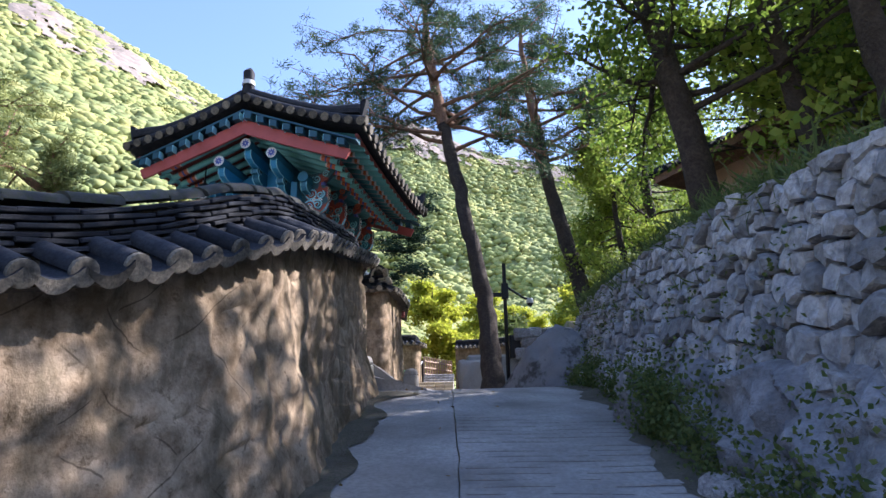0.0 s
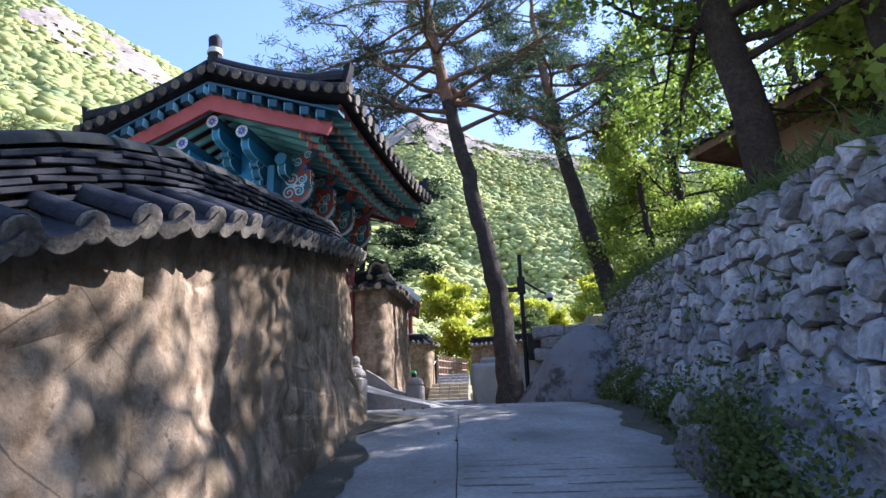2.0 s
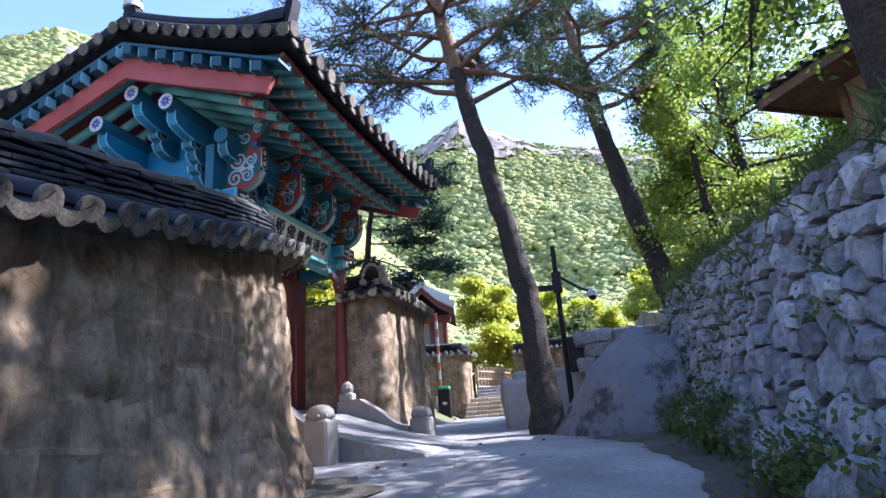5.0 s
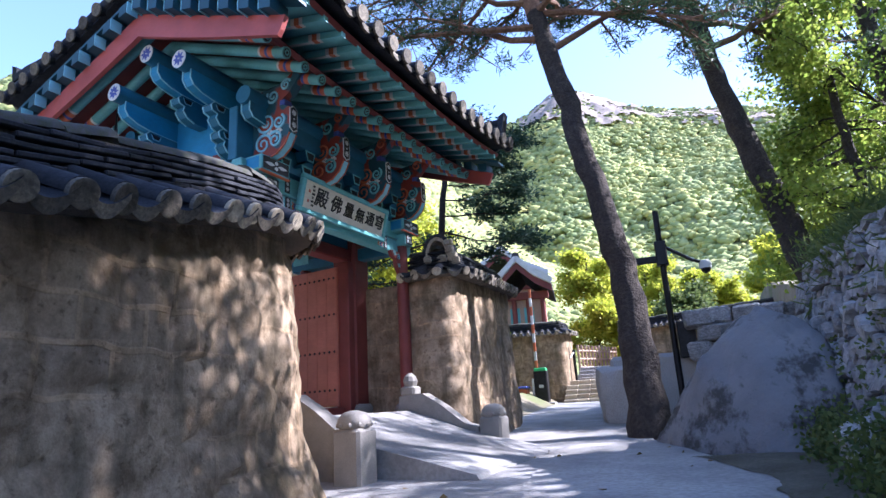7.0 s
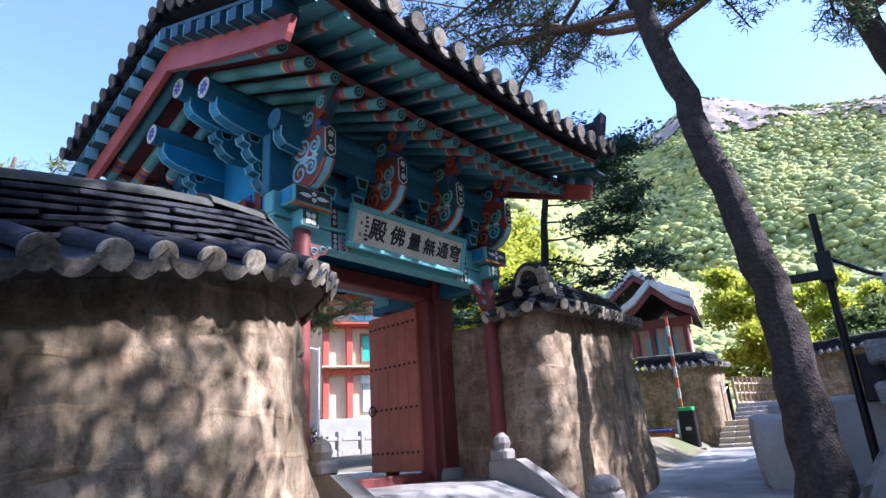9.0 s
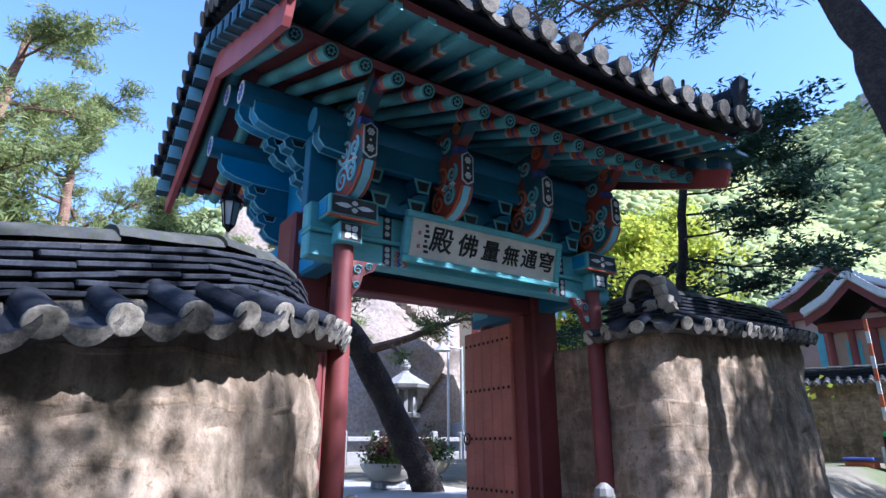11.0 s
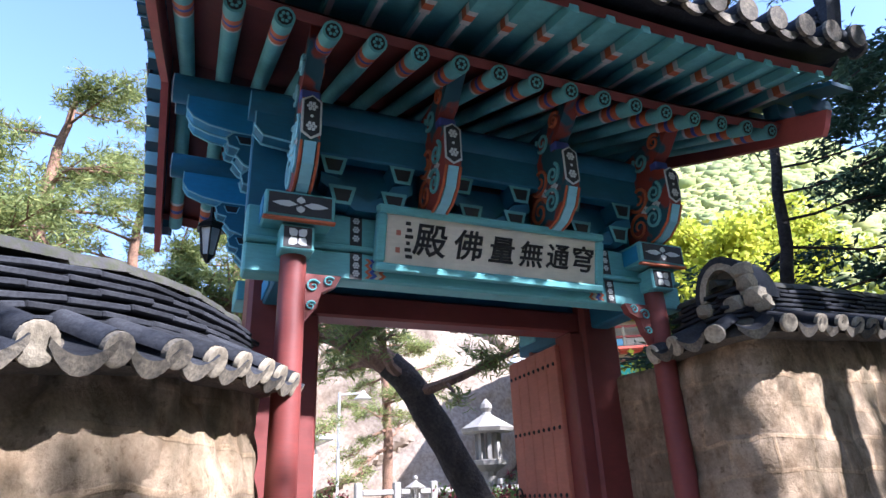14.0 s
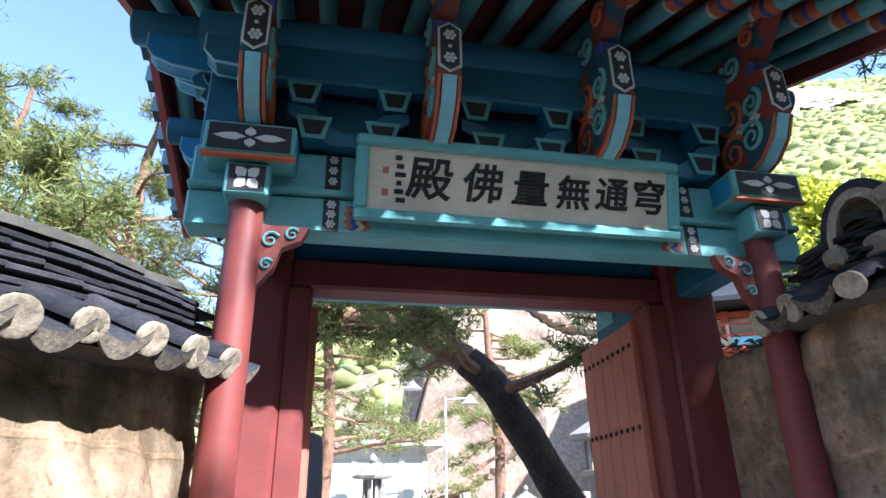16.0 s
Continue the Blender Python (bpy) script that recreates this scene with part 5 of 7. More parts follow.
# pines in the temple grounds
for k, (v, u, h, s) in enumerate(((-9.0, -5.0, 9.8, 5), (-7.2, -8.2, 9.0, 6), (-13.0, -3.6, 10.5, 7), (-12, -9, 11.0, 8), (-5.8, -5.4, 5.6, 9), (-16, -1.0, 9.5, 4), (-20, 5.5, 11, 3))):
    g = GATE @ Vector((v, u, 2.6))
    lean = 0.5 if k % 2 else -0.4
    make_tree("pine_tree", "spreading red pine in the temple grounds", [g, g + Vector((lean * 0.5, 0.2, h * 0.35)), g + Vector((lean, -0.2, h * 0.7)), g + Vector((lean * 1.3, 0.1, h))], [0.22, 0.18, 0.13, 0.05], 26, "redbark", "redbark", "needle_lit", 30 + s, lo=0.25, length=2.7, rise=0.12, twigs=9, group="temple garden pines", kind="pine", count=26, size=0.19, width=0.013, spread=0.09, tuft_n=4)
# broad-leaved trees on the bank
LEAF = dict(kind="leaf", size=0.13, width=0.042, spread=0.2, tuft_n=3, flat=0.9)
make_tree("oak_tree", "stout dark-barked oak on the bank above the wall", [(5.0, 10.0, 3.9), (4.8, 9.85, 5.2), (4.45, 9.5, 6.6), (4.1, 9.4, 8.2), (3.7, 9.2, 10.2), (3.6, 9.0, 12)], [0.36, 0.27, 0.24, 0.2, 0.15, 0.05], 20, "bark", "bark", "oak", 41, extra=((0.42, 300, 1.9), (0.46, 200, 1.7), (0.5, 20, 2.0), (0.54, 110, 1.7), (0.58, 250, 1.9), (0.62, 330, 1.7), (0.5, 10, 3.2)), az=(0, 155), lo=0.34, length=3.3, rise=0.15, twigs=7, count=24, **LEAF)
make_tree("oak_tree", "slender leaning oak on the bank", [(6.3, 8.7, 4.2), (5.9, 8.5, 6.2), (5.4, 8.2, 8.4), (4.9, 8.0, 11)], [0.2, 0.17, 0.14, 0.05], 13, "bark", "bark", "oak", 42, lo=0.42, length=3.0, rise=0.2, twigs=7, count=26, **LEAF)
make_tree("oak_tree", "slender leaning oak on the bank", [(6.3, 6.9, 3.8), (6.0, 6.7, 6.0), (5.5, 6.4, 8.2), (4.9, 6.2, 10.5)], [0.22, 0.18, 0.15, 0.05], 8, "bark", "bark", "oak", 43, lo=0.5, length=2.8, rise=0.25, twigs=7, count=26, **LEAF)
make_tree("oak_tree", "oak on the bank behind the wall", [(7.6, 3.6, 3.5), (7.2, 3.6, 6.0), (6.6, 3.8, 8.5), (6.2, 3.8, 10.5)], [0.24, 0.2, 0.16, 0.05], 6, "bark", "bark", "oak", 44, lo=0.5, length=2.6, rise=0.2, twigs=7, count=22, **LEAF)
make_tree("oak_tree", "tall oak behind the house on the slope", [(10.5, 11.5, 5.0), (10.3, 11.5, 7.5), (10.0, 11.2, 9.8), (9.8, 11, 11.6)], [0.28, 0.23, 0.18, 0.05], 14, "bark", "bark", "oak", 45, lo=0.3, length=3.6, rise=0.12, twigs=7, count=18, **LEAF)
make_tree("oak_tree", "tall oak behind the house on the slope", [(8.6, 24, 5.0), (8.4, 23.5, 9), (8.0, 23, 13), (7.8, 23, 16)], [0.28, 0.22, 0.17, 0.05], 26, "bark", "bark", "oak", 46, lo=0.15, length=3.6, rise=0.05, twigs=10, count=20, **LEAF)
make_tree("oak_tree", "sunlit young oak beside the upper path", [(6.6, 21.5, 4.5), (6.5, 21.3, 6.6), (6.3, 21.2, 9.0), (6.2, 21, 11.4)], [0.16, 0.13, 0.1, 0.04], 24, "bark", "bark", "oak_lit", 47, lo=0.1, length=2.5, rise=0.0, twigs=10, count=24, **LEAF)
for k, (x, y, h) in enumerate(((9.2, 10.2, 6.6), (11.5, 8.5, 7.2), (12.5, 15.0, 5.5), (14.5, 11.5, 7.0), (12.0, 20.5, 6.0), (15.5, 18, 6.5), (9.8, 27, 12), (13.5, 5.5, 8))):
    z = land_z(x, y) - 0.2
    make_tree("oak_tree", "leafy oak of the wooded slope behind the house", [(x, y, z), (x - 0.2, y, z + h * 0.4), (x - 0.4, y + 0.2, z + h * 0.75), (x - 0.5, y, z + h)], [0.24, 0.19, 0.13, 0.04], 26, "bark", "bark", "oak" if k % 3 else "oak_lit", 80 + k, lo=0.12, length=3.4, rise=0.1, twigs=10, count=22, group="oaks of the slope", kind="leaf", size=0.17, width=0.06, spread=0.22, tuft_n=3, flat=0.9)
make_tree("oak_tree", "tall oak with a high crown beside the house", [(8.3, 12.2, 4.2), (8.2, 12.2, 7.2), (8.0, 12.1, 10), (7.8, 12.0, 12.6)], [0.2, 0.16, 0.12, 0.04], 8, "bark", "bark", "oak", 48, lo=0.52, length=2.6, rise=0.12, twigs=7, count=18, **LEAF)
# extra tree set in the sun's path to throw dapples on the ramp
make_tree("oak_tree", "added oak behind the house, its high thin crown dappling the ramp", [(10.0, 17.3, 4.8), (9.9, 17.3, 8.5), (9.7, 17.2, 11.8), (9.6, 17.1, 14.4)], [0.22, 0.18, 0.13, 0.04], 13, "bark", "bark", "oak", 49, lo=0.55, length=2.9, rise=0.1, twigs=9, count=20, **LEAF)
# yellow-green trees at the end of the lane
for k, (x, y, z, h, s) in enumerate(((-1.4, 42, 3.0, 8.0, 51), (1.8, 45, 3.0, 7.0, 52), (6.0, 50, 3.5, 7.0, 53), (9.5, 46, 4.5, 7.0, 54), (3.6, 40, 3.2, 4.2, 55))):
    make_tree("maple_tree", "yellow-green young tree in sunlight beyond the steps", [(x, y, z), (x + 0.2, y, z + h * 0.4), (x, y + 0.2, z + h * 0.75), (x, y, z + h)], [0.14, 0.1, 0.07, 0.03], 22, "bark", "bark", "yellow" if k != 4 else "weed", s, lo=0.12, length=2.2, rise=0.35, twigs=10, group="trees at the lane's end", kind="leaf", count=34, size=0.22, width=0.07, spread=0.22, tuft_n=3)
# dark yew behind the second wall
make_tree("yew_tree", "dark green yew behind the garden wall", [(-2.9, 17.6, 2.4), (-2.7, 17.6, 4.6), (-2.4, 17.8, 6.8), (-2.2, 18.0, 9.4)], [0.11, 0.09, 0.07, 0.03], 15, "bark", "bark", "fir", 61, az=(-105, 105), lo=0.42, length=2.4, rise=0.0, twigs=9, kind="leaf", count=24, size=0.13, width=0.02, spread=0.12, tuft_n=4, flat=0.35)
make_tree("maple_tree", "yellow-green maple behind the garden wall", [(-7.5, 23.5, 2.5), (-7.4, 23.5, 4.5), (-7.5, 23.6, 7)], [0.16, 0.12, 0.04], 24, "bark", "bark", "yellow", 63, lo=0.2, length=2.4, rise=0.3, twigs=9, kind="leaf", count=20, size=0.2, width=0.06, spread=0.2, tuft_n=3)
for k, (x, y, h) in enumerate(((-9.0, 28.0, 8.0), (-7.6, 26.5, 8.0), (-6.2, 22.5, 6.2))):
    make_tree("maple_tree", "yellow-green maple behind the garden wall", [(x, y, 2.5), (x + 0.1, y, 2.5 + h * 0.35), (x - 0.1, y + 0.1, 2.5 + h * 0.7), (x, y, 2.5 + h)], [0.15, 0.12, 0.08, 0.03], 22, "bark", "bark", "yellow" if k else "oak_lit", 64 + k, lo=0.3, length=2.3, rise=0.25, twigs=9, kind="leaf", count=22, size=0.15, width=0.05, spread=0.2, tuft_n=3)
# bent pine inside the gate
gp = [GATE @ Vector(p) for p in ((-6.0, 3.15, 2.5), (-6.0, 2.75, 3.3), (-6.0, 2.3, 3.95), (-6.0, 1.75, 4.95), (-6.0, 1.25, 5.6), (-6.0, 0.5, 6.05), (-6.1, -0.5, 6.35), (-6.2, -1.8, 6.5), (-6.3, -3.0, 6.8))]
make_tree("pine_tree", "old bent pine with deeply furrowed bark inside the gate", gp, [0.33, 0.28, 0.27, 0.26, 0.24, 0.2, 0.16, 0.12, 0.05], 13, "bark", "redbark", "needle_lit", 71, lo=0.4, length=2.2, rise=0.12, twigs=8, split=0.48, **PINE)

# ---- forest on the slopes ----


def build_forest():
    rng = random.Random(9)
    ico = bmesh.new()
    bmesh.ops.create_icosphere(ico, subdivisions=1, radius=1)
    base = np.array([v.co[:] for v in ico.verts])
    faces = np.array([[v.index for v in f.verts] for f in ico.faces])
    ico.free()
    rs = np.random.default_rng(5)
    cen, siz = [], []
    for lo, hi, az0, az1, n, s0, s1 in ((60, 120, -60, 32, 14000, 0.5, 1.3), (120, 262, -58, 30, 34000, 0.9, 2.3), (250, 620, -34, 32, 32000, 1.3, 3.4), (75, 240, -125, -58, 3000, 1.0, 2.2)):
        for _ in range(n):
            d = math.sqrt(rng.uniform(lo * lo, hi * hi))
            a = radians(rng.uniform(az0, az1))
            x, y = d * math.sin(a), d * math.cos(a)
            s = rng.uniform(s0, s1)
            if noise.noise(Vector((x * 0.03, y * 0.03, 7))) < -0.42:
                s *= 0.5
            cen.append((x, y, land_z(x, y) + s * 0.35))
            siz.append(s)
    cen, siz = np.array(cen), np.array(siz)
    m, k = len(cen), len(base)
    v = base[None] * (siz[:, None, None] * rs.uniform(0.6, 1.35, (m, k, 1))) * np.array([1.15, 1.15, 0.8]) + cen[:, None]
    f = (faces[None] + (np.arange(m) * k)[:, None, None]).reshape(-1, 3)
    me = bpy.data.meshes.new("forest")
    me.vertices.add(m * k)
    me.vertices.foreach_set("co", v.ravel())
    me.loops.add(f.size)
    me.loops.foreach_set("vertex_index", f.ravel().astype(np.int32))
    me.polygons.add(len(f))
    me.polygons.foreach_set("loop_start", np.arange(0, f.size, 3, dtype=np.int32))
    me.polygons.foreach_set("loop_total", np.full(len(f), 3, dtype=np.int32))
    me.polygons.foreach_set("use_smooth", np.ones(len(f), dtype=bool))
    me.materials.append(M["forest"])
    me.update(calc_edges=True)
    tagged(new("forest", me), "dense sunlit woods covering the mountain slopes", "forest", kind="stuff")


build_forest()


def cliff(name, az0, az1, d0, d1, seed, cut, label, drift=0.0, lift=3.2):
    """Bare granite showing through the woods of a slope."""
    b = Build()
    na, nd = 60, 40
    idx = {}
    vs, fs = [], []

    def vert(i, j):
        if (i, j) not in idx:
            a, d = radians(az0 + (az1 - az0) * i / na), d0 + (d1 - d0) * j / nd + drift * (i / na)
            x, y = d * math.sin(a), d * math.cos(a)
            n = noise.fractal(Vector((x * 0.05, y * 0.05, seed)), 0.8, 2.2, 5)
            vs.append((x, y, land_z(x, y) + lift + 2.5 * n))
            idx[i, j] = len(vs) - 1
        return idx[i, j]

    for i in range(na):
        for j in range(nd):
            e = abs(2 * (j + 0.5) / nd - 1) * 0.8 + abs(2 * (i + 0.5) / na - 1) * 0.5
            if noise.fractal(Vector((i * 0.16, j * 0.22, seed)), 0.9, 2.0, 4) - e > cut:
                fs.append((vert(i, j), vert(i + 1, j), vert(i + 1, j + 1), vert(i, j + 1)))
    b.add(vs, fs)
    thing(name, b, M["cliff"], label, "cliff", kind="structure", smooth=True)


cliff("backdrop_cliff", -41, -25, 186, 222, 4, -0.8, "pale bare granite slab high on the mountain", drift=6)
cliff("backdrop_peak", -9, 3, 520, 606, 6, -0.8, "bare pinkish granite summit", lift=6)
cliff("backdrop_ridge", 3, 15, 540, 596, 8, -0.3, "bare granite outcrop on the ridge", lift=5)

# ---- stone retaining wall ----


def face_x(y, k):
    """The wall's face at a height share k of its rise."""
    foot = lerp_table(y, [(-8, 2.35), (3, 2.45), (5.3, 2.6), (8, 2.68), (12, 2.85), (14.4, 3.0)])[0]
    return foot + lerp_table(y, [(-8, 0.7), (6, 0.7), (10, 0.58), (14.4, 0.5)])[0] * k + 0.06 * noise.noise(Vector((y * 0.8, k * 2, 4)))


def rock_mesh(seed, sharp=0.35):
    """A rough block about one metre in size."""
    rng = random.Random(seed)
    bm = bmesh.new()
    bmesh.ops.create_cube(bm, size=1)
    for v in bm.verts:
        v.co += Vector([rng.uniform(-0.11, 0.11) for _ in range(3)])
    bmesh.ops.bevel(bm, geom=bm.edges[:], offset=0.11, segments=1, affect="EDGES")
    for v in bm.verts:
        v.co += Vector([rng.gauss(0, 0.022) for _ in range(3)])
    bmesh.ops.triangulate(bm, faces=bm.faces[:])
    me = bpy.data.meshes.new("stone")
    bm.to_mesh(me)
    bm.free()
    me.materials.append(M["stone"])
    return me


ROCKS = [rock_mesh(k) for k in range(14)]


WALL_H = 2.7


def clip_cell(poly, a, b):
    """The part of a polygon that lies nearer to a than to b."""
    mx, my, dx, dy = (a[0] + b[0]) / 2, (a[1] + b[1]) / 2, b[0] - a[0], b[1] - a[1]
    side = [(p[0] - mx) * dx + (p[1] - my) * dy for p in poly]
    out = []
    for k, p in enumerate(poly):
        q, s0, s1 = poly[(k + 1) % len(poly)], side[k], side[(k + 1) % len(poly)]
        if s0 <= 0:
            out.append(p)
        if (s0 < 0) != (s1 < 0):
            f = s0 / (s0 - s1)
            out.append((p[0] + (q[0] - p[0]) * f, p[1] + (q[1] - p[1]) * f))
    return out


def fitted_stone(poly, rng):
    """One stone of the wall: an angular block with a split, tilted face and worn arrises."""
    cy, ch = sum(p[0] for p in poly) / len(poly), sum(p[1] for p in poly) / len(poly)
    r = sum(math.hypot(p[0] - cy, p[1] - ch) for p in poly) / len(poly)
    ty, th, proud = rng.gauss(0, 0.13), rng.gauss(0.03, 0.13), max(-0.02, rng.gauss(0.035, 0.035))
    shrink = 1 - rng.uniform(0.01, 0.03) / r

    def place(y, h, d):
        k = h / WALL_H
        return (face_x(y, k) - d, y, road_z(y) - 0.12 + k * (top_z(y) - road_z(y) + 0.16))

    ring = []
    for k, p in enumerate(poly):
        q = poly[(k + 1) % len(poly)]
        ring.append(p)
        if math.hypot(q[0] - p[0], q[1] - p[1]) > 0.16:
            f = rng.uniform(0.35, 0.65)
            ring.append((p[0] + (q[0] - p[0]) * f + rng.gauss(0, 0.012), p[1] + (q[1] - p[1]) * f + rng.gauss(0, 0.012)))
    n = len(ring)
    vs = []
    for inset, d in ((1.0, -0.16), (1.0, proud - 0.05), (0.86, proud)):
        for y, h in ring:
            a, c = (y - cy) * shrink * inset, (h - ch) * shrink * inset
            vs.append(place(cy + a, ch + c, d + (0 if d < -0.1 else a * ty + c * th + rng.gauss(0, 0.007))))
    vs.append(place(cy + rng.gauss(0, 0.2) * r, ch + rng.gauss(0, 0.2) * r, proud + abs(rng.gauss(0, 0.018))))
    fs = [(k * n + j, k * n + (j + 1) % n, (k + 1) * n + (j + 1) % n, (k + 1) * n + j) for k in (0, 1) for j in range(n)]
    fs += [(2 * n + j, 2 * n + (j + 1) % n, 3 * n) for j in range(n)]
    return Build().add(vs, fs)


def build_stone_wall():
    wall = empty("wall_east", Matrix(), "dry-laid retaining wall of rough grey stones", "wall", kind="structure")
    ys = list(np.arange(-8, 14.5, 0.3))
    ks = [0, 0.2, 0.4, 0.6, 0.8, 1.0]
    vs = [(face_x(y, k) + 0.07, y, (road_z(y) - 0.2) * (1 - k) + (top_z(y) - 0.1) * k) for y in ys for k in ks]
    vs2 = [(face_x(y, 1) + 0.7, y, top_z(y) - 0.06) for y in ys]
    b, m = Build(), len(ks)
    b.add(vs + vs2, [(i * m + j, i * m + j + 1, i * m + m + j + 1, i * m + m + j) for i in range(len(ys) - 1) for j in range(m - 1)] + [(i * m + m - 1, len(vs) + i, len(vs) + i + 1, i * m + 2 * m - 1) for i in range(len(ys) - 1)])
    part("wall_core", b, M["dirt"], wall, "dark earth between the stones")
    rng = random.Random(12)
    # fitted stones: cells round jittered centres, larger towards the foot
    seeds, h = [], 0.12
    while h < WALL_H + 0.1:
        rh = 0.39 - 0.19 * min(1, h / 1.6)
        y = -7.9 + rng.uniform(0, 0.3)
        while y < 14.5:
            w = rh * rng.uniform(0.85, 1.75)
            seeds.append((y + w / 2 + rng.gauss(0, 0.03), h + rng.gauss(0, rh * 0.2)))
            y += w
        h += rh * 0.93
    pts = np.array(seeds)
    rest, n = Build(), 0
    for i, (cy, ch) in enumerate(seeds):
        near = np.argsort((pts[:, 0] - cy) ** 2 + (pts[:, 1] - ch) ** 2)[1:19]
        poly = [(cy - 0.6, max(-0.1, ch - 0.6)), (cy + 0.6, max(-0.1, ch - 0.6)), (cy + 0.6, min(WALL_H, ch + 0.6)), (cy - 0.6, min(WALL_H, ch + 0.6))]
        for j in near:
            poly = clip_cell(poly, (cy, ch), seeds[j])
        if len(poly) < 3 or ch > WALL_H:
            continue
        b = fitted_stone(poly, rng)
        if 2.2 < cy < 9.6 and n < 300 and (ch > 0.75 or cy > 6.5):
            part("stone", b, M["stone"], wall)
            n += 1
        else:
            rest.add(b.v, b.f)
    part("stone_fill", rest, M["stone"], wall)["kind"] = "stuff"
    # bedrock under the near stretch of the wall, in tilted broken ledges
    ys, ks = np.arange(-1.0, 8.4, 0.06), np.linspace(0, 1, 34)
    vs = []
    for y in ys:
        top = 0.62 - 0.022 * max(0, y) + 0.1 * noise.noise(Vector((y * 0.9, 3, 0)))
        m_y = smooth01(8.3, 6.2, y)
        for q in ks:
            k = top * q
            z = road_z(y) - 0.15 + k * (top_z(y) - road_z(y))
            p = Vector((y * 0.8, z * 1.3, 0.6))
            ledge = (z * 2.1 - y * 0.75 + 0.9 * noise.noise(p * 0.9)) % 1.0
            cell = noise.voronoi(Vector((y * 1.5, z * 2.2 - y * 0.5, 0)))[0]
            off = m_y * (0.30 * (1 - q) ** 0.8 + 0.17 * (ledge if ledge < 0.82 else (1 - ledge) * 4.5) + 0.22 * (cell[1] - cell[0]) + 0.06 * noise.fractal(p * 3, 0.8, 2.1, 4)) - 0.10 - 0.16 * smooth01(0.8, 1.0, q) - 0.25 * (1 - m_y)
            vs.append((face_x(y, k) - off, y, z))
    b, m = Build(), len(ks)
    b.add(vs, [(i * m + j, i * m + j + 1, i * m + m + j + 1, i * m + m + j) for i in range(len(ys) - 1) for j in range(m - 1)])
    part("bedrock", b, M["bedrock"], wall, "broken grey bedrock at the foot of the wall", True)
    for k, (x, y, z, sx, sy, sz, a) in enumerate(((2.42, 6.75, 1.4, 0.5, 0.75, 0.55, 12), (2.6, 7.6, 1.65, 0.5, 0.6, 0.7, -5), (2.3, 4.4, 0.75, 0.35, 0.42, 0.35, 20), (2.72, 8.9, 1.8, 0.45, 0.5, 0.6, 8), (2.8, 10.0, 1.98, 0.4, 0.55, 0.5, 0), (2.85, 11.6, 2.05, 0.4, 0.6, 0.45, 0))):
        rock = new("fallen_rock", lump(40 + k, 3))
        rock.parent = wall
        rock.matrix_world = pose(x, y, z, rng.gauss(0, 8), rng.gauss(-10, 6), a) @ Matrix.Diagonal((sx, sy, sz, 1))


def boulder():
    pts = [(1.15, 14.6, 1.8), (1.3, 15.3, 1.8), (1.5, 13.4, 1.8), (2.3, 12.35, 1.75), (3.0, 12.3, 1.75), (3.4, 13.0, 1.8), (3.4, 15.0, 1.9), (1.9, 13.7, 2.95), (2.55, 13.7, 3.52), (2.75, 14.4, 3.65), (3.15, 13.3, 3.25), (3.05, 12.6, 2.6), (2.4, 12.6, 2.35), (2.1, 14.8, 3.1)]
    bm = bmesh.new()
    for p in pts:
        bm.verts.new(p)
    bmesh.ops.convex_hull(bm, input=bm.verts[:])
    bmesh.ops.subdivide_edges(bm, edges=bm.edges[:], cuts=3, use_grid_fill=True)
    bmesh.ops.smooth_vert(bm, verts=bm.verts[:], factor=0.25, use_axis_x=True, use_axis_y=True, use_axis_z=True)
    bmesh.ops.subdivide_edges(bm, edges=bm.edges[:], cuts=1, use_grid_fill=True)
    bmesh.ops.smooth_vert(bm, verts=bm.verts[:], factor=0.3, use_axis_x=True, use_axis_y=True, use_axis_z=True)
    bm.normal_update()
    for v in bm.verts:
        n = noise.fractal(v.co * 1.1, 0.9, 2.1, 5)
        cr = abs(noise.noise(v.co * 1.7 + Vector((3, 1, 0))))
        v.co += v.normal * (0.07 * n - 0.07 * max(0, 0.09 - cr) / 0.09)
    me = bpy.data.meshes.new("boulder")
    bm.to_mesh(me)
    bm.free()
    me.materials.append(M["boulder"])
    me.polygons.foreach_set("use_smooth", [True] * len(me.polygons))
    tagged(new("boulder", me), "big smooth grey boulder with dark lichen beside the lane", "boulder")


boulder()


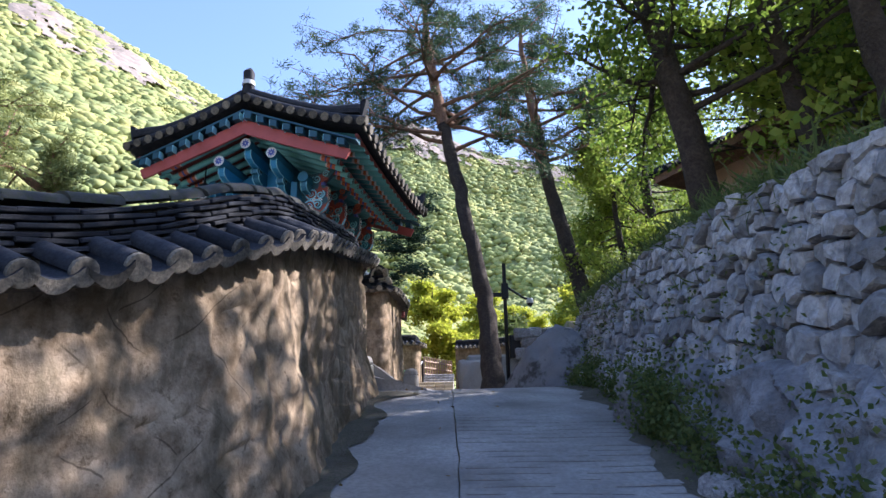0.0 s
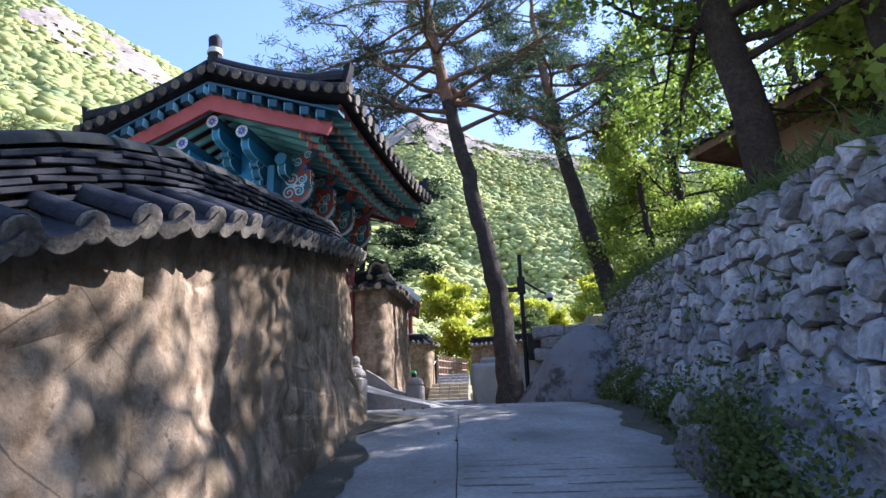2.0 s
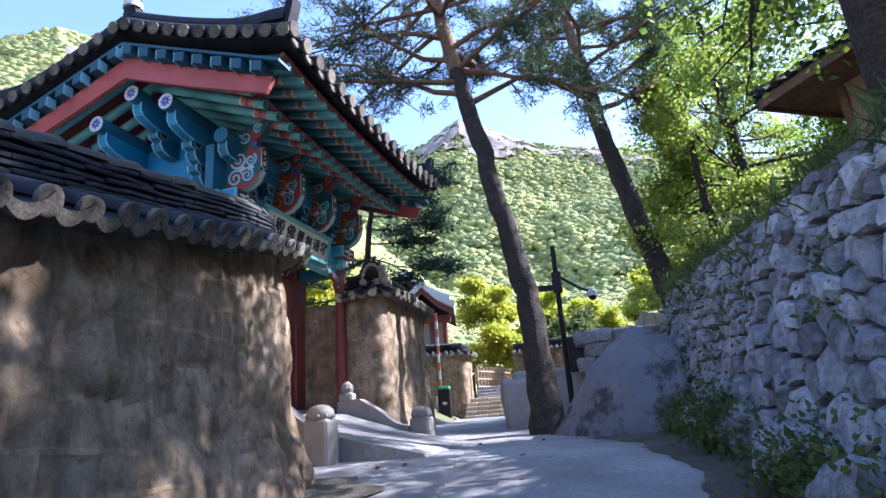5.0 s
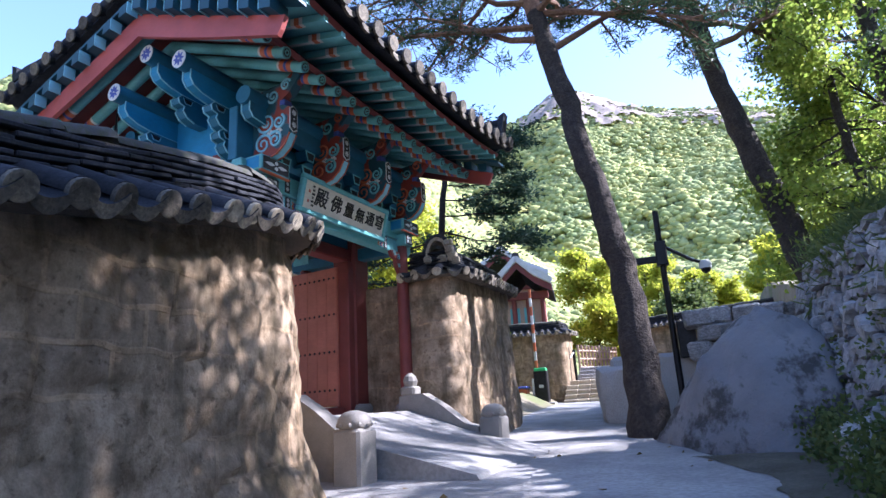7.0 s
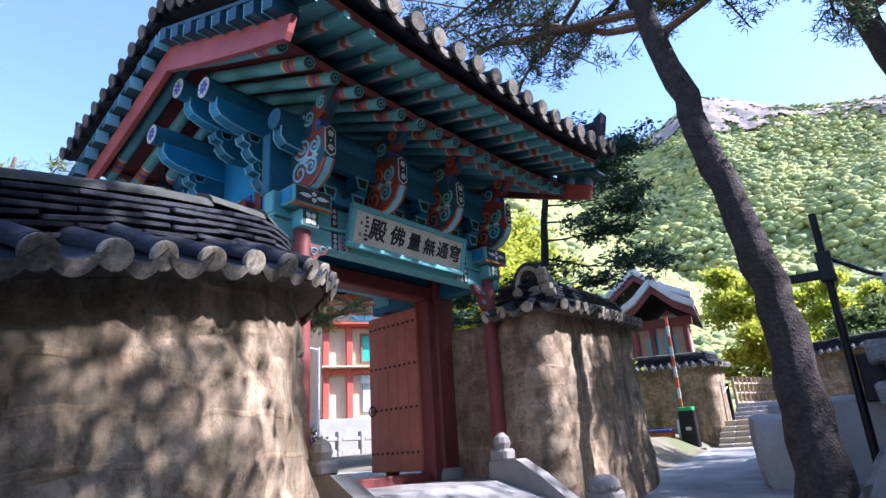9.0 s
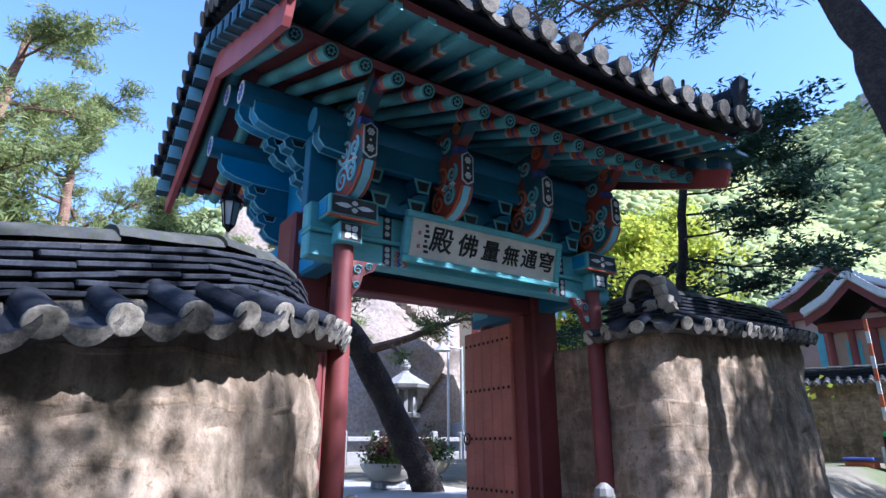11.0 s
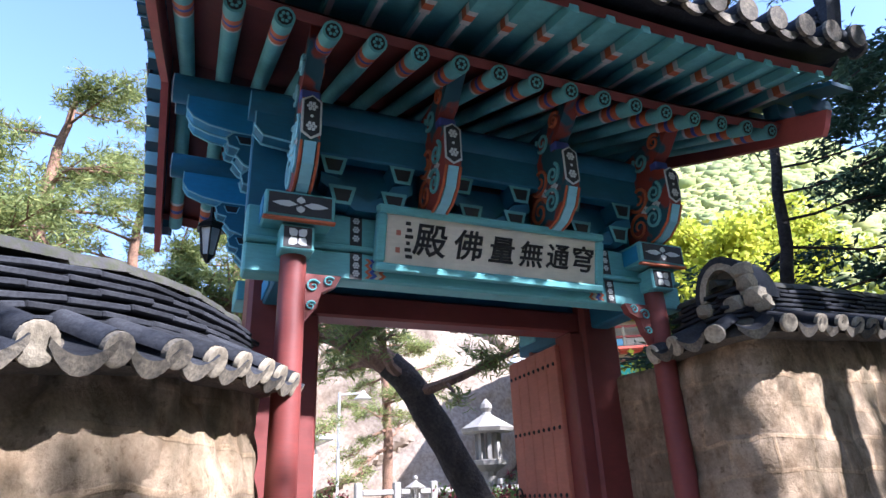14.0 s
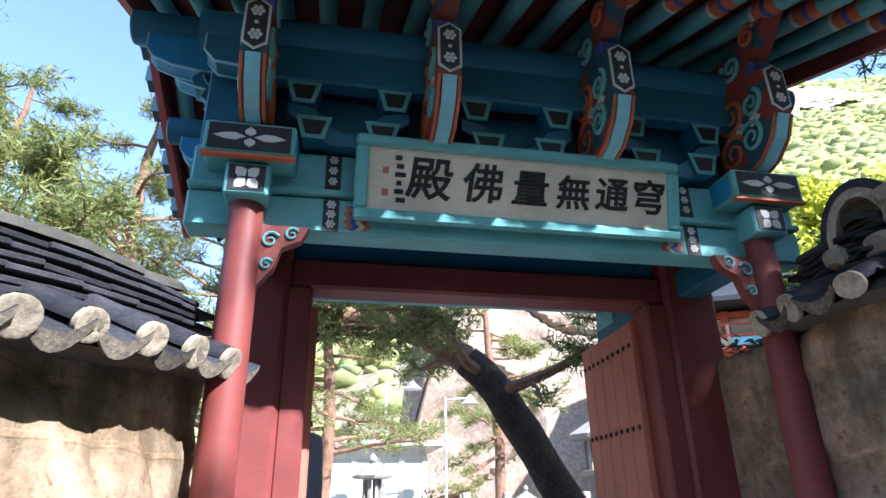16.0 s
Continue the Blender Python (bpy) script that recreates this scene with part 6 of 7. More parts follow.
def weeds():
    """Grass, ivy and weeds along the foot and the top of the stone wall."""
    rng = random.Random(77)
    cs, gr = [], []
    for _ in range(900):
        y = rng.uniform(-2, 14)
        k = rng.random()
        if noise.noise(Vector((y * 0.7, 0, 2))) > -0.15:
            if k < 0.5:
                cs.append((face_x(y, 0.08) - rng.uniform(0.0, 0.22), y, road_z(y) + rng.uniform(0.02, 0.4)))
            elif k < 0.62:
                kk = rng.uniform(0.1, 0.8)
                cs.append((face_x(y, kk) - 0.05, y, road_z(y) + kk * (top_z(y) - road_z(y))))
    for y0, n0, up in ((3.6, 30, 0.5), (5.0, 40, 0.5), (6.2, 130, 0.6), (6.9, 80, 0.5), (8.4, 60, 0.4), (10.2, 80, 0.4), (12.0, 60, 0.3), (2.6, 60, 0.9)):
        for _ in range(n0):
            y = y0 + rng.gauss(0, 0.28)
            h = abs(rng.gauss(0, 0.5)) * up
            cs.append((face_x(y, 0.1) - rng.uniform(0.0, 0.3) - 0.08 * (y < 7), y, road_z(y) + 0.02 + h))
    for _ in range(1500):
        y = rng.uniform(1, 15)
        x = face_x(y, 1) + rng.uniform(-0.05, 1.4)
        gr.append((x, y, land_z(x, y) + 0.02 + 0.2 * rng.random()))
    for _ in range(500):
        y = rng.uniform(14, 19)
        x = rng.uniform(3.0, 5.2)
        gr.append((x, y, land_z(x, y) + rng.uniform(0, 0.35)))
    tagged(new("weeds", leaf_mesh("weeds", cs, 26, 0.09, 0.055, 0.018, 3, M["weed"])), "leafy weeds growing from the wall's foot", "weeds", kind="stuff")
    tagged(new("grass", leaf_mesh("grass", gr, 16, 0.1, 0.28, 0.012, 4, M["weed"], lift=0.8)), "long grass along the top of the bank", "grass", kind="stuff")
    rs = random.Random(5)
    litter = [(rs.uniform(-0.9, 2.4), rs.uniform(0, 14)) for _ in range(45)]
    tagged(new("fallen_leaves", leaf_mesh("fallen_leaves", [(x, y, road_z(y) + 0.05) for x, y in litter], 1, 0.02, 0.06, 0.02, 6, M["litter"], flat=0.1)), "scattered dry leaves on the lane", "leaves", kind="stuff")


M["litter"] = leafy("dry_leaves", (0.20, 0.12, 0.05), (0.32, 0.22, 0.08), 0.8, 0.1)
weeds()

# ---- house on the bank ----
HOUSE = Matrix(((0.42, 0.91, 0, 7.2), (-0.91, 0.42, 0, 15.2), (0, 0, 1, 4.3), (0, 0, 0, 1)))


def build_house():
    h = empty("house", HOUSE, "low house with pink plaster walls and a dark tiled roof", "house")
    part("wall", Build().box((0.0, 0.0, -0.6), (8.5, 5.0, 3.5), ch=0.02), M["plaster"], h, "pink plaster wall")
    part("plinth", Build().box((-0.06, -0.06, -0.8), (8.56, 5.06, 0.55), ch=0.03), M["pale"], h, "cream plinth")
    for x in (0.0, 2.6, 5.4, 8.3):
        part("post", Build().box((x, -0.05, 0.55), (x + 0.16, 0.0, 3.4), ch=0.01), M["redbark"], h, "brown timber post")
    for x in (3.2, 6.0):
        w = part("window", Build().box((x, -0.03, 1.3), (x + 1.4, 0.01, 2.6), ch=0.01), M["dark"], h, "dark window")
        for k in range(3):
            part("muntin", Build().box((x + 0.35 + 0.35 * k - 0.015, -0.045, 1.3), (x + 0.35 + 0.35 * k + 0.015, -0.03, 2.6)), M["redbark"], w)
    part("eave_board", Build().box((-0.85, -0.95, 3.42), (9.3, 5.9, 3.52)), M["redbark"], h, "brown eave boards")
    part("fascia", Build().box((-0.9, -1.0, 3.36), (9.35, -0.94, 3.58)).box((-0.9, -1.0, 3.36), (-0.84, 5.95, 3.58)), M["redbark"], h, "reddish fascia")
    b = Build()
    b.add([(-0.95, -1.05, 3.56), (9.4, -1.05, 3.56), (9.4, 6.0, 3.56), (-0.95, 6.0, 3.56), (1.9, 2.5, 5.1), (6.6, 2.5, 5.1)], [(0, 1, 5, 4), (1, 2, 5), (2, 3, 4, 5), (3, 0, 4), (3, 2, 1, 0)])
    part("roof", b, M["tile"], h, "dark hipped roof")
    for k in range(34):
        x = -0.9 + 0.3 * k
        ytop = 2.5 if 1.9 <= x <= 6.6 else (2.5 * (x + 0.95) / 2.85 if x < 1.9 else 2.5 * (9.4 - x) / 2.8)
        z = 3.58 + (ytop + 1.05) / 3.55 * 1.54
        part("tile_line", Build().tube([(x, -1.1, 3.6), (x, ytop - 0.05, z)], 0.07, 8), M["tile"], h, smooth=True)
    for k in range(23):
        y = -0.9 + 0.3 * k
        xt = 1.9 - abs(y - 2.5) / 3.5 * 2.85
        part("tile_line", Build().tube([(-1.0, y, 3.6), (max(-0.8, xt), y, 3.6 + (max(-0.8, xt) + 0.95) / 2.85 * 1.52)], 0.07, 8), M["tile"], h, smooth=True)
    for p, q in (((-0.95, -1.05, 3.66), (1.9, 2.5, 5.2)), ((1.9, 2.5, 5.2), (6.6, 2.5, 5.2)), ((9.4, -1.05, 3.66), (6.6, 2.5, 5.2)), ((-0.95, 6, 3.66), (1.9, 2.5, 5.2))):
        part("hip_ridge", Build().tube([p, q], 0.13, 8), M["tile"], h, smooth=True)


build_house()


# ---- lane's end ----
def camera_pole():
    t = empty("camera_pole", pose(1.87, 18.6, 2.0), "black steel pole with a dome camera and a cabinet", "pole")
    part("pole", Build().tube([(0, 0, 0), (0, 0, 4.25)], 0.06, 12), M["metal"], t, smooth=True)
    part("cross_arm", Build().box((-0.95, -0.04, 3.17), (0.1, 0.04, 3.31), ch=0.015), M["metal"], t)
    part("collar", Build().box((-0.11, -0.11, 3.1), (0.11, 0.11, 3.6), ch=0.02), M["metal"], t)
    part("camera_arm", Build().tube([(0.05, 0, 3.5), (0.55, 0, 3.15), (0.72, 0, 3.08)], 0.035, 8), M["metal"], t, smooth=True)
    dome = part("dome_camera", Build().lathe([(0.11, 0.0), (0.12, 0.1), (0.08, 0.16)], (0.78, 0, 2.95), 14), M["white"], t, "white camera housing", True)
    part("lens_dome", Build().lathe([(0.03, -0.1), (0.08, -0.06), (0.1, 0.0)], (0.78, 0, 2.95), 14), M["metal"], dome, "black glass dome", True)
    part("cabinet", Build().box((0.07, -0.16, 1.25), (0.4, 0.16, 1.95), ch=0.02), M["metal"], t, "black equipment cabinet")


camera_pole()


def barrier():
    t = empty("barrier_machine", pose(-2.3, 27.6, 2.47), "black parking barrier cabinet with a raised striped arm", "barrier")
    part("plinth", Build().box((-0.45, -0.3, 0), (0.45, 0.3, 0.12), ch=0.02), M["concrete"], t)
    part("cabinet", Build().box((-0.22, -0.2, 0.12), (0.24, 0.2, 1.22), ch=0.03), M["metal"], t)
    part("lamp_strip", Build().box((-0.2, -0.21, 1.18), (0.22, 0.19, 1.3), ch=0.02), M["signal"], t, "green top cover")
    part("side_panel", Build().box((-0.3, -0.18, 0.15), (-0.23, 0.18, 0.95), ch=0.01), M["white"], t, "white side panel")
    part("logo_patch", Build().box((-0.06, -0.206, 0.62), (0.1, -0.201, 0.72)), M["white"], t)
    for k in range(9):
        part("arm_section", Build().box((-0.17, 0.0, 1.25 + 0.32 * k), (-0.08, 0.05, 1.25 + 0.32 * (k + 1))), M["white" if k % 2 else "orange"], t)


M["signal"] = painted("green_cover", (0.03, 0.4, 0.12), 0.1, 0.4)
barrier()
b = Build().box((-0.32, -0.3, 0), (0.3, 0.3, 0.62), ch=0.04)
pl = empty("planter_box", pose(-3.05, 27.4, 2.47), "orange-red plastic barrier box with a blue lid", "barrier box")
part("box", b, M["orange"], pl)
part("lid", Build().box((-0.35, -0.33, 0.62), (0.33, 0.33, 0.7), ch=0.02), M["blue"], pl)

clay_wall("wall_far", [(-9.5, 28.2, 5.2, 2.3), (-6, 28.6, 5.15, 2.3), (-3, 29.0, 5.1, 2.3), (-1.75, 29.15, 5.1, 2.4), (-1.5, 29.5, 5.1, 2.5), (-1.6, 32, 5.3, 3.0)], "tan stone block wall with a tile coping", 5, rough=0.3, batter=0.02)


def steps():
    t = empty("steps", Matrix(), "broad stone steps leading up to the gate path", "steps", kind="structure")
    for k in range(5):
        n = 4
        for j in range(n):
            w = 1.75 / n
            part("tread_stone", Build().box((-1.65 + w * j + 0.006, 28.0 + 0.38 * k, 2.35), (-1.65 + w * (j + 1) - 0.006, 28.0 + 0.38 * (k + 1) + 0.02, 2.47 + 0.17 * (k + 1) + 0.004 * ((j * 7 + k) % 3)), ch=0.02), M["brick"], t)
    for k in range(4):
        part("tread_stone", Build().box((-1.5, 31.5 + 0.5 * k, 2.6), (0.1, 32.02 + 0.5 * k, 3.32 + 0.16 * (k + 1)), ch=0.02), M["stone"], t)


steps()


def fence():
    t = empty("wooden_fence", Matrix(), "low brown timber lattice fence beside the steps", "fence")
    for k in range(12):
        x, y = -1.5 + 0.13 * k, 33.2 + 0.25 * k
        part("post", Build().box((x - 0.05, y - 0.05, 3.0), (x + 0.05, y + 0.05, 4.95), ch=0.01), M["wood"], t)
    for z in (4.0, 4.35, 4.7):
        a, c = Vector((-1.5, 33.2, z)), Vector((-0.07, 35.95, z))
        part("rail", Build().tube([a, c], 0.05, 6), M["wood"], t)
    for x, y in ((-1.55, 29.9), (-1.5, 31.4)):
        part("handrail_post", Build().tube([(x, y, 2.6), (x, y, 4.6)], 0.06, 8), M["metal"], t)
    part("handrail", Build().tube([(-1.55, 29.8, 4.1), (-1.5, 31.4, 4.5)], 0.03, 8), M["steel"], t)


fence()


def side_walls():
    t = thing("ramp_block", Build().box((0.6, 18.6, 1.9), (3.6, 24, 3.38), ch=0.08), M["pale"], "pale concrete ramp wall in sunlight", "wall", kind="structure")
    w = empty("wall_low", Matrix(), "low wall of squared grey stones above the boulder", "wall", kind="structure")
    rng = random.Random(3)
    for k in range(3):
        for j in range(9):
            x = 2.3 + 0.42 * j + 0.2 * (k % 2)
            ob = new("stone_block", ROCKS[(k * 5 + j) % 14])
            ob.parent = w
            ob.matrix_world = pose(x, 18.25 + 0.02 * j, 3.45 + 0.3 * k - 0.12, rng.gauss(0, 2), rng.gauss(0, 2), rng.gauss(0, 3)) @ Matrix.Diagonal((0.44, 0.5, 0.32, 1))
    f = empty("foot_rock", pose(0.75, 18.3, 2.1), "pale weathered rock at the foot of the ramp", "rock")
    ob = new("rock_mass", lump(91, 3, "pale"))
    ob.parent = f
    ob.matrix_local = pose(0, 0, 0.35, 0, 0, 15) @ Matrix.Diagonal((0.9, 0.9, 1.5, 1))


side_walls()
clay_wall("wall_gatehouse", [(0.2, 35.2, 5.6, 2.8), (1.2, 35.0, 5.6, 2.8), (3.8, 34.6, 5.7, 3.0), (8, 34, 5.9, 4)], "stone wall with tile coping beyond the steps", 15, rough=0.4, batter=0.05)


M["limewash"] = mottled("white_limewash", (0.66, 0.66, 0.64), (0.78, 0.78, 0.76), (0.45, 0.45, 0.44), 4, 40, 0.9, 0.3, 0.005)


def hall(name, m, w, d, wall_h, rise, label, over=1.1):
    """A small tiled hall with its gable to the front."""
    h = empty(name, m, label, "hall")
    part("wall", Build().box((-w, 0, 0), (w, d, wall_h), ch=0.02), M["plaster"], h, "ochre plaster wall")
    for x in (-w, -w / 3, w / 3, w):
        part("post", Build().tube([(x, -0.05, 0), (x, -0.05, wall_h)], 0.12, 10), M["red"], h, "red timber post", True)
    part("tie_beam", Build().box((-w - 0.3, -0.18, wall_h - 0.35), (w + 0.3, 0.1, wall_h), ch=0.02), M["red"], h)
    for x in (-w * 0.55, w * 0.1):
        part("panel", Build().box((x, -0.03, wall_h * 0.45), (x + w * 0.45, 0.0, wall_h * 0.85)), M["green"], h, "green lattice panel")
    ov = w + over
    for s in (-1, 1):
        top = [(0, wall_h + rise), (ov * 0.5, wall_h + rise * 0.42), (ov, wall_h + 0.1)]
        poly = [(a, c + 0.16) for a, c in top] + [(a, c) for a, c in top[::-1]]
        part("roof", Build().prism(poly, -1.0, d + 1.0, lambda a, c, q: (s * a, q, c)), M["tile"], h, "grey tiled roof slope")
        part("gable_board", Build().prism([(a, c) for a, c in top] + [(a, c - 0.3) for a, c in top[::-1]], -1.06, -0.98, lambda a, c, q: (s * a, q, c)), M["red"], h, "red gable board")
        part("verge", Build().prism([(a, c + 0.2) for a, c in top] + [(a, c + 0.02) for a, c in top[::-1]], -1.12, -0.9, lambda a, c, q: (s * a, q, c)), M["limewash"], h, "white mortared verge")
        for k in range(14):
            f = (k + 0.5) / 14
            a = ov * f
            c = float(np.interp(a, [t[0] for t in top], [t[1] for t in top])) + 0.2
            part("edge_tile", Build().tube([(s * a, -1.2, c), (s * a, -0.9, c + 0.02)], 0.13, 8), M["limewash"], h, "white mortared edge tile")
    part("ridge", Build().tube([(0, -1.0, wall_h + rise + 0.25), (0, d + 1, wall_h + rise + 0.25)], 0.2, 8, True, 1.4), M["tile"], h, smooth=True)
    return h


hall("temple_hall", pose(-3.95, 34.0, 2.9, 0, 0, 6), 1.0, 3.5, 4.75, 1.25, "red timber hall with white-edged grey tile roof", over=0.5)
hall("temple_hall", pose(-5.75, 39.0, 2.9, 0, 0, 6), 1.9, 5, 6.2, 1.7, "larger red timber hall with white-edged tile roof", over=0.6)


def monks_hall():
    """The two-storey red and cream hall on its terrace, seen through the open gate."""
    h = empty("monks_hall", Matrix(((0.62, -0.78, 0, -18.98), (0.78, 0.62, 0, 31.55), (0, 0, 1, 4.7), (0, 0, 0, 1))), "two-storey hall with red posts, cream walls and green windows", "hall")
    part("terrace", Build().box((-1.5, -0.8, -2.4), (7.2, 8, 0.0), ch=0.05), M["pale"], h, "pale terrace")
    part("wall", Build().box((-1.2, 0.15, 0), (6.5, 6, 6.4), ch=0.02), M["cream_wall"], h, "cream plaster wall")
    for x in (-1.2, 0.0, 2.7, 5.4):
        part("post", Build().box((x, -0.12, 0), (x + 0.32, 0.2, 6.4), ch=0.03), M["bright_red"], h, "bright red timber post")
    for z in (2.2, 4.55, 6.1):
        part("tie_beam", Build().box((-1.25, -0.06, z), (6.6, 0.16, z + 0.26), ch=0.02), M["bright_red"], h, "bright red tie beam")
    part("eave_band", Build().box((-1.3, -0.5, 2.5), (6.7, 0.14, 2.58), ch=0.01), M["cream_wall"], h)
    for x in (0.85, 3.5):
        w = part("window", Build().box((x, 0.08, 2.85), (x + 1.5, 0.14, 4.2)), M["green_glass"], h, "green window panes")
        for a, c in (((x - 0.1, 0.02, 2.75), (x + 1.6, 0.15, 2.87)), ((x - 0.1, 0.02, 4.18), (x + 1.6, 0.15, 4.3)), ((x - 0.1, 0.02, 2.87), (x + 0.02, 0.15, 4.18)), ((x + 1.48, 0.02, 2.87), (x + 1.6, 0.15, 4.18))):
            part("window_frame", Build().box(a, c, ch=0.01), M["redbark"], w, "dark brown window frame")
        d = part("sliding_door", Build().box((x, 0.06, 0.35), (x + 1.5, 0.14, 1.75)), M["pane"], h, "grey glazed sliding door")
        part("door_head", Build().box((x - 0.1, -0.02, 1.75), (x + 1.6, 0.15, 2.15), ch=0.02), M["white"], d, "white panel above the door")
        part("door_post", Build().box((x + 0.7, 0.03, 0.35), (x + 0.78, 0.15, 1.75), ch=0.01), M["white"], d)
    for k in range(6):
        x = -1.2 + 1.28 * k
        part("rail_post", Build().box((x, -0.5, 4.8), (x + 0.12, -0.38, 5.75), ch=0.01), M["cream_wall"], h)
        part("rail_panel", Build().box((x + 0.14, -0.46, 4.85), (x + 1.26, -0.42, 5.15)), M["sky"] if k % 2 else M["cream_wall"], h, "painted balcony panel")
    for z in (5.2, 5.68):
        part("rail", Build().box((-1.2, -0.5, z), (6.6, -0.38, z + 0.1), ch=0.01), M["bright_red"], h)
    part("balcony_floor", Build().box((-1.25, -0.55, 4.68), (6.7, 0.1, 4.79), ch=0.01), M["bright_red"], h)
    roof = [(-1.4, 6.5), (-1.4, 6.7), (1.2, 7.7), (3.0, 8.9), (4.8, 7.7), (7.4, 6.7), (7.4, 6.5)]
    part("roof", Build().prism(roof, -2.4, 7.7, lambda a, c, q: (q, a, c)), M["tile"], h, "grey tiled roof")


M["cream_wall"] = mottled("cream_plaster", (0.62, 0.50, 0.33), (0.72, 0.60, 0.42), None, 1.5, 40, 0.9, 0.3, 0.004)
M["bright_red"] = painted("bright_red_timber", (0.50, 0.10, 0.06), 0.3)
M["green_glass"] = painted("green_screen", (0.05, 0.42, 0.30), 0.2, 0.4)
pm = Nodes("window_glass")
M["pane"] = pm.done((0.45, 0.5, 0.5), 0.12, 0, 0.6)
monks_hall()

# ---- court inside the gate ----


def court():
    b = Build()
    b.box((-26, -16, 2.3), (-2.62, 20, 2.62))
    ob = thing("court_floor", b, M["pale"], "pale paved temple court", "floor", kind="structure")
    ob.matrix_world = GATE


court()


def stone_lantern(v, u, s, label):
    t = empty("stone_lantern", GATE @ pose(v, u, 2.6) @ Matrix.Diagonal((s, s, s, 1)), label, "lantern", "stone lanterns")
    part("base", Build().lathe([(0.55, 0), (0.55, 0.15), (0.4, 0.3), (0.2, 0.36)], n=8), M["granite"], t)
    part("shaft", Build().lathe([(0.17, 0.36), (0.15, 1.3), (0.2, 1.4)], n=8), M["granite"], t)
    part("tray", Build().lathe([(0.2, 1.4), (0.45, 1.55), (0.48, 1.66), (0.3, 1.68)], n=8), M["granite"], t)
    for k in range(8):
        a = (k + 0.5) * math.pi / 4
        part("light_box_pillar", Build().box((-0.06, -0.05, 1.68), (0.06, 0.05, 2.3), pose(0.27 * math.cos(a), 0.27 * math.sin(a), 0, 0, 0, math.degrees(a))), M["granite"], t)
    part("roof", Build().lathe([(0.28, 2.3), (0.66, 2.33), (0.7, 2.42), (0.4, 2.6), (0.15, 2.75)], n=8), M["granite"], t)
    part("finial", Build().lathe([(0.15, 2.75), (0.1, 2.82), (0.16, 2.92), (0.14, 3.02), (0.03, 3.15)], n=10), M["granite"], t)


stone_lantern(-11.0, 5.4, 1.05, "tall carved granite lantern in the court")
stone_lantern(-13.0, 0.25, 0.72, "smaller carved granite lantern in the court")
stone_lantern(-15.5, 5.0, 0.5, "small granite lantern before the balustrade")


def planter(v, u):
    t = empty("planter", GATE @ pose(v, u, 2.62), "cream bowl planter of dark red and green plants", "planter")
    part("stand", Build().box((-0.28, -0.28, 0), (0.28, 0.28, 0.16), ch=0.03), M["stone"], t)
    part("bowl", Build().lathe([(0.25, 0.14), (0.42, 0.22), (0.58, 0.42), (0.6, 0.5), (0.55, 0.5), (0.5, 0.42)], n=24), M["cream"], t, smooth=True)
    rng = random.Random(2)
    cs = [(rng.gauss(0, 0.27), rng.gauss(0, 0.27), 0.55 + abs(rng.gauss(0, 0.18))) for _ in range(90)]
    ob = new("plant", leaf_mesh("plant", cs, 14, 0.07, 0.1, 0.03, 8, M["weed"]))
    ob.parent = t
    ob["kind"] = "stuff"
    ob2 = new("red_plant", leaf_mesh("red_plant", [(x * 0.8, y * 0.8, z + 0.1) for x, y, z in cs[:50]], 12, 0.06, 0.09, 0.03, 9, M["plum"]))
    ob2.parent = t
    ob2["kind"] = "stuff"


M["plum"] = leafy("dark_red_leaves", (0.12, 0.02, 0.03), (0.25, 0.05, 0.06), 0.6, 0.3)
planter(-7.0, 2.75)
planter(-8.5, 4.6)
planter(-11.5, 1.3)


def balustrade():
    t = empty("balustrade", GATE, "white stone balustrade across the court", "balustrade")
    for k in range(12):
        u = 3.4 + 1.3 * k
        part("post", Build().box((-16.6, u - 0.12, 2.6), (-16.36, u + 0.12, 4.0), ch=0.03), M["granite"], t)
        part("panel", Build().box((-16.55, u + 0.14, 2.75), (-16.4, u + 1.16, 3.25), ch=0.02), M["granite"], t)
        part("rail", Build().box((-16.58, u + 0.12, 3.6), (-16.38, u + 1.18, 3.78), ch=0.03), M["granite"], t)
    part("plinth", Build().box((-16.8, 3.0, 2.6), (-16.2, 19.5, 2.75), ch=0.02), M["granite"], t)


balustrade()


def pavilion():
    t = empty("pavilion", GATE @ pose(-24, 0.6, 2.6), "white glazed kiosk with a flat grey roof", "kiosk")
    part("wall", Build().box((0, -2.2, 0), (2.6, 2.4, 3.1), ch=0.02), M["white"], t)
    for k in range(5):
        u = -2.05 + 0.9 * k
        w = part("window", Build().box((2.59, u, 0.7), (2.63, u + 0.7, 2.7)), M["pane"], t, "tall glazed window")
        part("frame", Build().box((2.6, u + 0.7, 0.6), (2.68, u + 0.9, 2.8), ch=0.01), M["white"], w)
    part("roof", Build().box((-0.5, -2.8, 3.1), (3.2, 3.0, 3.32), ch=0.05), M["steel"], t, "flat grey roof")
    part("roof_top", Build().add([(-0.4, -2.7, 3.32), (3.1, -2.7, 3.32), (3.1, 2.9, 3.32), (-0.4, 2.9, 3.32), (1.3, 0, 3.75)], [(0, 1, 4), (1, 2, 4), (2, 3, 4), (3, 0, 4)]), M["steel"], t)


pavilion()


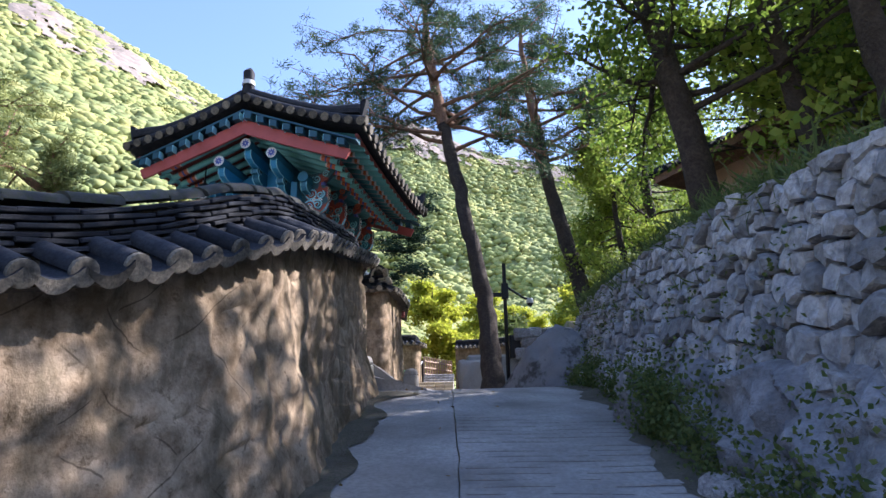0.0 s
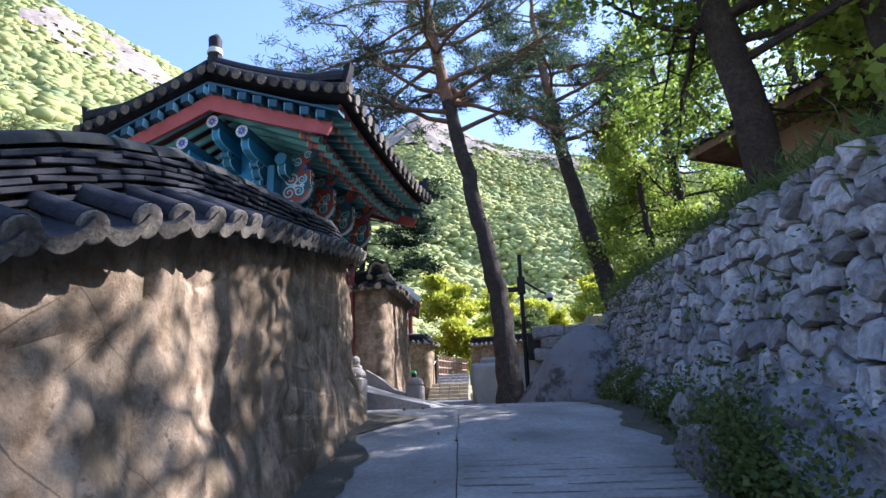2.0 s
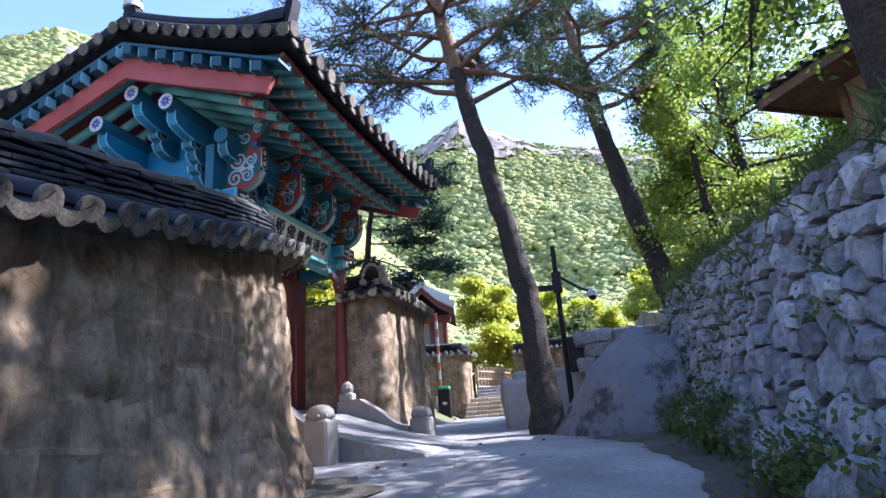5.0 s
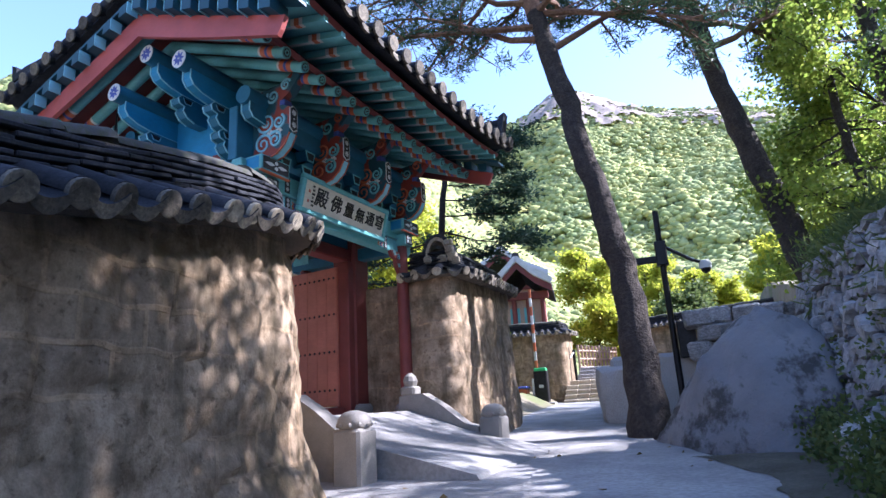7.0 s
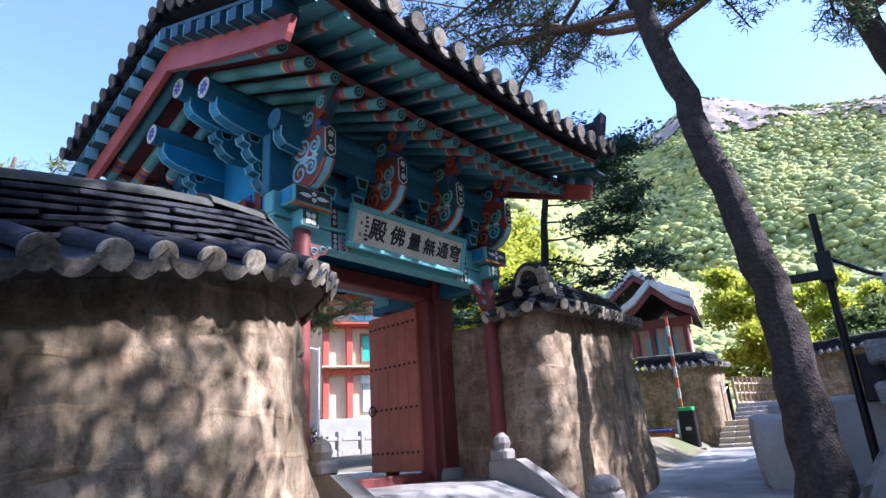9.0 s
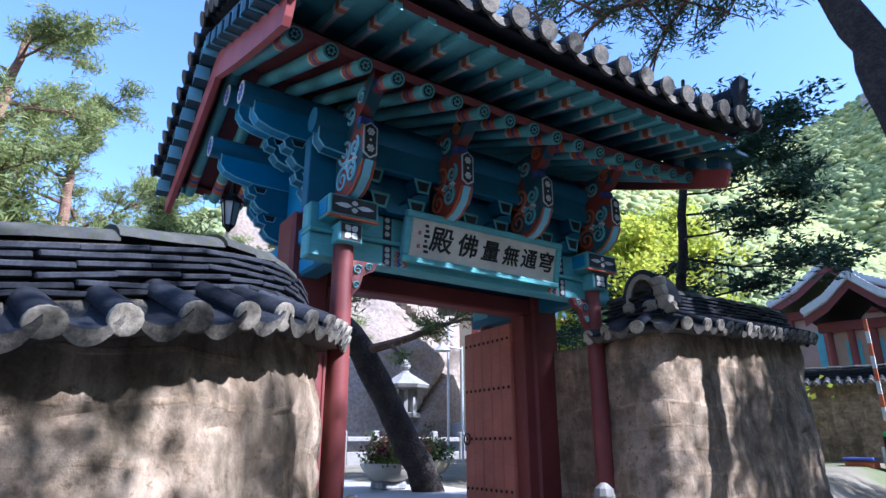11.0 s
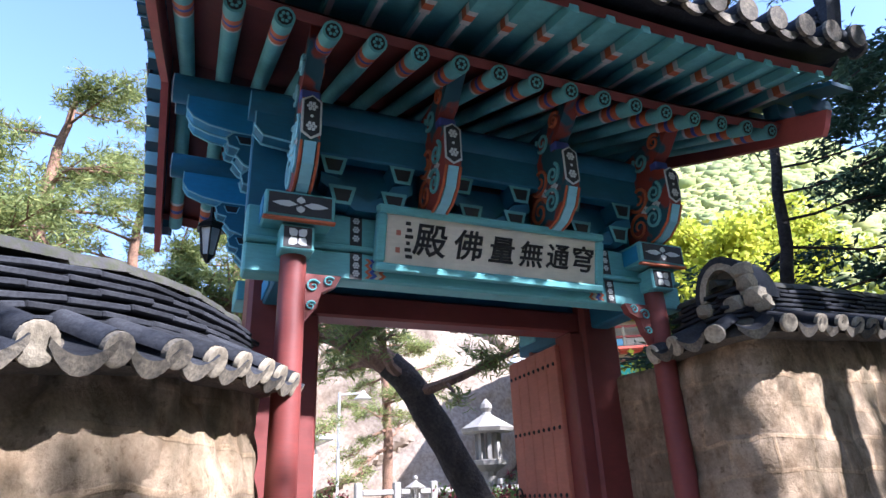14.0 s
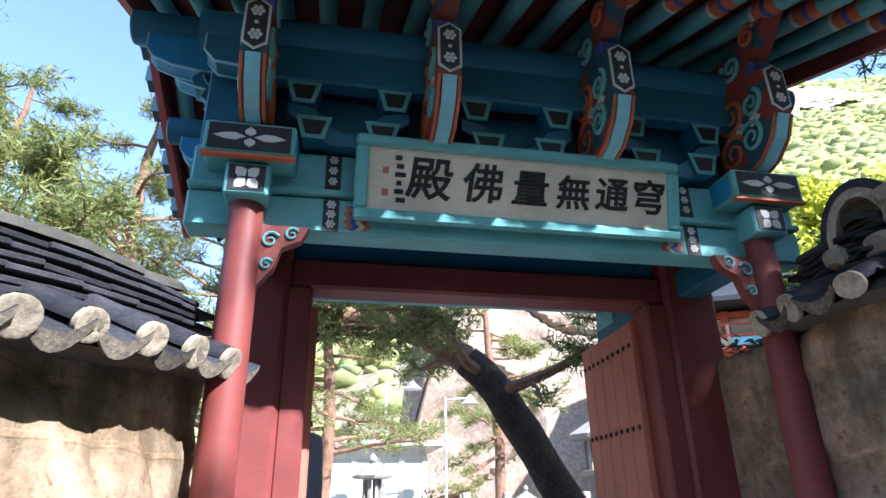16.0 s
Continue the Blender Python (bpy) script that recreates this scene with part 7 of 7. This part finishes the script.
def lamp_post(v, u, h, s):
    t = empty("lamp_post", GATE @ pose(v, u, 2.6), "slim grey post with a conical lamp shade", "lamp post", "court lamps")
    part("pole", Build().tube([(0, 0, 0), (0, 0, h)], 0.05, 8), M["steel"], t, smooth=True)
    part("arm", Build().tube([(0, 0, h - 0.1), (0, s * 0.9, h - 0.02)], 0.03, 6), M["steel"], t, smooth=True)
    part("shade", Build().lathe([(0.34, -0.22), (0.1, 0.0), (0.05, 0.1)], (0, s * 0.9, h - 0.02), 14), M["steel"], t, "conical shade", True)


lamp_post(-18.0, 1.05, 5.0, 1)
lamp_post(-18.5, 3.2, 4.6, 1)
lamp_post(-15.0, 9.6, 5.4, -1)
lamp_post(-14.5, 9.9, 4.5, -1)


def rock_face():
    """The pale cliff that closes the court, with bulges and dark clefts."""
    b = Build()
    nu, nz = 140, 70
    vs = []
    for i in range(nu + 1):
        u = -4 + 40 * i / nu
        for j in range(nz + 1):
            z = 2.2 + 15 * j / nz
            p = Vector((u * 0.09, z * 0.13, 1.7))
            n = noise.fractal(p, 1.1, 2.1, 5)
            c = abs(noise.noise(p * 1.3 + Vector((5, 0, 0))))
            top = smooth01(2, 5, u) * 13 + 3 + 2.5 * noise.noise(Vector((u * 0.2, 0, 9)))
            vs.append((-27 + 2.2 * n - 0.8 * max(0, 0.06 - c) / 0.06 - 0.28 * max(0, z - 9) - 0.15 * (z - 2), u, 2.2 + (z - 2.2) * top / 16))
    m = nz + 1
    b.add(vs, [(i * m + j, i * m + m + j, i * m + m + j + 1, i * m + j + 1) for i in range(nu) for j in range(nz)])
    ob = thing("rock_face", b, M["cliff_near"], "huge pale granite rock face behind the court", "cliff", kind="structure", smooth=True)
    ob.matrix_world = GATE


rock_face()
# rounded stone figure base seen past the door jamb
ob = new("stone_stele", lump(17, 3, "boulder", 0.05))
tagged(ob, "rounded dark green stone stele just inside the gate", "stele")
ob.matrix_world = GATE @ pose(-5.0, -1.35, 3.6) @ Matrix.Diagonal((0.5, 0.75, 2.2, 1))
build_stone_wall()
